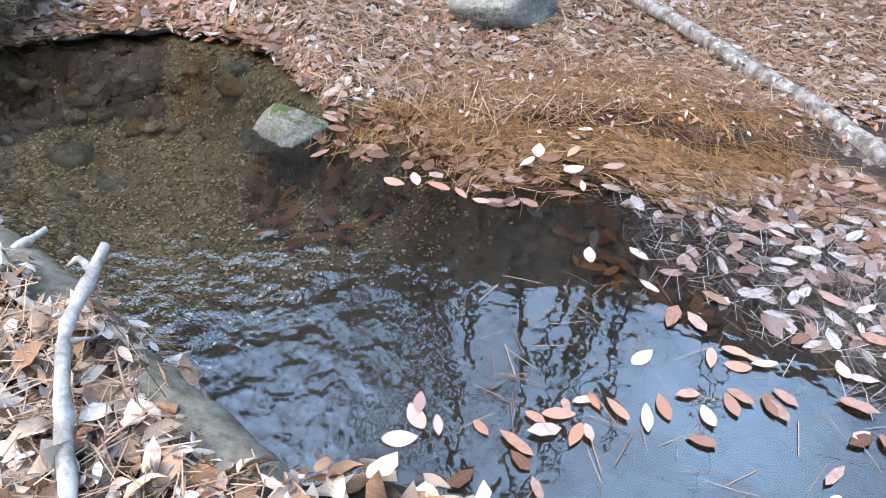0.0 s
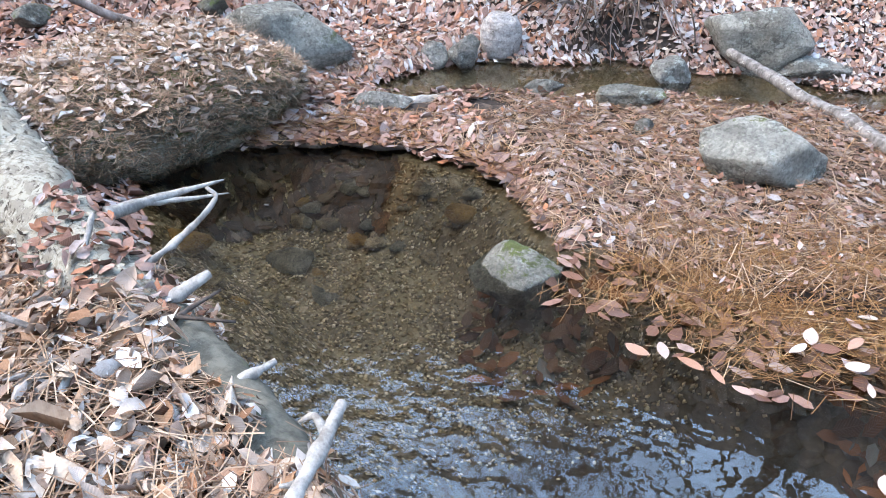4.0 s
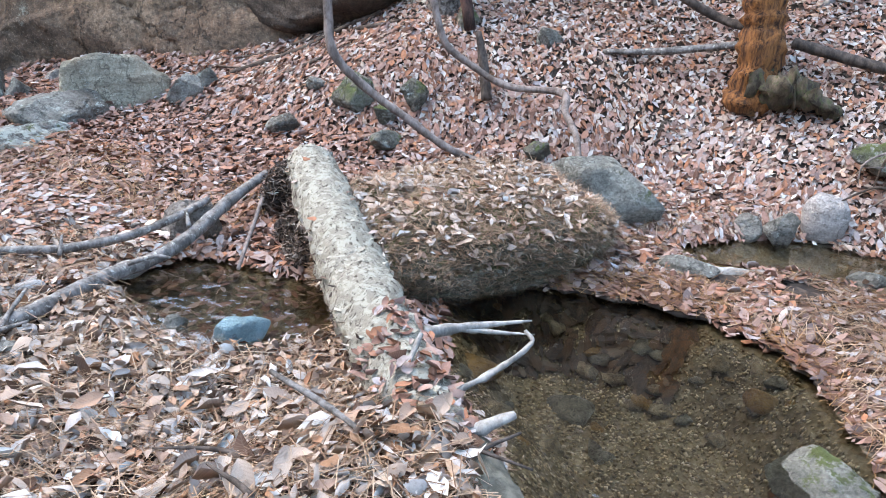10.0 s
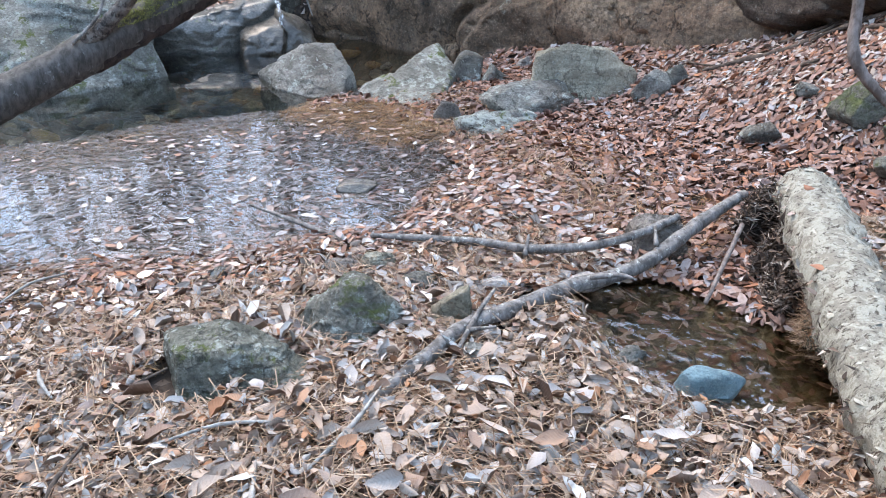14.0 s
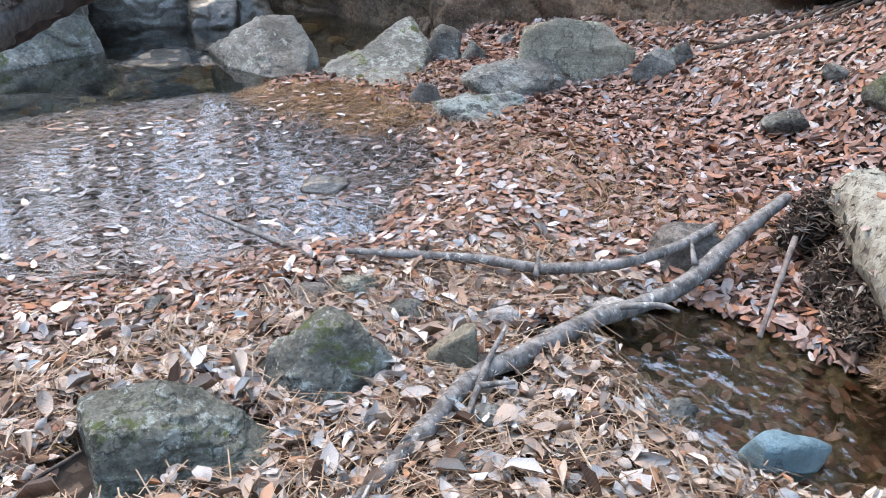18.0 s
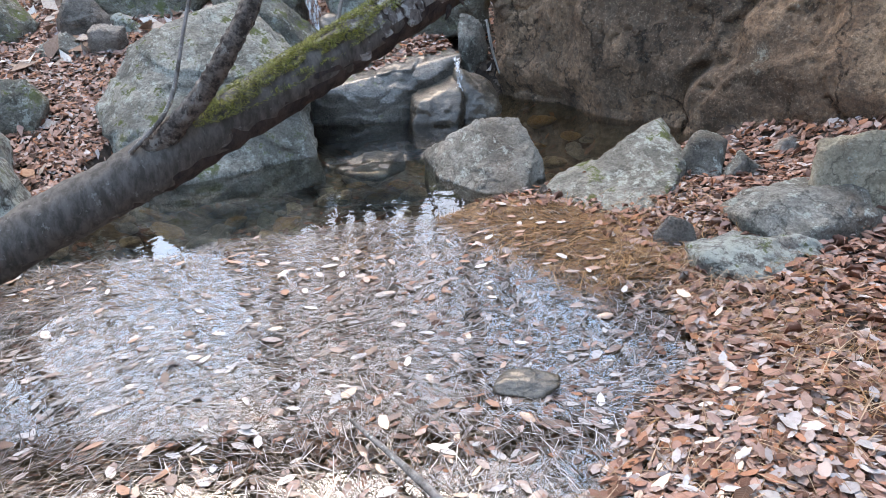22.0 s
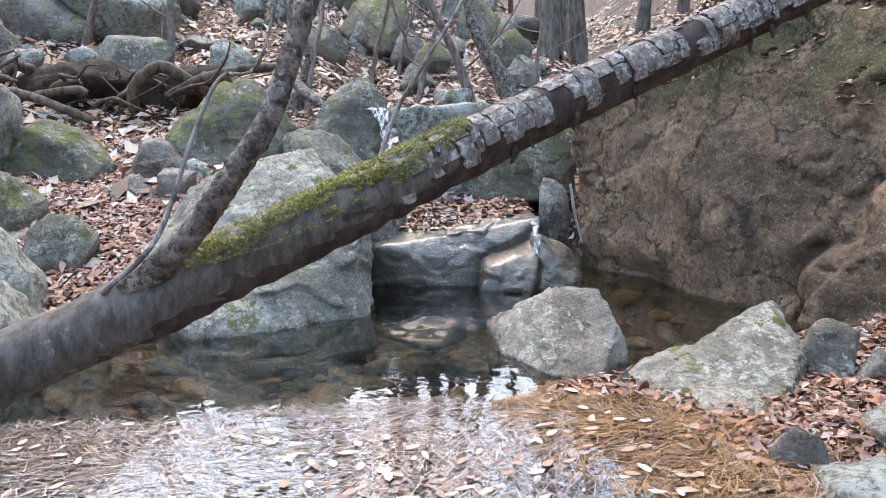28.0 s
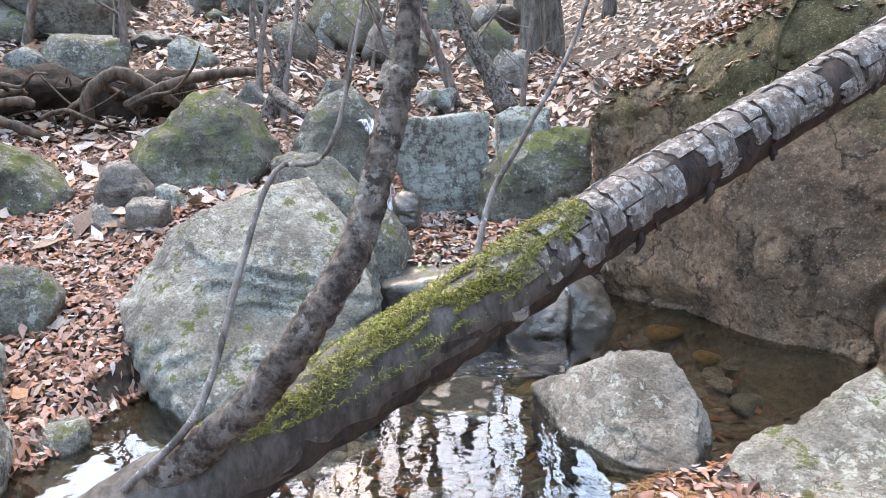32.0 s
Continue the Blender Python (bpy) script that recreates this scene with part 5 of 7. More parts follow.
limb("dead_branch", "bent grey branch behind the stump", [(-1.09, 5.74, 0.84), (-1.04, 5.81, 1.04), (-0.92, 5.94, 1.16), (-0.73, 6.07, 1.18), (-0.66, 6.08, 1.08)], [0.025, 0.026, 0.022, 0.015], BARK_BRANCH)
limb("fallen_log", "rotting red-brown log high on the slope", [(-4.9, 7.5, at_ground(-4.9, 7.5) + 0.05), (-3.94, 7.76, at_ground(-3.94, 7.76) + 0.08), (-3.2, 8.09, at_ground(-3.2, 8.09) + 0.05)], [0.08, 0.075, 0.05], BARK_DARK, "log", knobby=0.16)
limb("dead_branch", "thin fallen branch high on the slope", [(-3.54, 7.44, at_ground(-3.54, 7.44) + 0.05), (-2.77, 7.46, at_ground(-2.77, 7.46) + 0.04)], [0.03, 0.02], BARK_DARK)
limb("twig", "thin bare twig reaching across the trunks", [(-3.42, 4.76, 1.35), (-3.23, 4.91, 1.67), (-2.95, 4.96, 1.90), (-2.51, 5.16, 2.03)], [0.012, 0.012, 0.01, 0.006], BARK_BRANCH, "twig")
limb("sapling", "thin dark sapling beside the cracked trunk", [(-3.00, 4.75, 0.75), (-3.19, 4.84, 1.34), (-3.27, 4.90, 1.67), (-3.31, 5.03, 2.27), (-3.2, 5.1, 4.0)], [0.04, 0.03, 0.028, 0.025, 0.015], BARK_RED, "sapling")
limb("dead_branch", "short dark branch standing in the leaves", [(-2.62, 4.35, 0.42), (-2.70, 4.42, 0.62), (-2.76, 4.44, 0.80)], [0.035, 0.03, 0.02], BARK_DARK)
limb("dead_branch", "bleached thin branch lying on the slope", [(1.05, 5.7, at_ground(1.05, 5.7) + 0.04), (0.92, 5.3, at_ground(0.92, 5.3) + 0.05), (0.85, 5.0, at_ground(0.85, 5.0) + 0.04)], [0.02, 0.02, 0.015], BARK_PALE)
limb("dead_branch", "grey weathered branch lying beside the boulders", [(0.57, 4.50, 0.12), (0.77, 4.23, 0.09), (0.88, 3.99, 0.08), (1.00, 3.82, 0.08), (1.13, 3.48, 0.08), (1.37, 2.95, 0.08), (1.47, 2.70, 0.07), (1.63, 2.43, 0.05), (1.75, 2.1, 0.03)], [0.025, 0.03, 0.034, 0.034, 0.034, 0.036, 0.04, 0.036], BARK_BRANCH)
limb("drift_log", "bleached splintered piece of wood in wet leaves", [(-0.98, 3.62, 0.02), (-0.78, 3.68, 0.035), (-0.58, 3.72, 0.02)], [0.03, 0.035, 0.02], BARK_PALE, "driftwood")

log_line = [(-2.83, 2.97, 0.30), (-2.7, 2.85, 0.31), (-2.3, 2.50, 0.29), (-1.9, 2.16, 0.26), (-1.55, 1.86, 0.27), (-1.28, 1.65, 0.25), (-1.1, 1.52, 0.24)]
LOG = limb("lichen_log", "long fallen log with pale flaking lichen-covered bark, half buried", log_line, [0.10, 0.118, 0.122, 0.118, 0.112, 0.105, 0.09], BARK_LICHEN, "log", sides=26, per=14, knobby=0.075)
v, q, t = tube([(-1.3, 1.68, 0.235), (-1.05, 1.53, 0.235), (-0.8, 1.33, 0.225), (-0.55, 1.06, 0.235), (-0.36, 0.88, 0.235), (-0.1, 0.62, 0.22), (0.1, 0.4, 0.18)], [0.075, 0.085, 0.085, 0.09, 0.09, 0.085, 0.07], 22, 12, 3, 0.05)
part("lower_trunk", mesh_of("lower_trunk", v, [q, t], BARK_DAMP), LOG, "smooth grey-green wood without bark")
for k, (pts, rad) in enumerate([([(-1.52, 2.02, 0.26), (-1.42, 2.16, 0.255), (-1.28, 2.30, 0.26)], [0.022, 0.013, 0.004]), ([(-1.46, 2.12, 0.25), (-1.34, 2.2, 0.24), (-1.24, 2.24, 0.25)], [0.011, 0.007, 0.002]), ([(-1.22, 1.72, 0.33), (-1.15, 1.80, 0.38), (-1.09, 1.87, 0.45), (-1.12, 1.89, 0.47)], [0.010, 0.009, 0.007, 0.005]), ([(-1.12, 1.60, 0.31), (-1.03, 1.68, 0.36)], [0.022, 0.012]), ([(-0.86, 1.40, 0.29), (-0.79, 1.47, 0.31)], [0.016, 0.007]), ([(-1.36, 1.66, 0.34), (-1.38, 1.78, 0.42)], [0.009, 0.007])]):
    v, q, t = tube(pts, rad, 9, 6, k, 0.18)
    part("branch_stub", mesh_of("branch_stub", v, [q, t], BARK_PALE), LOG, "bleached broken branch stub")
MOUNDS = [boulder("dark earth and rotten bark heaped under the fallen log", x, y, 0.0, w, d, h, yaw, 310 + k, SOIL_AND_HOLLOW, "earth_mound", facets=7, sharp=14, uneven=0.09) for k, (x, y, w, d, h, yaw) in enumerate([(-2.90, 2.92, 0.30, 0.26, 0.30, 20), (-2.72, 2.76, 0.30, 0.24, 0.24, -40), (-2.50, 2.58, 0.28, 0.20, 0.20, -40)])]
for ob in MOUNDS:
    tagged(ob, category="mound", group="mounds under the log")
STICK = limb("stick", "bleached grey stick leaning on the leafy bank", [(-0.575, 1.26, 0.43), (-0.58, 1.15, 0.43), (-0.59, 1.02, 0.42), (-0.55, 0.85, 0.39), (-0.50, 0.66, 0.34)], [0.011, 0.014, 0.015, 0.016, 0.016], BARK_PALE, "stick", knobby=0.16)
for k, line in enumerate([[(-0.58, 1.18, 0.43), (-0.61, 1.21, 0.44), (-0.64, 1.21, 0.42)], [(-0.59, 1.08, 0.42), (-0.62, 1.06, 0.43)], [(-0.59, 1.0, 0.42), (-0.55, 1.03, 0.40)]]):
    v, q, t = tube(line, [0.010, 0.007, 0.003], 7, 4, k, 0.15)
    part("side_twig", mesh_of("side_twig", v, [q, t], BARK_PALE), STICK)
FALLEN = []
FALLEN.append(limb("fallen_branch", "grey lichened branch lying across the brook to the log", [(-2.56, 0.90, 0.13), (-2.70, 1.15, 0.125), (-2.83, 1.37, 0.11), (-2.87, 1.6, 0.10), (-2.93, 1.88, 0.085), (-2.92, 2.08, 0.085), (-2.92, 2.28, 0.12), (-3.0, 2.6, 0.18), (-3.08, 2.92, 0.21)], [0.016, 0.024, 0.028, 0.03, 0.03, 0.03, 0.03, 0.028, 0.02], BARK_BRANCH))
FALLEN.append(limb("fallen_branch", "slender grey branch resting on the brown stone", [(-3.68, 1.38, 0.105), (-3.55, 1.54, 0.11), (-3.38, 1.76, 0.11), (-3.22, 1.90, 0.115), (-3.09, 2.1, 0.14), (-3.04, 2.3, 0.17), (-3.07, 2.53, 0.185)], [0.010, 0.015, 0.018, 0.019, 0.019, 0.019, 0.016], BARK_BRANCH))
for trunk, pts in ((-2, [[(-2.90, 1.95, 0.12), (-2.82, 2.02, 0.15), (-2.76, 2.05, 0.15)], [(-2.94, 2.3, 0.16), (-3.02, 2.36, 0.20)], [(-2.78, 1.35, 0.13), (-2.71, 1.42, 0.16)]]), (-1, [[(-3.2, 1.85, 0.11), (-3.28, 1.92, 0.15)], [(-3.12, 2.15, 0.16), (-3.05, 2.12, 0.20), (-3.0, 2.1, 0.22)]])):
    owner = FALLEN[trunk]
    for k, line in enumerate(pts):
        v, q, t = tube(line, [0.011, 0.008, 0.005], 7, 4, k, 0.15)
        part("side_twig", mesh_of("side_twig", v, [q, t], BARK_BRANCH), owner)
limb("twig", "thin grey twig propped on the branch", [(-2.95, 1.56, 0.15), (-2.82, 1.40, 0.135), (-2.56, 1.13, 0.11)], [0.006, 0.009, 0.007], BARK_BRANCH, "twig")
limb("twig", "pale thin root hanging down the corner of the rock face", [(-8.70, 2.74, 0.66), (-8.70, 2.76, 0.52), (-8.68, 2.78, 0.38), (-8.66, 2.82, 0.22)], [0.010, 0.012, 0.010, 0.007], BARK_PALE, "root")
for k, (pts, rad) in enumerate([([(-4.62, 4.15), (-4.45, 4.30), (-4.22, 4.47), (-3.95, 4.66), (-3.6, 4.80)], 0.020), ([(-4.75, 4.33), (-4.5, 4.48), (-4.2, 4.68), (-3.85, 4.90)], 0.013), ([(-4.12, 4.10), (-4.02, 4.22), (-3.86, 4.28)], 0.017), ([(-4.55, 4.22), (-4.35, 4.52), (-4.30, 4.62)], 0.008), ([(-4.28, 4.36), (-4.12, 4.66), (-4.05, 4.74)], 0.009), ([(-4.9, 4.26), (-4.72, 4.20), (-4.5, 4.25)], 0.008), ([(-3.9, 4.6), (-3.66, 4.56), (-3.4, 4.66)], 0.015)]):
    limb("tree_root", "bare brown root creeping along the foot of the rock face", [(x, y, at_ground(x, y) + 0.035 + 0.012 * math.sin(3 * i + k)) for i, (x, y) in enumerate(pts)], [rad * 0.6, rad, rad * 0.9, rad * 0.5], BARK_ROOT, "root", seed=k, sides=8)
limb("twig", "thin grey twig lying across the bank leaves", [(-1.60, 1.42, 0.40), (-1.42, 1.41, 0.385), (-1.27, 1.39, 0.37)], [0.007, 0.009, 0.006], BARK_BRANCH, "twig")
limb("twig", "thin brown twig stuck in the bank", [(-2.83, 2.64, 0.22), (-2.65, 2.30, 0.04)], [0.010, 0.008], BARK_VINE, "twig")
limb("twig", "dark straight twig lying on the leaves", [(-4.40, 1.04, 0.05), (-4.07, 1.18, 0.055), (-3.69, 1.33, 0.05)], [0.006, 0.011, 0.013], BARK_BRANCH, "twig")

# the leaning tree over the upper pool
LEAN = [(-4.85, -1.2, 0.05), (-5.05, -0.5, 0.30), (-5.22, 0.1, 0.52), (-5.33, 0.55, 0.69), (-5.55, 1.2, 0.95), (-5.78, 1.8, 1.20), (-6.0, 2.5, 1.47), (-6.22, 3.2, 1.75), (-6.5, 4.1, 2.08), (-6.9, 5.3, 2.5)]


def leaning_tree():
    root = new("leaning_tree")
    root.location = LEAN[0]
    rel = [np.array(p) - LEAN[0] for p in LEAN]
    v, q, t = tube(rel, [0.10, 0.10, 0.10, 0.10, 0.088, 0.08, 0.078, 0.076, 0.072, 0.06], 26, 14, 5, 0.05)
    part("trunk", mesh_of("trunk", v, [q, t], BARK_SMOOTH), root, "grey bark, smooth towards the foot")
    v, q, t = tube(rel[4:], [0.091, 0.084, 0.081, 0.079, 0.074, 0.062], 26, 14, 15, 0.04)
    part("upper_trunk", mesh_of("upper_trunk", v, [q, t], BARK_UNDER), root, "dark inner wood between cracked bark plates")
    belly = [p + (0.004, 0.0, -0.03) for p in rel[2:9]]
    v, q, t = tube(belly, [0.05, 0.082, 0.078, 0.072, 0.07, 0.068, 0.05], 22, 14, 16, 0.07)
    part("peeled_underside", mesh_of("peeled_underside", v, [q, t], BARK_UNDER), root, "dark peeled wood under the trunk")
    up = [np.array(p) - LEAN[0] for p in [(-5.30, 0.46, 0.70), (-5.27, 0.58, 0.79), (-5.22, 0.72, 0.92), (-5.19, 0.83, 1.06), (-5.23, 0.93, 1.2), (-5.28, 0.99, 1.35), (-5.33, 1.04, 1.5), (-5.38, 1.08, 1.7), (-5.6, 1.2, 3.0), (-5.5, 1.4, 4.6)]]
    v, q, t = tube(up, [0.048, 0.038, 0.036, 0.034, 0.032, 0.030, 0.022, 0.01], 16, 16, 6, 0.07)
    part("branch", mesh_of("branch", v, [q, t], BARK_FLAKY), root)
    for k, (pts, rad) in enumerate([([(-5.24, 0.44, 0.74), (-5.26, 0.60, 0.89), (-5.35, 0.70, 1.16), (-5.43, 0.78, 1.34), (-5.43, 0.92, 1.43), (-5.5, 1.1, 2.2)], [0.009, 0.008, 0.007, 0.006, 0.005, 0.003]), ([(-5.58, 1.23, 1.02), (-5.68, 1.31, 1.22), (-5.69, 1.41, 1.38), (-5.78, 1.61, 1.71), (-5.9, 1.8, 2.4)], [0.010, 0.008, 0.007, 0.006, 0.003])]):
        v, q, t = tube([np.array(p) - LEAN[0] for p in pts], rad, 8, 6, 9 + k, 0.06)
        part("shoot", mesh_of("shoot", v, [q, t], BARK_BRANCH), root)
    fork = [np.array(p) - LEAN[0] for p in [(-6.05, 2.64, 1.49), (-6.10, 2.76, 1.60), (-6.20, 2.97, 1.79), (-6.4, 3.6, 3.2), (-6.5, 3.9, 4.4)]]
    v, q, t = tube(fork, [0.045, 0.034, 0.030, 0.024, 0.012], 12, 10, 21, 0.07)
    part("branch", mesh_of("branch", v, [q, t], BARK_FLAKY), root)
    line = smooth_line(rel, 14)
    tang = np.gradient(line, axis=0)
    tang /= np.linalg.norm(tang, axis=1)[:, None]
    run = np.concatenate([[0], np.cumsum(np.linalg.norm(np.diff(line, axis=0), axis=1))])
    side = np.cross(tang, (0, 0, 1.0))
    side /= np.linalg.norm(side, axis=1)[:, None]
    over = np.cross(side, tang)
    girth = np.interp(np.linspace(0, 1, len(line)), np.linspace(0, 1, 10), [0.10, 0.10, 0.10, 0.10, 0.088, 0.08, 0.078, 0.076, 0.072, 0.06])
    r = np.random.default_rng(12)

    def skin(s, a, lift):
        pick = lambda arr: np.array([np.interp(s, run, arr[:, k]) for k in range(3)])
        return pick(line) + (pick(over) * math.cos(a) + pick(side) * math.sin(a)) * (float(np.interp(s, run, girth)) + lift)

    def plate(s0, s1, a0, a1, lift, peel):
        m, w = 3, 7
        cut = [r.normal() * 0.005 for _ in range(w)], [r.normal() * 0.005 for _ in range(w)]
        at = lambda i, j: s0 + cut[0][j] + (s1 + cut[1][j] - s0 - cut[0][j]) * i / (m - 1)
        turn = lambda j: a0 + (a1 - a0) * j / (w - 1)
        top = [skin(at(i, j), turn(j), lift + peel * (j / (w - 1)) ** 3 + r.normal() * 0.0012 - 0.003 * (i - 1) ** 2) for i in range(m) for j in range(w)]
        low = [skin(at(i, j), turn(j), -0.004 + peel * (j / (w - 1)) ** 3) for i in range(m) for j in range(w)]
        f = [(w * i + j, w * i + j + w, w * i + j + w + 1, w * i + j + 1) for i in range(m - 1) for j in range(w - 1)]
        rim = [*range(w), *range(2 * w - 1, m * w, w), *range(m * w - 2, w * (m - 1) - 1, -1), *range(w * (m - 2), 0, -w)]
        n = m * w
        f += [(b, a, a + n, b + n) for a, b in zip(rim, rim[1:] + rim[:1])]
        part("bark_plate", mesh_of("bark_plate", top + low, np.array(f), BARK_CRACKED, False), root)

    s = 2.75
    while s < run[-1] - 0.9:
        long = r.uniform(0.035, 0.10)
        a, end = -1.9, 2.0 + r.normal() * 0.2
        while a < end - 0.3:
            wide = min(r.uniform(0.6, 2.2), end - a)
            slant = r.normal() * 0.006
            if r.random() < 0.92:
                plate(s + 0.003 + slant, s + long - 0.003 + slant, a + 0.02, a + wide - 0.02, r.uniform(0.010, 0.016), 0.010 if a + wide > end - 0.05 and r.random() < 0.3 else 0.0)
            a += wide
        s += long
    for k in range(16):
        s, a = r.uniform(2.9, run[-1] - 1.0), r.uniform(2.0, 2.7)
        top = skin(s, a, 0.0)
        drop = r.uniform(0.03, 0.085)
        v, q, t = tube([top, top + (0.012, 0.0, -drop * 0.5), top + (0.004, r.normal() * 0.012, -drop)], [0.010, 0.012, 0.004], 6, 4, k, 0.3)
        part("bark_strip", mesh_of("bark_strip", v, [q, t], BARK_UNDER), root)
    tagged(root, "leaning fallen tree with cracked bark and bright moss over the pool", "tree")
    return root


leaning_tree()

tree("straight grey ridged trunk on the leafy slope", [(-2.98, 5.96, 1.02), (-3.06, 6.08, 1.71), (-3.15, 6.21, 2.37)], 0.10, 15.0, BARK_GREY, 21, first=0.45)
tree("cracked dead-looking trunk beside the rock face", [(-3.25, 4.84, 0.80), (-3.34, 4.94, 1.29), (-3.48, 5.06, 1.75), (-3.60, 5.15, 2.28)], 0.10, 7.5, BARK_FLAKY, 22)
tree("leaning grey trunk on the slope above the stream", [(-0.27, 7.93, 1.5), (-0.23, 8.07, 2.03), (-0.21, 8.23, 2.63)], 0.15, 18.0, BARK_GREY, 23, first=0.4, limbs=9)
tree("grey trunk far up the slope", [(-0.61, 9.52, 1.8), (-0.61, 9.68, 2.46), (-0.61, 9.74, 2.9)], 0.14, 18.0, BARK_GREY, 24, first=0.4, limbs=9)
tree("dark red-barked pine trunk", [(0.42, 6.79, 1.15), (0.46, 6.93, 1.74), (0.50, 7.12, 2.41)], 0.15, 20.0, BARK_RED, 25, first=0.5, limbs=9)
wood = np.random.default_rng(5)
for k in range(84):
    while True:
        x, y = wood.uniform(-27, 8), wood.uniform(-11, 20)
        if ((y > 9.3 and wood.random() < 0.9) or x < -13.5 or (y < -6.0 and wood.random() < 0.12)) and not (-17.5 < x < -12 and -3 < y < 4):
            break
    z = at_ground(x, y)
    tree("bare grey winter tree in the surrounding wood", [(x, y, z), (x + wood.normal() * 0.06, y + wood.normal() * 0.06, z + 1.2), (x + wood.normal() * 0.15, y + wood.normal() * 0.15, z + 2.4)], wood.uniform(0.06, 0.15), wood.uniform(7.5, 13) + (4 if 9 < y < 14 else 0), BARK_GREY if k % 7 else BARK_RED, 300 + k, limbs=7, name="woodland_tree")
for k in range(18):
    x, y = -5.5 + 0.68 * k + wood.uniform(-0.25, 0.25), wood.uniform(11.4, 14.5)
    z = at_ground(x, y)
    tree("tall bare tree at the top of the slope", [(x, y, z), (x + wood.normal() * 0.06, y + wood.normal() * 0.06, z + 1.2), (x + wood.normal() * 0.15, y + wood.normal() * 0.15, z + 2.4)], wood.uniform(0.09, 0.19), wood.uniform(16, 20), BARK_GREY, 460 + k, limbs=9, first=0.35, name="woodland_tree")
for k, (x, y, dx, dy, r0) in enumerate([(-12.4, 0.35, -0.1, 0.15, 0.035), (-12.9, 0.55, 0.1, -0.2, 0.03), (-13.4, 1.3, 0.2, 0.25, 0.03), (-13.0, 1.9, -0.1, 0.3, 0.035), (-12.7, 2.6, 0.1, -0.4, 0.06), (-12.9, -1.1, 0.0, 0.1, 0.05), (-14.2, 1.7, 0.1, 0.3, 0.025), (-13.7, 2.0, 0.2, -0.3, 0.025), (-14.6, 0.2, 0.0, 0.1, 0.04), (-12.2, 3.2, 0.1, 0.1, 0.03), (-13.9, -2.4, 0.4, 0.5, 0.05), (-11.4, 0.6, -0.15, 0.2, 0.03)]):
    z = at_ground(x, y)
    tree("thin bare shrub stem among the gully boulders", [(x, y, z), (x + dx * 0.5, y + dy * 0.5, z + 0.5), (x + dx * 1.2, y + dy * 1.2, z + 1.1)], r0, 3.4, BARK_VINE, 400 + k, limbs=8, first=0.15, reach=1.1, name="shrub")
for k, (x, y) in enumerate([(-1.3, 8.2), (-2.3, 8.8), (-0.9, 6.9), (0.0, 9.2), (-2.0, 7.2), (-3.9, 8.6), (-1.7, 9.6), (1.2, 8.0)]):
    z = at_ground(x, y)
    tree("thin bare sapling on the leafy slope", [(x, y, z), (x + 0.03, y, z + 0.6), (x + 0.08, y + 0.05, z + 1.3)], 0.022, 3.0, BARK_DARK, 430 + k, limbs=6, first=0.2, reach=0.8, name="sapling_tree")

# roots washed out behind the left-hand boulders
r = np.random.default_rng(31)
for k in range(44):
    x0, y0 = r.uniform(-11.9, -11.1), r.uniform(-2.9, -0.35)
    p = [np.array((x0, y0, at_ground(x0, y0) + r.uniform(0.02, 0.38)))]
    d = np.array((r.uniform(-0.1, 0.4), r.uniform(-0.9, 0.9), r.uniform(-0.1, 0.4)))
    for _ in range(4):
        p.append(p[-1] + d * 0.26)
        d = d * 0.7 + r.normal(size=3) * 0.35 - (0, 0, 0.14)
    r0 = r.uniform(0.008, 0.022) if k % 4 else r.uniform(0.035, 0.06)
    limb("tree_root", "bare brown root washed out of the bank", p, [r0, r0 * 0.9, r0 * 0.7, r0 * 0.35], BARK_ROOT, "root", seed=k, sides=8, per=5)
for k in range(46):
    x0, y0 = r.uniform(-0.45, 0.30), 4.60 + r.uniform(-0.06, 0.08)
    z0 = 0.40 + r.uniform(-0.12, 0.10)
    p = [np.array((x0, y0, z0))]
    d = np.array((r.uniform(-0.4, 0.4), -0.35, r.uniform(-0.1, 0.2)))
    for _ in range(3):
        p.append(p[-1] + d * 0.16)
        d = d + r.normal(size=3) * 0.25 - (0, 0, 0.35)
    limb("root_strand", "thin dark root hanging from the undercut bank", p, [0.009, 0.007, 0.005, 0.002], BARK_ROOT if k % 3 else BARK_VINE, "root", seed=k, sides=6, per=4)

limb("tree_root", "thick bare root arching out of the dark hollow", [(-11.2, -1.08, 1.30), (-11.15, -1.04, 1.55), (-11.2, -0.80, 1.74), (-11.25, -0.52, 1.60), (-11.3, -0.28, 1.42)], [0.05, 0.06, 0.065, 0.055, 0.04], BARK_ROOT, "root", sides=12, per=8, knobby=0.1)
limb("tree_root", "thick bare root lying across the bank", [(-11.2, -0.75, 1.45), (-11.15, -0.35, 1.62), (-11.2, 0.05, 1.70), (-11.3, 0.4, 1.72)], [0.04, 0.05, 0.05, 0.04], BARK_ROOT, "root", sides=12, per=8, knobby=0.1)
limb("tree_root", "dark root drooping over the bank boulders", [(-11.3, -2.6, 1.55), (-11.1, -2.1, 1.50), (-11.05, -1.6, 1.30), (-11.1, -1.3, 1.15)], [0.045, 0.05, 0.045, 0.03], BARK_ROOT, "root", sides=12, per=8, knobby=0.1)
limb("snag", "weathered grey broken stem standing between boulders", [(-11.45, 0.45, 1.2), (-11.5, 0.55, 1.45), (-11.5, 0.68, 1.80), (-11.5, 0.66, 1.98)], [0.09, 0.075, 0.06, 0.03], BARK_FLAKY, "dead stem", sides=12, per=8, knobby=0.12)
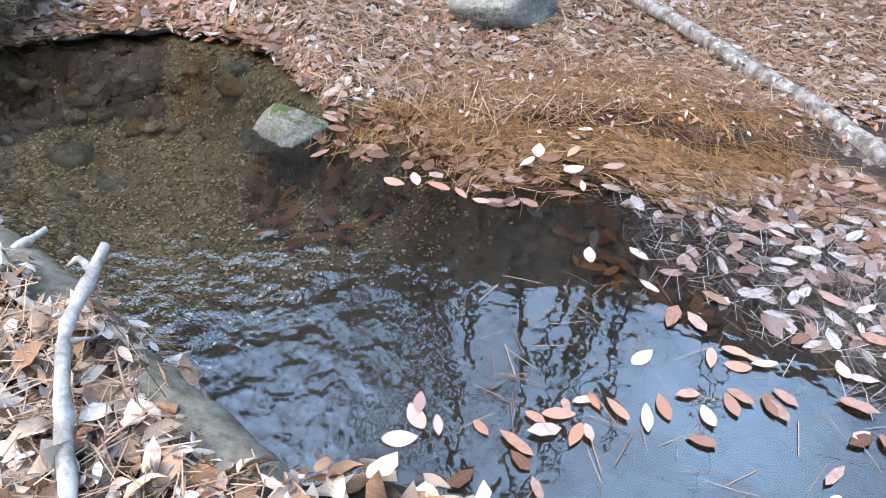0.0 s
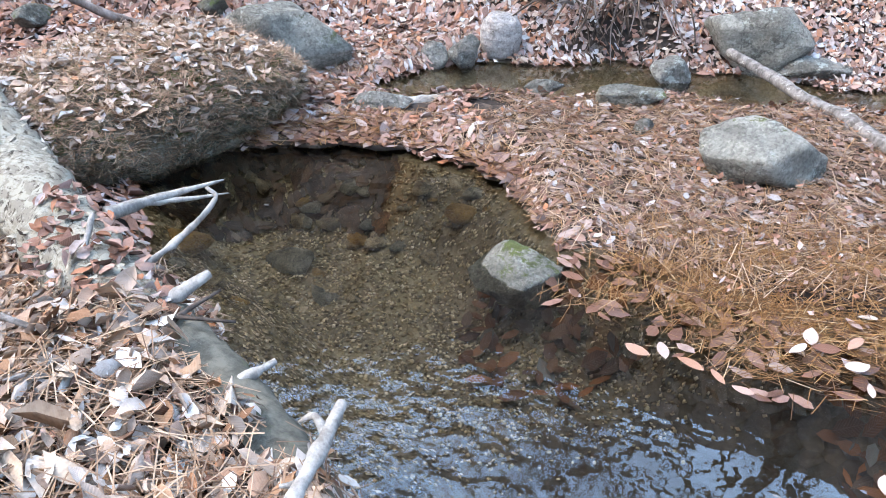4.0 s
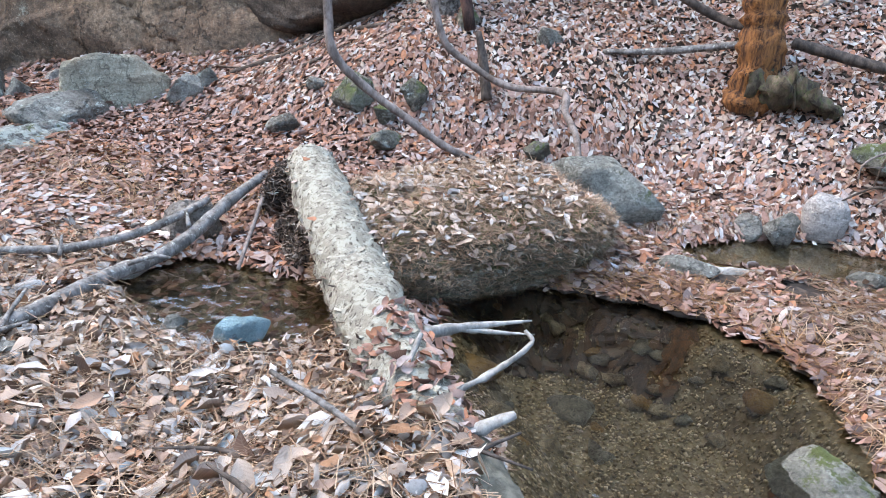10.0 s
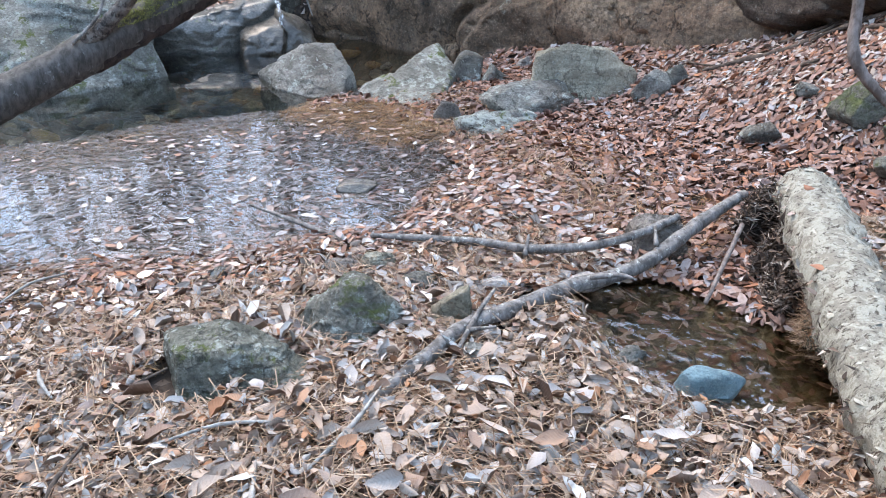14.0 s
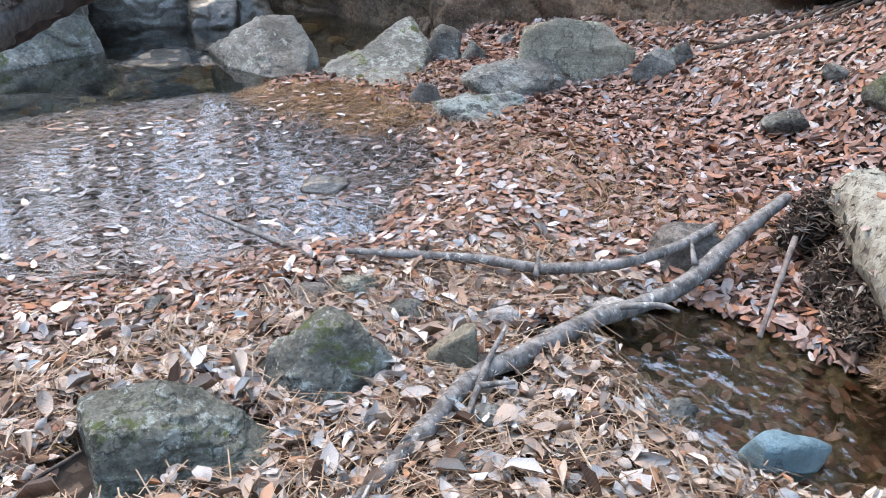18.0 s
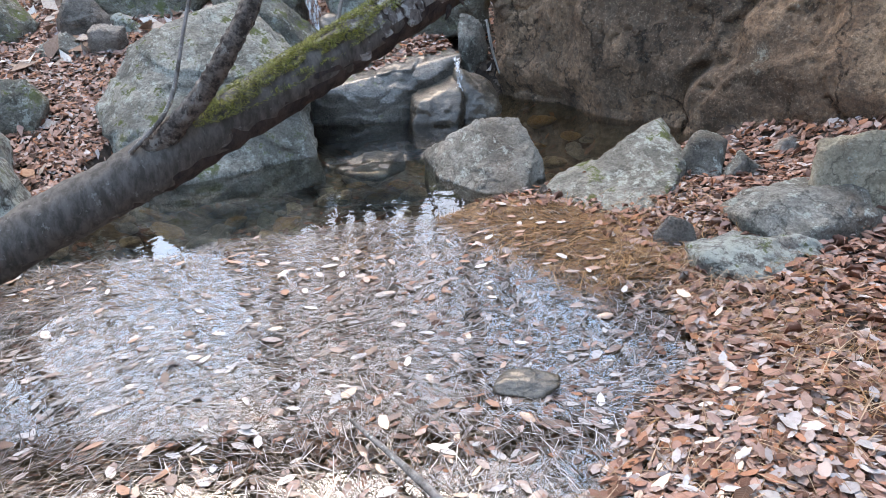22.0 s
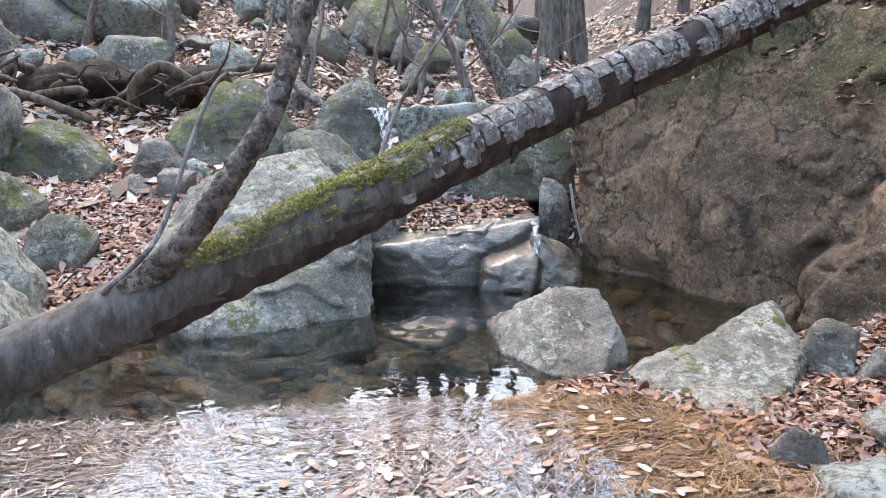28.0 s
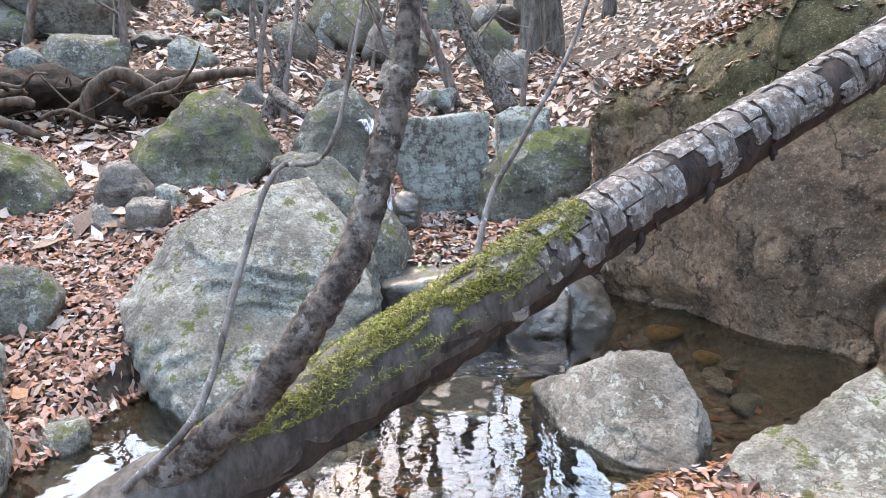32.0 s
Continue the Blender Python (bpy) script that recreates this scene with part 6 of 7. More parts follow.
limb("snag", "weathered grey root lying down beside the waterfall", [(-11.3, 0.55, 1.55), (-11.0, 0.68, 1.42), (-10.8, 0.85, 1.30)], [0.05, 0.055, 0.04], BARK_FLAKY, "dead stem", sides=12, per=8, knobby=0.12)
limb("snag", "leaning dead stem above the squared block", [(-11.6, 2.9, 1.25), (-11.7, 2.75, 1.6), (-11.8, 2.5, 2.1), (-11.9, 2.4, 2.6)], [0.12, 0.10, 0.07, 0.05], BARK_FLAKY, "dead stem", sides=12, per=8, knobby=0.1)

r = np.random.default_rng(47)
for k in range(16):
    x, y, a, l = r.uniform(-3.9, -0.9), r.uniform(0.0, 1.6), r.uniform(0, 6.3), r.uniform(0.08, 0.2)
    z = max(0.0, at_ground(x, y)) + 0.075
    dx, dy = math.cos(a) * l, math.sin(a) * l
    limb("twig", "short dark twig lying on the dry leaves", [(x - dx, y - dy, z), (x + dy * 0.12, y - dx * 0.12, z + 0.012), (x + dx, y + dy, z - 0.005)], [0.004, r.uniform(0.005, 0.009), 0.003], BARK_DARK if k % 3 else BARK_PALE, "twig", sides=7, per=5, seed=k, knobby=0.12)

# ---- leaves and needles ----


def leaf_shape(bend, curl, twist, wide, fine=True, lobes=0.12, us=None):
    """One leaf of unit length: vertices, faces, and its own flat coordinates."""
    v, uv, f4, f3 = [], [], [], []
    us = us or ((0.14, 0.34, 0.52, 0.70, 0.86) if fine else (0.5,))
    z = lambda u, s: bend * ((u - 0.5) ** 2 - 0.12) + curl * abs(s) ** 1.6 + twist * (u - 0.5) * s
    v.append((-0.5, 0, z(0, 0))), uv.append((0, 0.5))
    for u in us:
        w = 0.5 * wide * math.sin(math.pi * u ** 0.9) ** 0.75 * {0.34: 1 + lobes, 0.52: 1 - 0.8 * lobes, 0.70: 1 + lobes, 0.5: 1.1}.get(u, 1.0)
        for s in (-1, 0, 1):
            v.append((u - 0.5, s * w * (1 - 0.35 * curl), z(u, s))), uv.append((u, 0.5 + 0.5 * s))
    v.append((0.5, 0, z(1, 0))), uv.append((1, 0.5))
    last = len(v) - 1
    f3 += [(0, 2, 1), (0, 3, 2), (last, last - 3, last - 2), (last, last - 2, last - 1)]
    for k in range(len(us) - 1):
        a = 1 + 3 * k
        f4 += [(a, a + 1, a + 4, a + 3), (a + 1, a + 2, a + 5, a + 4)]
    return np.array(v), np.array(f4, int).reshape(-1, 4), np.array(f3, int), np.array(uv)


def crumpled(shapes, amount, seed):
    r = np.random.default_rng(seed)
    out = []
    for v, q, t, uv in shapes:
        for _ in range(3):
            w = v.copy()
            w[:, 2] += r.normal(0, amount, len(w))
            w[:, 1] *= r.uniform(0.8, 1.25, len(w))
            out.append((w, q, t, uv))
    return out


FINE = crumpled([leaf_shape(*a, us=(0.16, 0.34, 0.70)) for a in [(0.7, 0.22, 0.05, 0.46), (-0.6, 0.34, 0.15, 0.48), (1.3, 0.30, -0.15, 0.42), (-1.1, -0.16, 0.3, 0.54), (0.4, 0.60, -0.25, 0.44), (1.5, -0.3, 0.2, 0.40), (0.2, 0.8, 0.1, 0.40)]], 0.045, 1)
FLAT = crumpled([leaf_shape(*a, lobes=0.0, us=(0.24, 0.68)) for a in [(0.08, 0.015, 0.02, 0.45), (-0.10, 0.02, 0.03, 0.40), (0.14, -0.02, -0.03, 0.5), (0.1, 0.03, 0.05, 0.38)]], 0.008, 2)
SMOOTH = [leaf_shape(*a, us=(0.04, 0.11, 0.2, 0.31, 0.43, 0.56, 0.68, 0.79, 0.88, 0.95)) for a in [(0.16, 0.03, 0.03, 0.46), (-0.2, 0.05, 0.06, 0.40), (0.28, -0.05, -0.06, 0.52), (0.2, 0.08, 0.1, 0.36)]]
COARSE = crumpled([leaf_shape(*a, fine=False) for a in [(0.6, 0.16, 0.1, 0.44), (-0.5, 0.22, 0.1, 0.48), (1.0, -0.14, -0.2, 0.42), (-0.9, 0.12, 0.25, 0.50)]], 0.05, 3)


def scatter(shapes, xyz, size, tilt, r, slope=True, wide=1.0, flow=None):
    """Leaves or needles at the given places: one big set of vertices, faces and flat coordinates."""
    vs, qs, ts, uvs, n0 = [], [], [], [], 0
    kind = r.integers(len(shapes), size=len(xyz))
    for k, (sv, s4, s3, suv) in enumerate(shapes):
        p = xyz[kind == k]
        n, m = len(p), len(sv)
        if not n:
            continue
        yaw, ax = r.uniform(0, 2 * np.pi, n), r.uniform(0, 2 * np.pi, n)
        if flow is not None:
            yaw = flow + 0.9 * np.sin(2.3 * p[:, 0] + 1.1) + 0.9 * np.sin(2.9 * p[:, 1] - 1.7 * p[:, 0]) + r.normal(0, 0.75, n)
        ang = np.abs(r.normal(0, tilt, n))
        sz = size[0] + (size[1] - size[0]) * r.beta(1.6, 2.0, n)
        flip = np.where(r.random(n) < 0.5, 1.0, -1.0)
        lx = sv[None, :, 0] * sz[:, None]
        ly = sv[None, :, 1] * (sz * r.uniform(0.8, 1.25, n) * wide)[:, None]
        lz = sv[None, :, 2] * (sz * flip * r.uniform(0.4, 1.3, n))[:, None] * 0.5
        x = lx * np.cos(yaw)[:, None] - ly * np.sin(yaw)[:, None]
        y = lx * np.sin(yaw)[:, None] + ly * np.cos(yaw)[:, None]
        kx, ky = np.cos(ax)[:, None], np.sin(ax)[:, None]
        c, s = np.cos(ang)[:, None], np.sin(ang)[:, None]
        dot = kx * x + ky * y
        rx = x * c + ky * lz * s + kx * dot * (1 - c)
        ry = y * c - kx * lz * s + ky * dot * (1 - c)
        rz = lz * c + (kx * y - ky * x) * s
        if slope:
            e = 0.05
            sx = (ground_z(p[:, 0] + e, p[:, 1]) - ground_z(p[:, 0] - e, p[:, 1])) / (2 * e)
            sy = (ground_z(p[:, 0], p[:, 1] + e) - ground_z(p[:, 0], p[:, 1] - e)) / (2 * e)
            rx, ry = rx / np.sqrt(1 + sx ** 2)[:, None], ry / np.sqrt(1 + sy ** 2)[:, None]
            rz = rz + np.clip(sx, -1, 1)[:, None] * rx + np.clip(sy, -1, 1)[:, None] * ry
        lift = np.maximum(0, -rz.min(1) * 0.55)
        v = np.stack([rx + p[:, :1], ry + p[:, 1:2], rz + (p[:, 2] + lift)[:, None]], -1)
        base = (n0 + np.arange(n) * m)[:, None, None]
        vs.append(v.reshape(-1, 3)), uvs.append(np.tile(suv, (n, 1)))
        if len(s4):
            qs.append((s4[None] + base).reshape(-1, 4))
        ts.append((s3[None] + base).reshape(-1, 3))
        n0 += n * m
    return np.vstack(vs), ([np.vstack(qs)] if qs else []) + [np.vstack(ts)], np.vstack(uvs)


NEEDLE = [(np.array([(-0.5, -0.5, 0), (-0.5, 0.5, 0), (0.0, 0.5, b), (0.0, -0.5, b), (0.5, 0.5, 0), (0.5, -0.5, 0)]), np.array([(0, 3, 2, 1), (3, 5, 4, 2)]), np.zeros((0, 3), int), np.zeros((6, 2))) for b in (0.06, -0.05, 0.02)]


def litter(name, label, xyz, shapes, size, tilt, material, seed, slope=True, wide=1.0, parent=None, flow=None):
    v, f, uv = scatter(shapes, xyz, size, tilt, np.random.default_rng(seed), slope, wide, flow)
    ob = new(name, mesh_of(name, v, f, material, True, uv))
    if parent:
        ob.parent = parent
        ob.matrix_parent_inverse = parent.matrix_basis.inverted()
        return tagged(ob, label, kind="stuff")
    return tagged(ob, label, "leaves" if "leaves" in name else "needles", kind="stuff")


BARE = [(-3.50, 1.17, 0.07), (-3.44, 1.31, 0.06), (-3.09, 1.65, 0.06), (-2.98, 1.73, 0.06), (-2.98, 2.0, 0.08), (-3.27, 1.41, 0.06), (-4.46, 1.62, 0.08), (-2.85, 1.5, 0.06), (-2.9, 1.72, 0.07), (-2.93, 1.92, 0.08), (-2.92, 2.1, 0.08), (-0.98, 1.50, 0.07), (-0.84, 1.39, 0.08), (-0.7, 1.26, 0.07), (-3.0, 0.5, 0.16), (-2.97, 0.72, 0.14), (-3.12, 1.07, 0.17), (-3.0, 1.41, 0.07), (-3.12, 2.47, 0.13), (-2.3, 1.99, 0.13), (0.53, 3.24, 0.2), (0.75, 4.60, 0.13), (-0.64, 4.42, 0.09), (-1.0, 3.55, 0.16), (-0.6, 3.6, 0.1)]  # stones that stand clear of the litter


def strewn(n, x0, x1, y0, y1, r, keep=None, pile=0.03, sunk=False):
    """Random places on the ground in a rectangle, thinned by keep(x, y); sunk ones lie on the stream bed."""
    x, y = r.uniform(x0, x1, n), r.uniform(y0, y1, n)
    z = ground_z(x, y)
    ok = np.ones(n, bool) if keep is None else keep(x, y, z)
    e = 0.06
    steep = np.hypot(ground_z(x + e, y) - ground_z(x - e, y), ground_z(x, y + e) - ground_z(x, y - e)) / (2 * e)
    ok &= sunk | (steep < 1.2) | (r.random(n) < 0.4)
    for cx, cy, cr in BARE:
        ok &= np.hypot(x - cx, y - cy) > cr
    x, y, z = x[ok], y[ok], z[ok]
    return np.stack([x, y, (z if sunk else np.maximum(z, 0)) + r.uniform(0.002, pile, len(x))], 1)


def afloat(n, poly, r, z=0.004, keep=None, feather=0.25):
    p = np.array(poly)
    x, y = r.uniform(*p[:, 0].take([p[:, 0].argmin(), p[:, 0].argmax()]), n), r.uniform(*p[:, 1].take([p[:, 1].argmin(), p[:, 1].argmax()]), n)
    ok = inside_by(poly, x, y) + 0.05 > r.random(n) ** 2 * feather + 0.10 * np.sin(7 * x + 3 * y) * np.sin(6 * y - 2 * x)
    if keep is not None:
        ok &= keep(x, y)
    return np.stack([x[ok], y[ok], np.full(ok.sum(), z) + r.uniform(0, 0.006, ok.sum())], 1)


r = np.random.default_rng(11)
dry = lambda x, y, z: z > -0.012
CLIFF_FOOT = [(-12.2, 6.2), (-10.2, 3.95), (-8.68, 2.86), (-7.8, 3.12), (-7.15, 3.5), (-6.5, 4.05), (-5.3, 4.38), (-4.7, 4.6), (-3.85, 5.15), (-4.1, 5.6), (-4.8, 6.35), (-5.5, 7.3), (-6.5, 8.8), (-9, 10)]
HEAD = [(-6.2, 2.1), (-5.95, 1.65), (-5.4, 1.9), (-5.0, 2.05), (-4.92, 2.4), (-5.18, 2.65), (-5.95, 2.5)]
clear_of_head = lambda x, y: inside_by(HEAD, x, y) < 0.5 * r.random(len(x)) ** 2
GOLD = [(-0.12, 2.3), (0.22, 2.16), (0.45, 2.06), (0.75, 1.95), (1.1, 1.85), (1.4, 2.0), (1.5, 2.3), (1.25, 2.65), (0.7, 2.75), (0.1, 2.66)]
open_dry = lambda x, y, z: (z > -0.012) & (inside_by(CLIFF_FOOT, x, y) < 0.1)

litter("dry_leaves", "deep litter of pale tan and brown dry leaves", strewn(33000, -4.2, -0.1, -0.9, 2.2, r, lambda x, y, z: dry(x, y, z) & (y > -0.9 + 0.5 * r.random(len(x))) & (x > -3.75 + 0.9 * r.random(len(x)) ** 2), 0.075), FINE, (0.02, 0.074), 0.65, DRY_LEAF, 1)
litter("dry_leaves", "litter of dry brown leaves round the mossy boulder", strewn(15000, -6.6, -0.6, 1.9, 4.6, r, lambda x, y, z: open_dry(x, y, z) & clear_of_head(x, y), 0.035), FINE, (0.03, 0.085), 0.32, RED_LEAF, 2)
litter("damp_leaves", "flat damp red-brown leaves lying beside the stream", strewn(15000, -6.6, -0.6, 1.9, 4.6, r, lambda x, y, z: open_dry(x, y, z) & clear_of_head(x, y), 0.03), FLAT, (0.03, 0.085), 0.22, RED_LEAF, 69)
litter("damp_leaves", "flat damp reddish leaves where the bank meets the shallows", strewn(8500, -4.7, -2.9, 0.2, 2.4, r, dry, 0.06), FLAT, (0.03, 0.085), 0.26, RED_LEAF, 77)
litter("damp_leaves", "flat pale shining leaves along the shallows", strewn(7000, -4.9, -2.9, -0.8, 2.4, r, dry, 0.062), FLAT, (0.03, 0.085), 0.26, SILVER, 78)
litter("slope_leaves", "thick carpet of dry leaves on the slope", strewn(36000, -5.0, 3.0, 3.9, 7.5, r, open_dry, 0.035), COARSE, (0.02, 0.07), 0.42, DRY_LEAF, 3)
litter("slope_leaves", "flattened red-brown leaves lowest in the slope's carpet", strewn(20000, -5.0, 3.0, 3.8, 7.5, r, open_dry, 0.010), COARSE, (0.04, 0.085), 0.12, RED_LEAF, 76)
litter("slope_leaves", "red-brown leaves among the dry ones on the slope", strewn(32000, -5.0, 3.0, 3.9, 7.5, r, open_dry, 0.035), COARSE, (0.02, 0.07), 0.42, RED_LEAF, 68)
litter("slope_leaves", "thick carpet of dry leaves higher on the slope", strewn(60000, -9.0, 6.0, 6.5, 14.0, r, open_dry, 0.05), COARSE, (0.05, 0.12), 0.6, DRY_LEAF, 4)
litter("bank_leaves", "rust-red dry leaves between the bank boulders", strewn(46000, -11.0, -6.6, -3.0, 2.0, r, dry, 0.04), COARSE, (0.035, 0.08), 0.45, RED_LEAF, 5)
litter("hill_leaves", "leaf carpet on the far hillside", strewn(34000, -34.0, -9.0, -14.0, 18.0, r, open_dry, 0.06), COARSE, (0.12, 0.26), 0.4, DRY_LEAF, 51)
litter("hill_leaves", "leaf carpet on the far north slope", strewn(24000, -12.0, 12.0, 14.0, 30.0, r, open_dry, 0.06), COARSE, (0.12, 0.28), 0.4, DRY_LEAF, 52)
litter("bank_leaves", "dry leaves up the rocky gully", strewn(40000, -20.0, -9.0, -7.0, 6.0, r, open_dry, 0.05), COARSE, (0.045, 0.10), 0.45, RED_LEAF, 6)
litter("shore_leaves", "pale damp leaves among the brown ones on the shore", strewn(7000, -1.6, 2.8, 2.3, 4.9, r, lambda x, y, z: (z > 0.004) & (inside_by(GOLD, x, y) < 0.15 * r.random(len(x))), 0.024), FLAT, (0.03, 0.08), 0.2, SILVER, 80)
litter("shore_leaves", "damp brown leaves along the stream shore", strewn(7500, -1.6, 2.8, 2.3, 4.9, r, lambda x, y, z: (z > 0.004) & (inside_by(GOLD, x, y) < 0.15 * r.random(len(x))), 0.022), FLAT, (0.03, 0.085), 0.18, WET_LEAF, 7)
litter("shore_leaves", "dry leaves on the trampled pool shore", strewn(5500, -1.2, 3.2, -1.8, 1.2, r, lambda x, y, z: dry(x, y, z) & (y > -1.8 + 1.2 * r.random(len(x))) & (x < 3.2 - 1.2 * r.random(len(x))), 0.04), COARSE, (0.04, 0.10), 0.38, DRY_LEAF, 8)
behind = lambda x, y, z: dry(x, y, z) & ((y < -0.2 - 0.8 * r.random(len(x))) | (x > 2.2 + 0.8 * r.random(len(x))))
litter("south_leaves", "dry leaves all over the south bank", strewn(36000, -9.0, 9.0, -8.0, 9.0, r, behind, 0.04), COARSE, (0.06, 0.14), 0.38, DRY_LEAF, 9)
litter("south_leaves", "red-brown leaves among the dry ones on the south bank", strewn(36000, -9.0, 9.0, -8.0, 9.0, r, behind, 0.04), COARSE, (0.06, 0.14), 0.38, RED_LEAF, 82)


litter("dry_leaves", "large curled tan leaves on the bank beside the lower pool", strewn(1100, -1.3, 0.2, 0.1, 1.75, r, dry, 0.08), FINE, (0.055, 0.115), 0.55, TAN_LEAF, 67)
litter("scrap_leaves", "small broken scraps of leaf among the litter", np.concatenate([strewn(26000, -4.3, -0.1, -0.9, 2.2, r, dry, 0.06), strewn(16000, -6.0, 2.4, 2.2, 5.4, r, open_dry, 0.05)]), COARSE, (0.012, 0.04), 0.7, RED_LEAF, 53)
litter("floating_leaves", "flat wet leaves afloat on the shallow stream", afloat(6000, SHALLOWS, r, -0.014, None, 0.1), FLAT, (0.02, 0.075), 0.08, WET_LEAF, 11, False)
litter("floating_leaves", "red-brown leaves caught at the stream's edge", afloat(2600, [(-5.9, 1.3), (-5.2, 2.7), (-3.8, 2.3), (-3.2, 1.5), (-3.4, 0.3), (-4.2, -0.3), (-4.8, 0.6)], r, -0.004, None, 0.9), FLAT, (0.03, 0.075), 0.16, RED_LEAF, 12, False)
litter("pale_leaves", "pale leaves afloat along the edge of the upper pool", np.concatenate([afloat(150, [(-6.3, -0.6), (-6.0, 0.9), (-5.8, 1.6), (-6.1, 2.2), (-5.5, 2.1), (-5.4, 0.8), (-5.8, -0.5)], r, 0.009), afloat(70, HEAD, r, 0.012), afloat(110, SHALLOWS, r, 0.004)]), FLAT, (0.035, 0.085), 0.05, PALE_LEAF, 13, False)
MAT = [(-0.2, 2.62), (-0.15, 2.3), (0.1, 2.12), (0.38, 2.06), (0.62, 1.92), (0.9, 1.95), (1.2, 1.78), (1.45, 1.6), (2.0, 1.9), (2.2, 2.6), (1.3, 3.2), (0.3, 3.3), (-0.6, 3.3), (-0.4, 2.9)]
litter("wet_leaves", "wet leaves matted with the needles on the pool", afloat(1500, MAT, r, 0.002, None, 0.2), FLAT, (0.05, 0.10), 0.12, WET_LEAF, 14, False)
WHITE = [(0.68, 2.29), (0.73, 2.33), (0.54, 2.2), (0.49, 2.13), (0.57, 2.15), (0.66, 2.19), (0.64, 2.09), (0.65, 1.99), (0.78, 2.1), (1.18, 2.31), (1.23, 2.25), (-0.09, 2.6), (0.11, 2.04), (0.18, 2.0), (0.04, 2.03), (0.25, 1.96), (0.31, 1.92), (0.33, 2.44)]
DRIFT = [(0.07, 1.12), (0.12, 1.09), (0.22, 1.08), (0.44, 1.05), (0.66, 1.28), (0.62, 1.09), (0.67, 1.12), (0.84, 1.27), (0.9, 1.24), (0.95, 1.26), (0.84, 1.12), (1.22, 1.76), (0.61, 1.68), (0.75, 1.54), (0.08, 1.16), (0.41, 1.11), (0.03, 1.06)]
POOL_LEAVES = np.concatenate([afloat(22, LOWER_POOL, r, 0.006, lambda x, y: x > 0.3), afloat(16, [(0.5, 0.9), (1.3, 0.95), (1.4, 1.3), (0.6, 1.25)], r, 0.008), np.array([(x, y, 0.03) for x, y in WHITE]), np.array([(x, y, 0.006) for x, y in DRIFT])])
LEAF_MESHES = {}


def single_leaf(name, shapes, material, k):
    """One leaf as a mesh of unit length, shared by all leaves of its shape."""
    key = (name, material.name, k)
    if key not in LEAF_MESHES:
        v, f4, f3, uv = shapes[k % len(shapes)]
        LEAF_MESHES[key] = mesh_of(name, v * (1, 1, 0.5), [f4, f3], material, True, uv)
    return LEAF_MESHES[key]


litter("floating_leaves", "brown and mauve leaves lying on the wet shallows", afloat(1500, SHALLOWS, r, 0.001, lambda x, y: x > -5.7 + 1.8 * r.random(len(x)) ** 2, 0.1), FLAT, (0.03, 0.085), 0.14, SILVER, 61, False)
RAFT = [(0.62, 2.05), (0.95, 1.6), (1.15, 0.95), (2.3, 0.9), (2.3, 2.2), (1.3, 2.1)]
litter("wet_needles", "pale wet needles crowding the far side of the lower pool", afloat(9000, RAFT, r, 0.0, None, 0.45), NEEDLE, (0.05, 0.11), 0.03, WET_NEEDLE, 63, False, 0.016)
litter("floating_leaves", "mauve and pink leaves crowding the far side of the lower pool", afloat(1000, RAFT, r, -0.002, None, 0.45), FLAT, (0.05, 0.10), 0.08, SILVER, 64, False)
for k, p in enumerate(POOL_LEAVES):
    ob = new("floating_leaf", single_leaf("floating_leaf", SMOOTH, PALE_LEAF if k % 4 else RED_LEAF, k % 4))
    size = r.uniform(0.06, 0.085) if p[2] > 0.02 else r.uniform(0.05, 0.088)
    ob.matrix_basis = Matrix.LocRotScale(tuple(p), Euler((r.normal() * 0.05, r.normal() * 0.05, r.uniform(0, 6.3))), (size, size, size))
    tagged(ob, "pale dead leaf afloat on the lower pool" if k % 4 else "rust-brown dead leaf afloat on the lower pool", "leaf", "leaves afloat on the lower pool")
litter("pink_leaves", "brown leaves afloat on the lower pool", afloat(70, [(-0.1, 0.9), (0.2, 0.8), (1.3, 0.9), (1.6, 1.4), (1.0, 1.5), (0.3, 1.15)], r, 0.006), FLAT, (0.05, 0.11), 0.06, RED_LEAF, 16, False)
litter("wet_leaves", "wet leaves caught along the brook", afloat(500, BROOK, r, -0.02, None, 0.05), FLAT, (0.03, 0.085), 0.12, WET_LEAF, 19, False)
litter("wet_needles", "pine needles drifting on the brook", afloat(160, BROOK, r, -0.004, None, 0.05), NEEDLE, (0.05, 0.11), 0.05, DRY_NEEDLE, 20, False, 0.02)
litter("sunken_leaves", "dark orange leaves sunk on the pool bed", strewn(900, -0.5, 1.3, 1.3, 2.5, r, lambda x, y, z: (z < -0.05) & (y > 2.15 - 0.35 * x + 0.25 * np.sin(5 * x)), 0.05, True), FLAT, (0.06, 0.11), 0.25, SUNK_LEAF, 17)
# leaves added to darken the bed where the overhang shades it
litter("sunken_leaves", "near-black leaves on the bed, added for the shade under the overhang", strewn(1100, -2.1, -0.9, 2.5, 3.25, r, lambda x, y, z: (z < -0.03) & (y > 2.62 + 0.25 * np.sin(4 * x)), 0.02, True), FLAT, (0.05, 0.11), 0.2, SHADE_LEAF, 66)
litter("sunken_leaves", "leaves sunk on the upper pool bed", strewn(1500, -8.6, -5.9, -0.8, 3.2, r, lambda x, y, z: z < -0.05, 0.03, True), FLAT, (0.05, 0.10), 0.2, SUNK_LEAF, 18)

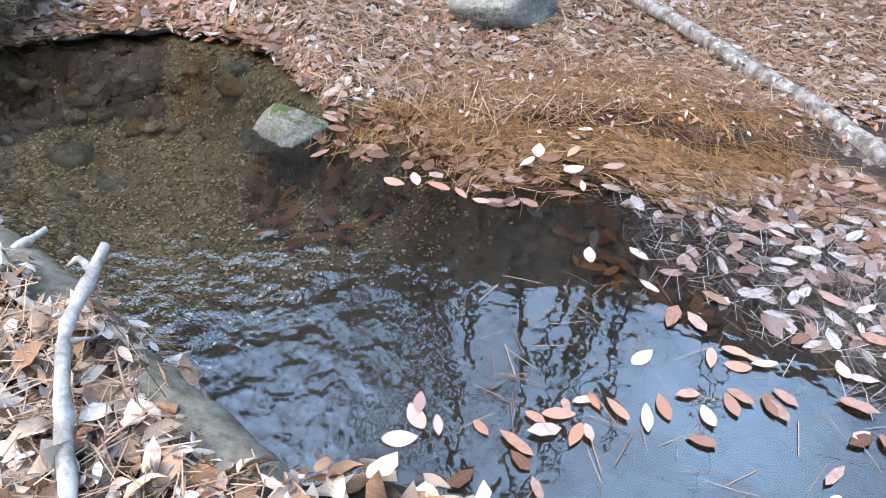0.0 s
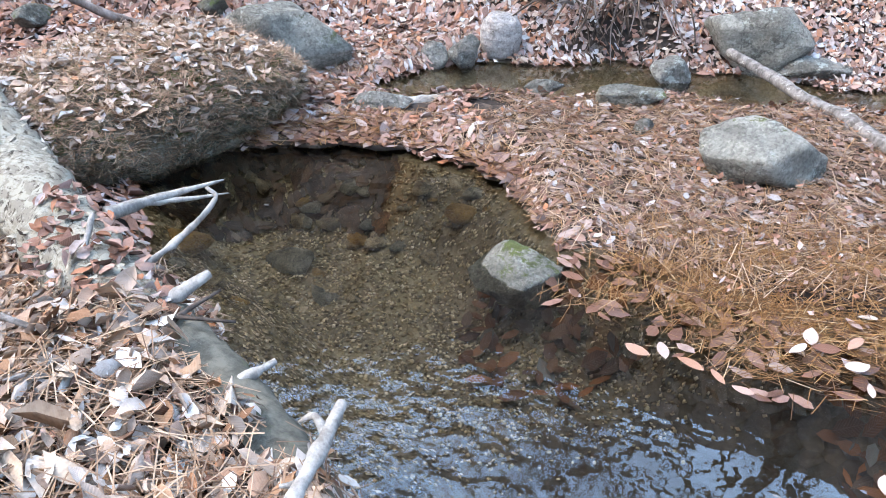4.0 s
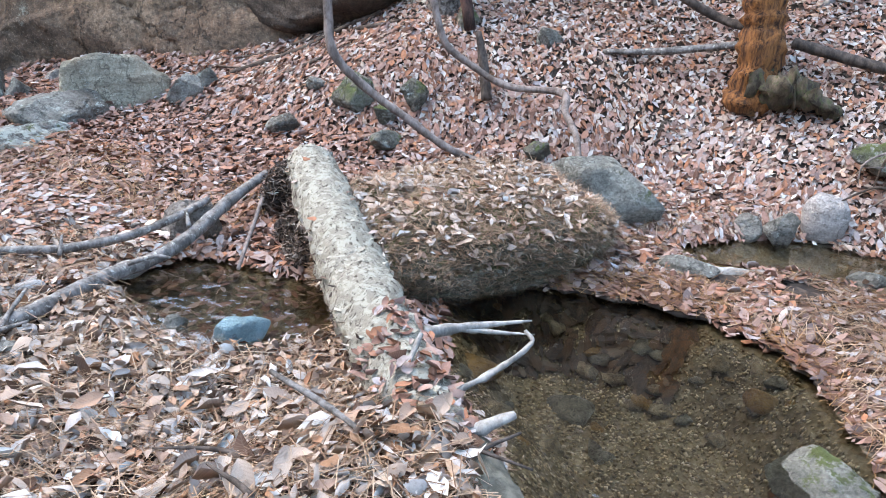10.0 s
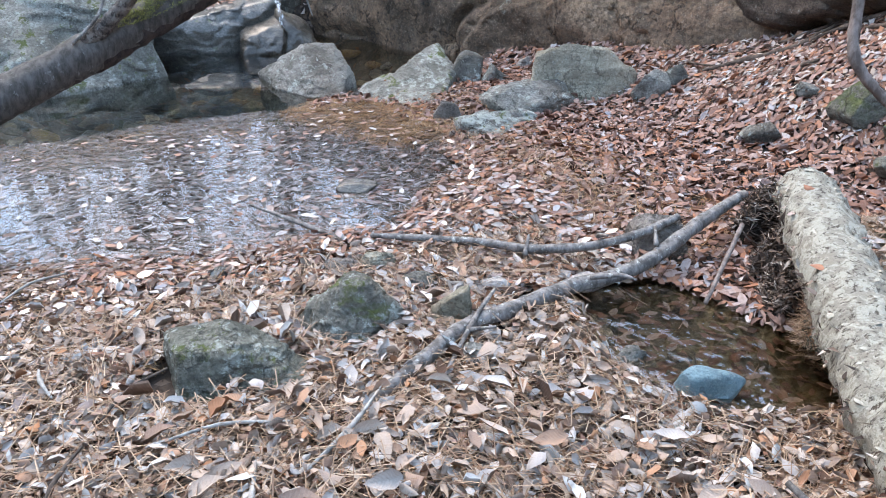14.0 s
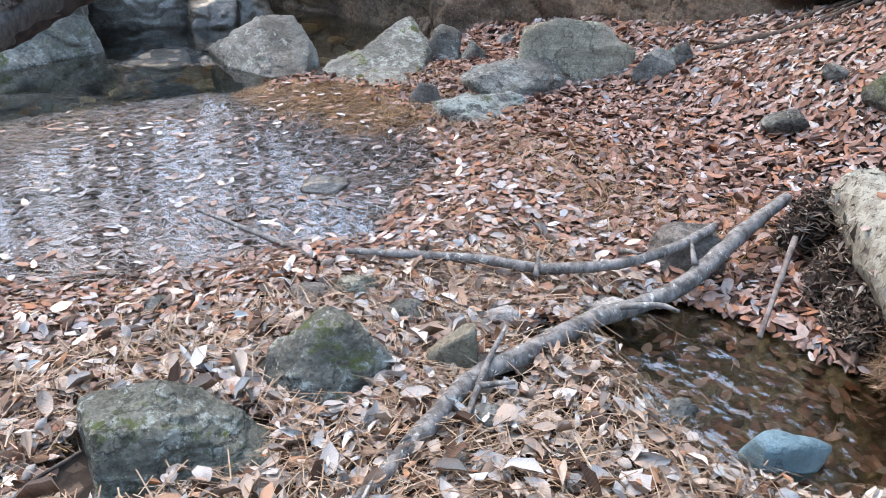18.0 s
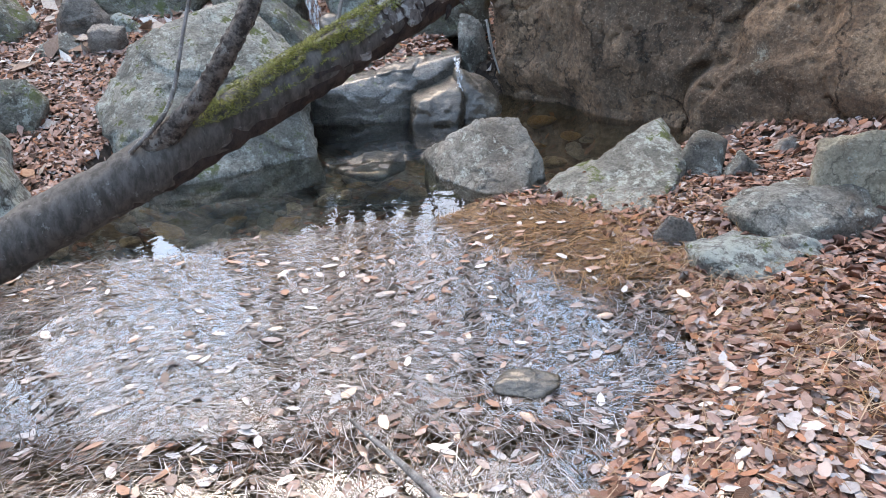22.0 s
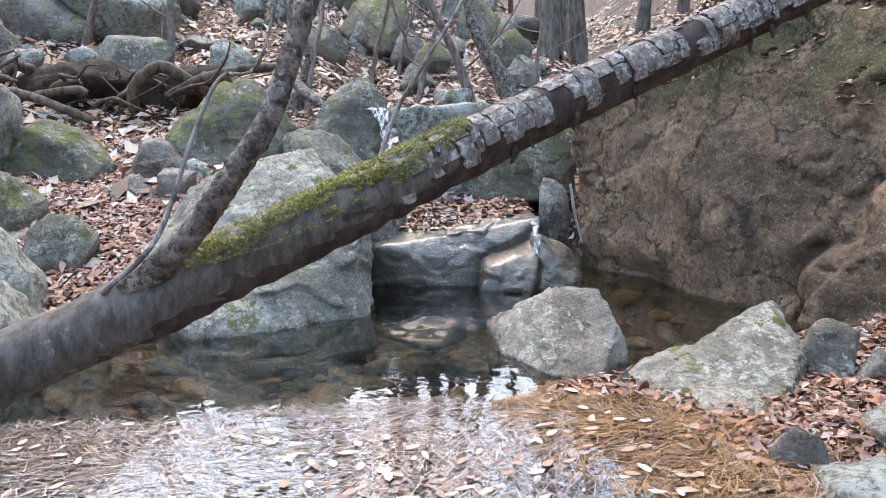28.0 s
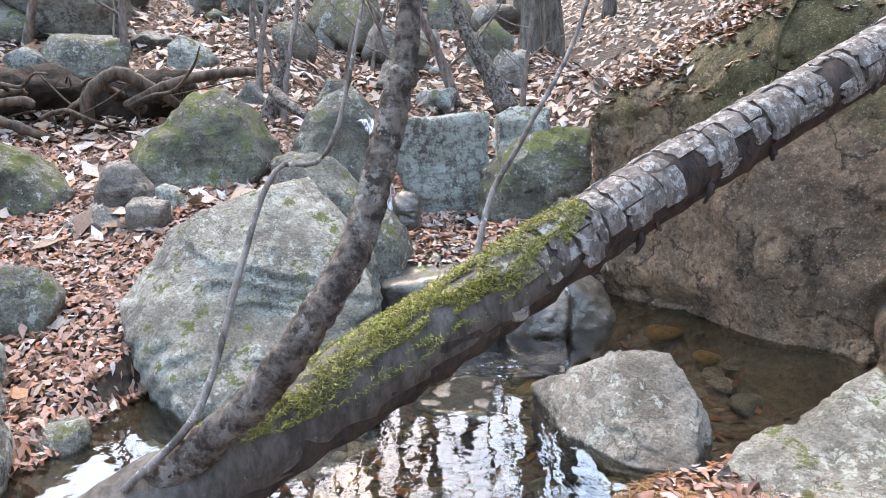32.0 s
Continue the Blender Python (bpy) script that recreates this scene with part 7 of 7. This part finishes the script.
litter("golden_needles", "floating mat of golden pine needles", np.concatenate([afloat(11000, MAT, r, 0.004, None, 0.7), afloat(9000, GOLD, r, 0.014, None, 0.4), strewn(17000, -0.3, 1.7, 1.9, 2.95, r, lambda x, y, z: (z > -0.02) & (inside_by(GOLD, x, y) > 0.25 * r.random(len(x)) - 0.15), 0.035)]), NEEDLE, (0.05, 0.12), 0.12, GOLD_NEEDLE, 21, False, 0.022, flow=0.2)
litter("golden_needles", "orange pine needles afloat at the upper pool", np.concatenate([afloat(9000, HEAD, r, 0.003, None, 1.1), afloat(3500, [(-6.2, -0.8), (-6.1, 1.5), (-5.6, 1.7), (-5.55, -0.8)], r, -0.004, None, 0.6)]), NEEDLE, (0.06, 0.12), 0.10, GOLD_NEEDLE, 22, False, 0.024, flow=1.2)
litter("golden_needles", "orange pine needles strewn over the bank leaves", np.concatenate([strewn(13000, -6.0, -2.9, 0.0, 3.0, r, dry, 0.05), strewn(7500, -1.6, 2.6, 2.3, 4.0, r, lambda x, y, z: z > 0.0, 0.035), strewn(9000, -6.3, -5.1, 1.6, 2.75, r, lambda x, y, z: (z > -0.02) & (inside_by(HEAD, x, y) > -0.1), 0.02)]), NEEDLE, (0.06, 0.12), 0.2, GOLD_NEEDLE, 62, True, 0.022)
litter("dry_needles", "dry pine needles strewn over the leaves", np.concatenate([strewn(40000, -3.5, -0.2, -0.8, 2.1, r, dry, 0.09), strewn(9000, -5.2, -3.4, -0.8, 2.7, r, dry, 0.065), strewn(24000, -1.6, 2.6, 2.4, 4.4, r, lambda x, y, z: z > 0.0, 0.03)]), NEEDLE, (0.06, 0.13), 0.22, DRY_NEEDLE, 23, True, 0.026)
litter("wet_needles", "brown pine needles floating on the shallows", afloat(34000, SHALLOWS, r, 0.001, clear_of_head, 0.1), NEEDLE, (0.04, 0.10), 0.06, WET_NEEDLE, 24, False, 0.028, flow=1.3)
litter("wet_needles", "needles floating on the open lower pool", afloat(1500, LOWER_POOL, r, 0.003, lambda x, y: (x > 0.2) & (y < 1.6)), NEEDLE, (0.06, 0.13), 0.03, DRY_NEEDLE, 25, False, 0.016)


def on_mesh(ob, n, r, least_up=0.0, lift=0.004):
    """Random places on the upward skin of a thing, in the world."""
    me, m = ob.data, ob.matrix_basis
    co = np.empty(len(me.vertices) * 3)
    me.vertices.foreach_get("co", co)
    co = co.reshape(-1, 3)
    me.calc_loop_triangles()
    tri = np.empty(len(me.loop_triangles) * 3, int)
    me.loop_triangles.foreach_get("vertices", tri)
    t = co[tri.reshape(-1, 3)]
    nor = np.cross(t[:, 1] - t[:, 0], t[:, 2] - t[:, 0])
    area = np.linalg.norm(nor, axis=1)
    up = nor[:, 2] / (area + 1e-12)
    wgt = np.where(up > least_up, area, 0)
    k = r.choice(len(t), n, p=wgt / wgt.sum())
    a, b = r.random((2, n, 1))
    flip = a + b > 1
    a, b = np.where(flip, 1 - a, a), np.where(flip, 1 - b, b)
    p = t[k, 0] + a * (t[k, 1] - t[k, 0]) + b * (t[k, 2] - t[k, 0]) + nor[k] / area[k][:, None] * lift
    rot = np.array(m.to_3x3())
    return p @ rot.T + np.array(m.translation), (nor[k] / area[k][:, None]) @ rot.T


p, q = on_mesh(MOSSY, 22000, r, -0.8, 0.002)
litter("moss_strands", "dark green moss and needles hanging over the boulder", p[(q[:, 2] < 0.75) | (r.random(len(p)) < 0.45)], NEEDLE, (0.02, 0.06), 0.3, MOSS_STRAND, 31, False, 0.04)
p, q = on_mesh(MOSSY, 26000, r, -0.5, 0.008)
litter("dry_needles", "dry needles draped over the mossy boulder", p, NEEDLE, (0.06, 0.12), 0.35, DRY_NEEDLE, 32, False, 0.020)
p, q = on_mesh(MOSSY, 1500, r, 0.7, 0.012)
litter("boulder_leaves", "brown leaves lying on the mossy boulder", p, FINE, (0.03, 0.075), 0.3, DRY_LEAF, 33, False)

p, q = on_mesh(CLIFF_ROCK, 80000, r, 0.6, 0.004)
flat_p = p[(p[:, 2] > 1.2) & (p[:, 1] < 6.5)][::2] - (0, 0, 0.003)
litter("cliff_leaves", "flattened brown leaves lowest on top of the rock face", flat_p, COARSE, (0.06, 0.12), 0.12, RED_LEAF, 79, False)
litter("cliff_leaves", "leaves lying on top of the rock face", p[(p[:, 2] > 1.2) & ((p[:, 1] < 6.3) | (r.random(len(p)) < 0.3))], COARSE, (0.04, 0.10), 0.45, DRY_LEAF, 10, False)


def undercut():
    """The lip of matted leaves and roots that overhangs the pool."""
    rim = smooth_line([(-0.24, 2.60, 0.022), (-0.40, 2.88, 0.024), (-0.62, 3.08, 0.026), (-0.85, 3.14, 0.028), (-1.3, 3.08, 0.028), (-1.55, 2.98, 0.025)], 8)
    rim[:, :2] += 0.02 * np.stack([np.sin(np.arange(len(rim)) * 1.9), np.cos(np.arange(len(rim)) * 1.3)], 1)
    shore = rim + np.array([0.10, 0.34, 0.02])
    rows = [rim, rim * (1, 1, 0) + (0, 0, 0.012), shore * (1, 1, 0) - (0, 0, 0.02), shore, (rim + shore) / 2 + (0, 0, 0.012)]
    v = np.concatenate(rows)
    n = len(rim)
    a = np.arange(n - 1)
    q = np.concatenate([np.stack([a + i * n, a + 1 + i * n, a + 1 + j * n, a + j * n], 1) for i, j in ((0, 1), (1, 2), (2, 3), (3, 4), (4, 0))])
    return tagged(new("bank_lip", mesh_of("bank_lip", v, q, FLOOR)), "overhanging lip of matted leaves and soil above the pool", "bank")


LIP = undercut()
p, q = on_mesh(LIP, 1100, r, 0.2, 0.004)
litter("lip_leaves", "wet orange leaves matted on the overhanging bank", p, FLAT, (0.04, 0.09), 0.22, WET_LEAF, 36, False)
p, q = on_mesh(LIP, 1500, r, 0.2, 0.006)
litter("golden_needles", "orange pine needles hanging over the bank lip", p, NEEDLE, (0.06, 0.12), 0.25, GOLD_NEEDLE, 70, False, 0.022)

p, q = on_mesh(WET_SLAB, 900, r, 0.75, 0.006)
p = p[(p[:, 0] < -8.75 + 0.15 * r.random(len(p))) & (p[:, 2] > 0.3)]
litter("slab_leaves", "red-brown leaves lodged on the wet slab", p, FINE, (0.04, 0.09), 0.3, RED_LEAF, 81, False)

line = smooth_line([np.array(a) for a in LEAN], 40)
seg = line[122:186]
k = r.integers(len(seg) - 1, size=44000)
u = np.clip(r.normal(0.35, 0.75, 44000), -1.0, 1.6)
tang = seg[k + 1] - seg[k]
tang /= np.linalg.norm(tang, axis=1)[:, None]
side = np.cross(tang, (0, 0, 1.0))
side /= np.linalg.norm(side, axis=1)[:, None]
upv = np.cross(side, tang)
fade = np.sin(np.pi * (k + 0.5) / len(seg)) ** 0.5
keep = (np.abs(u - 0.3) < 1.2 * fade) & (fuzz(np.stack([k * 0.05, u, 0 * u], 1), 3.0, 4, 4) > -0.28 + 0.22 * np.abs(u - 0.3))
p = seg[k] + (seg[k + 1] - seg[k]) * r.random((44000, 1)) + (upv * np.cos(u)[:, None] + side * np.sin(u)[:, None]) * (0.098 + r.uniform(-0.012, 0.012, (44000, 1)))
litter("bright_moss", "bright green moss growing along the leaning trunk", p[keep], NEEDLE, (0.005, 0.017), 0.9, BRIGHT_MOSS, 34, False, 0.12)

SHRED = needle_material("shredded_bark", [(0.0, (0.020, 0.013, 0.010)), (0.45, (0.075, 0.050, 0.038)), (0.75, (0.19, 0.135, 0.105)), (0.92, (0.36, 0.31, 0.265)), (1.0, (0.52, 0.49, 0.44))], 0.8)
for k, ob in enumerate(MOUNDS):
    p, q = on_mesh(ob, 1100, r, -0.3, 0.008)
    litter("bark_shreds", "dark shredded bark and rotten scraps under the log", p, COARSE, (0.03, 0.09), 0.9, SHRED, 71 + k, False, 0.35)
p, q = on_mesh(LOG, 900, r, -0.9, 0.004)
edge = (q[:, 2] < 0.35) & (p[:, 0] < -1.5)
litter("bark_shreds", "ragged strips of bark hanging from the log's sides", p[edge], COARSE, (0.025, 0.07), 0.8, SHRED, 75, False, 0.45)
p, q = on_mesh(LOG, 700, r, 0.3, 0.008)
low = (p[:, 0] > -1.6) | (r.random(len(p)) < 0.02)
p2, q2 = on_mesh(LOG, 130, r, 0.5, 0.001)
litter("flaking_bark", "curling cream-grey bark peeling off the fallen log", p2[::2], COARSE, (0.02, 0.05), 0.10, FLAKE, 37, False, 1.2, LOG)
litter("log_leaves", "leaves and debris lying on the fallen log", p[low], FINE, (0.025, 0.07), 0.4, RED_LEAF, 35, False)

# stones and gravel under water
KINDS = [rock_mesh("stream_stone", 1.0, 0.8, 0.5, 500 + k, WET_GREY_STONE if k % 3 == 2 else WET_STONE, level=3, facets=6, sharp=20, uneven=0.04) for k in range(9)]
OCHRE = [rock_mesh("stream_stone", 1.0, 0.8, 0.5, 520 + k, ORANGE_STONE, level=3, facets=5, sharp=9, uneven=0.03) for k in range(2)]


def stones(n, x0, x1, y0, y1, sizes, r, deep=-0.04):
    made = 0
    while made < n:
        x, y = r.uniform(x0, x1), r.uniform(y0, y1)
        z = at_ground(x, y)
        if z > deep:
            continue
        s = r.uniform(*sizes)
        ob = new("stream_stone", OCHRE[made % 2] if r.random() < 0.12 else KINDS[r.integers(9)])
        ob.matrix_basis = Matrix.LocRotScale((x, y, z - 0.04 * s), Euler((r.normal() * 0.15, r.normal() * 0.15, r.uniform(0, 6.3))), (s, s * r.uniform(0.8, 1.1), s * r.uniform(0.5, 0.85)))
        tagged(ob, "rounded brown stone lying under clear water", "stone", "stones on the pool bed")
        made += 1


r = np.random.default_rng(17)
for x, y, s, high, yaw, mesh in [(-0.89, 3.18, 0.20, 0.8, 20, KINDS[0]), (-0.66, 3.12, 0.17, 1.0, 60, KINDS[4]), (-1.25, 2.68, 0.20, 0.8, 10, KINDS[2]), (-0.62, 2.91, 0.14, 1.1, 30, OCHRE[0]), (-0.48, 2.96, 0.15, 1.1, 80, OCHRE[1]), (-1.57, 2.52, 0.20, 0.8, 40, OCHRE[1]), (-1.41, 2.36, 0.13, 0.7, 0, KINDS[1]), (-1.25, 3.0, 0.12, 0.7, 50, KINDS[5]), (-1.2, 2.42, 0.10, 0.6, 15, KINDS[3]), (-0.72, 2.78, 0.09, 0.8, 35, KINDS[7])]:
    ob = new("stream_stone", mesh)
    ob.matrix_basis = Matrix.LocRotScale((x + 0.03, y - 0.07, min(at_ground(x + 0.03, y - 0.07), -0.10) - 0.03 * s), Euler((0.1, -0.08, math.radians(yaw))), (s, s, s * high))
    tagged(ob, "rounded tan stone lying on the gravel under clear water", "stone", "stones on the pool bed")
stones(26, -1.7, -0.4, 2.75, 3.2, (0.04, 0.13), r)
stones(10, -1.85, -1.0, 2.1, 2.6, (0.04, 0.10), r)
stones(6, -1.5, -0.3, 1.7, 2.5, (0.03, 0.07), r)
stones(90, -8.5, -6.0, -0.6, 3.2, (0.10, 0.26), r, -0.08)
stones(12, -2.9, -2.0, 1.8, 2.5, (0.06, 0.14), r, -0.03)
p = strewn(34000, -1.9, 0.5, 1.0, 3.2, r, lambda x, y, z: (z < -0.02) & (np.hypot(x - 0.35, y - 1.05) > 0.85 + 0.45 * r.random(len(x))) & (x < 0.5 * (y - 1.7) + 0.3 * r.random(len(x))), 0.004, True)
octa = [(np.array([(1, 0, 0), (0, 0.8, 0), (-1, 0, 0), (0, -0.8, 0), (0, 0, 0.6), (0, 0, -0.6)]) * 0.5, np.zeros((0, 4), int), np.array([(0, 1, 4), (1, 2, 4), (2, 3, 4), (3, 0, 4), (1, 0, 5), (2, 1, 5), (3, 2, 5), (0, 3, 5)]), np.zeros((6, 2)))]
GRAVEL = needle_material("stream_gravel", [(0.0, (0.07, 0.052, 0.028)), (0.5, (0.36, 0.275, 0.160)), (0.9, (0.60, 0.49, 0.33)), (1.0, (0.66, 0.58, 0.46))])
litter("gravel", "fine brown gravel on the pool bed", p, octa, (0.006, 0.024), 0.5, GRAVEL, 41)
bpy.data.objects["gravel"]["category"] = "gravel"

# falling water


def cascade(label, top, foot, across, width, seed):
    """A ragged sheet of water from top to foot."""
    r = np.random.default_rng(seed)
    top, foot, across = np.array(top), np.array(foot), np.array(across)
    v = []
    for i in range(15):
        f = i / 14
        mid = top + (foot - top) * (f ** 0.7, f ** 0.7, f ** 1.5)
        for j in range(7):
            v.append(mid + across * (j / 6 - 0.5) * width * (1 - 0.35 * math.sin(3.1 * f) + 0.1 * r.normal()) + r.normal(size=3) * 0.006)
    i = np.arange(105).reshape(15, 7)
    q = np.stack([i[:-1, :-1], i[1:, :-1], i[1:, 1:], i[:-1, 1:]], -1).reshape(-1, 4)
    tagged(new("waterfall", mesh_of("waterfall", np.array(v), q, FOAM)), label, "waterfall")


cascade("thin white waterfall between two boulders", (-10.14, 1.32, 1.28), (-9.86, 1.46, 0.52), (-0.1, 1, 0), 0.15, 3)
cascade("sheet of water sliding off the wet slab", (-8.40, 2.40, 0.43), (-8.20, 2.36, 0.20), (0.1, 1, 0), 0.06, 4)

# the uppermost leaves of the bank, one by one
BED = bpy.data.objects["dry_leaves"]
r = np.random.default_rng(77)
for k, p in enumerate(strewn(300, -3.3, -0.9, 0.25, 1.7, r, dry, 0.02)):
    ob = new("leaf", single_leaf("leaf", FINE, DRY_LEAF, k % 21))
    ob.parent = BED
    size = r.uniform(0.055, 0.11)
    ob.matrix_basis = Matrix.LocRotScale((p[0], p[1], p[2] + 0.07), Euler((r.normal() * 0.35, r.normal() * 0.35, r.uniform(0, 6.3))), (size, size, size))
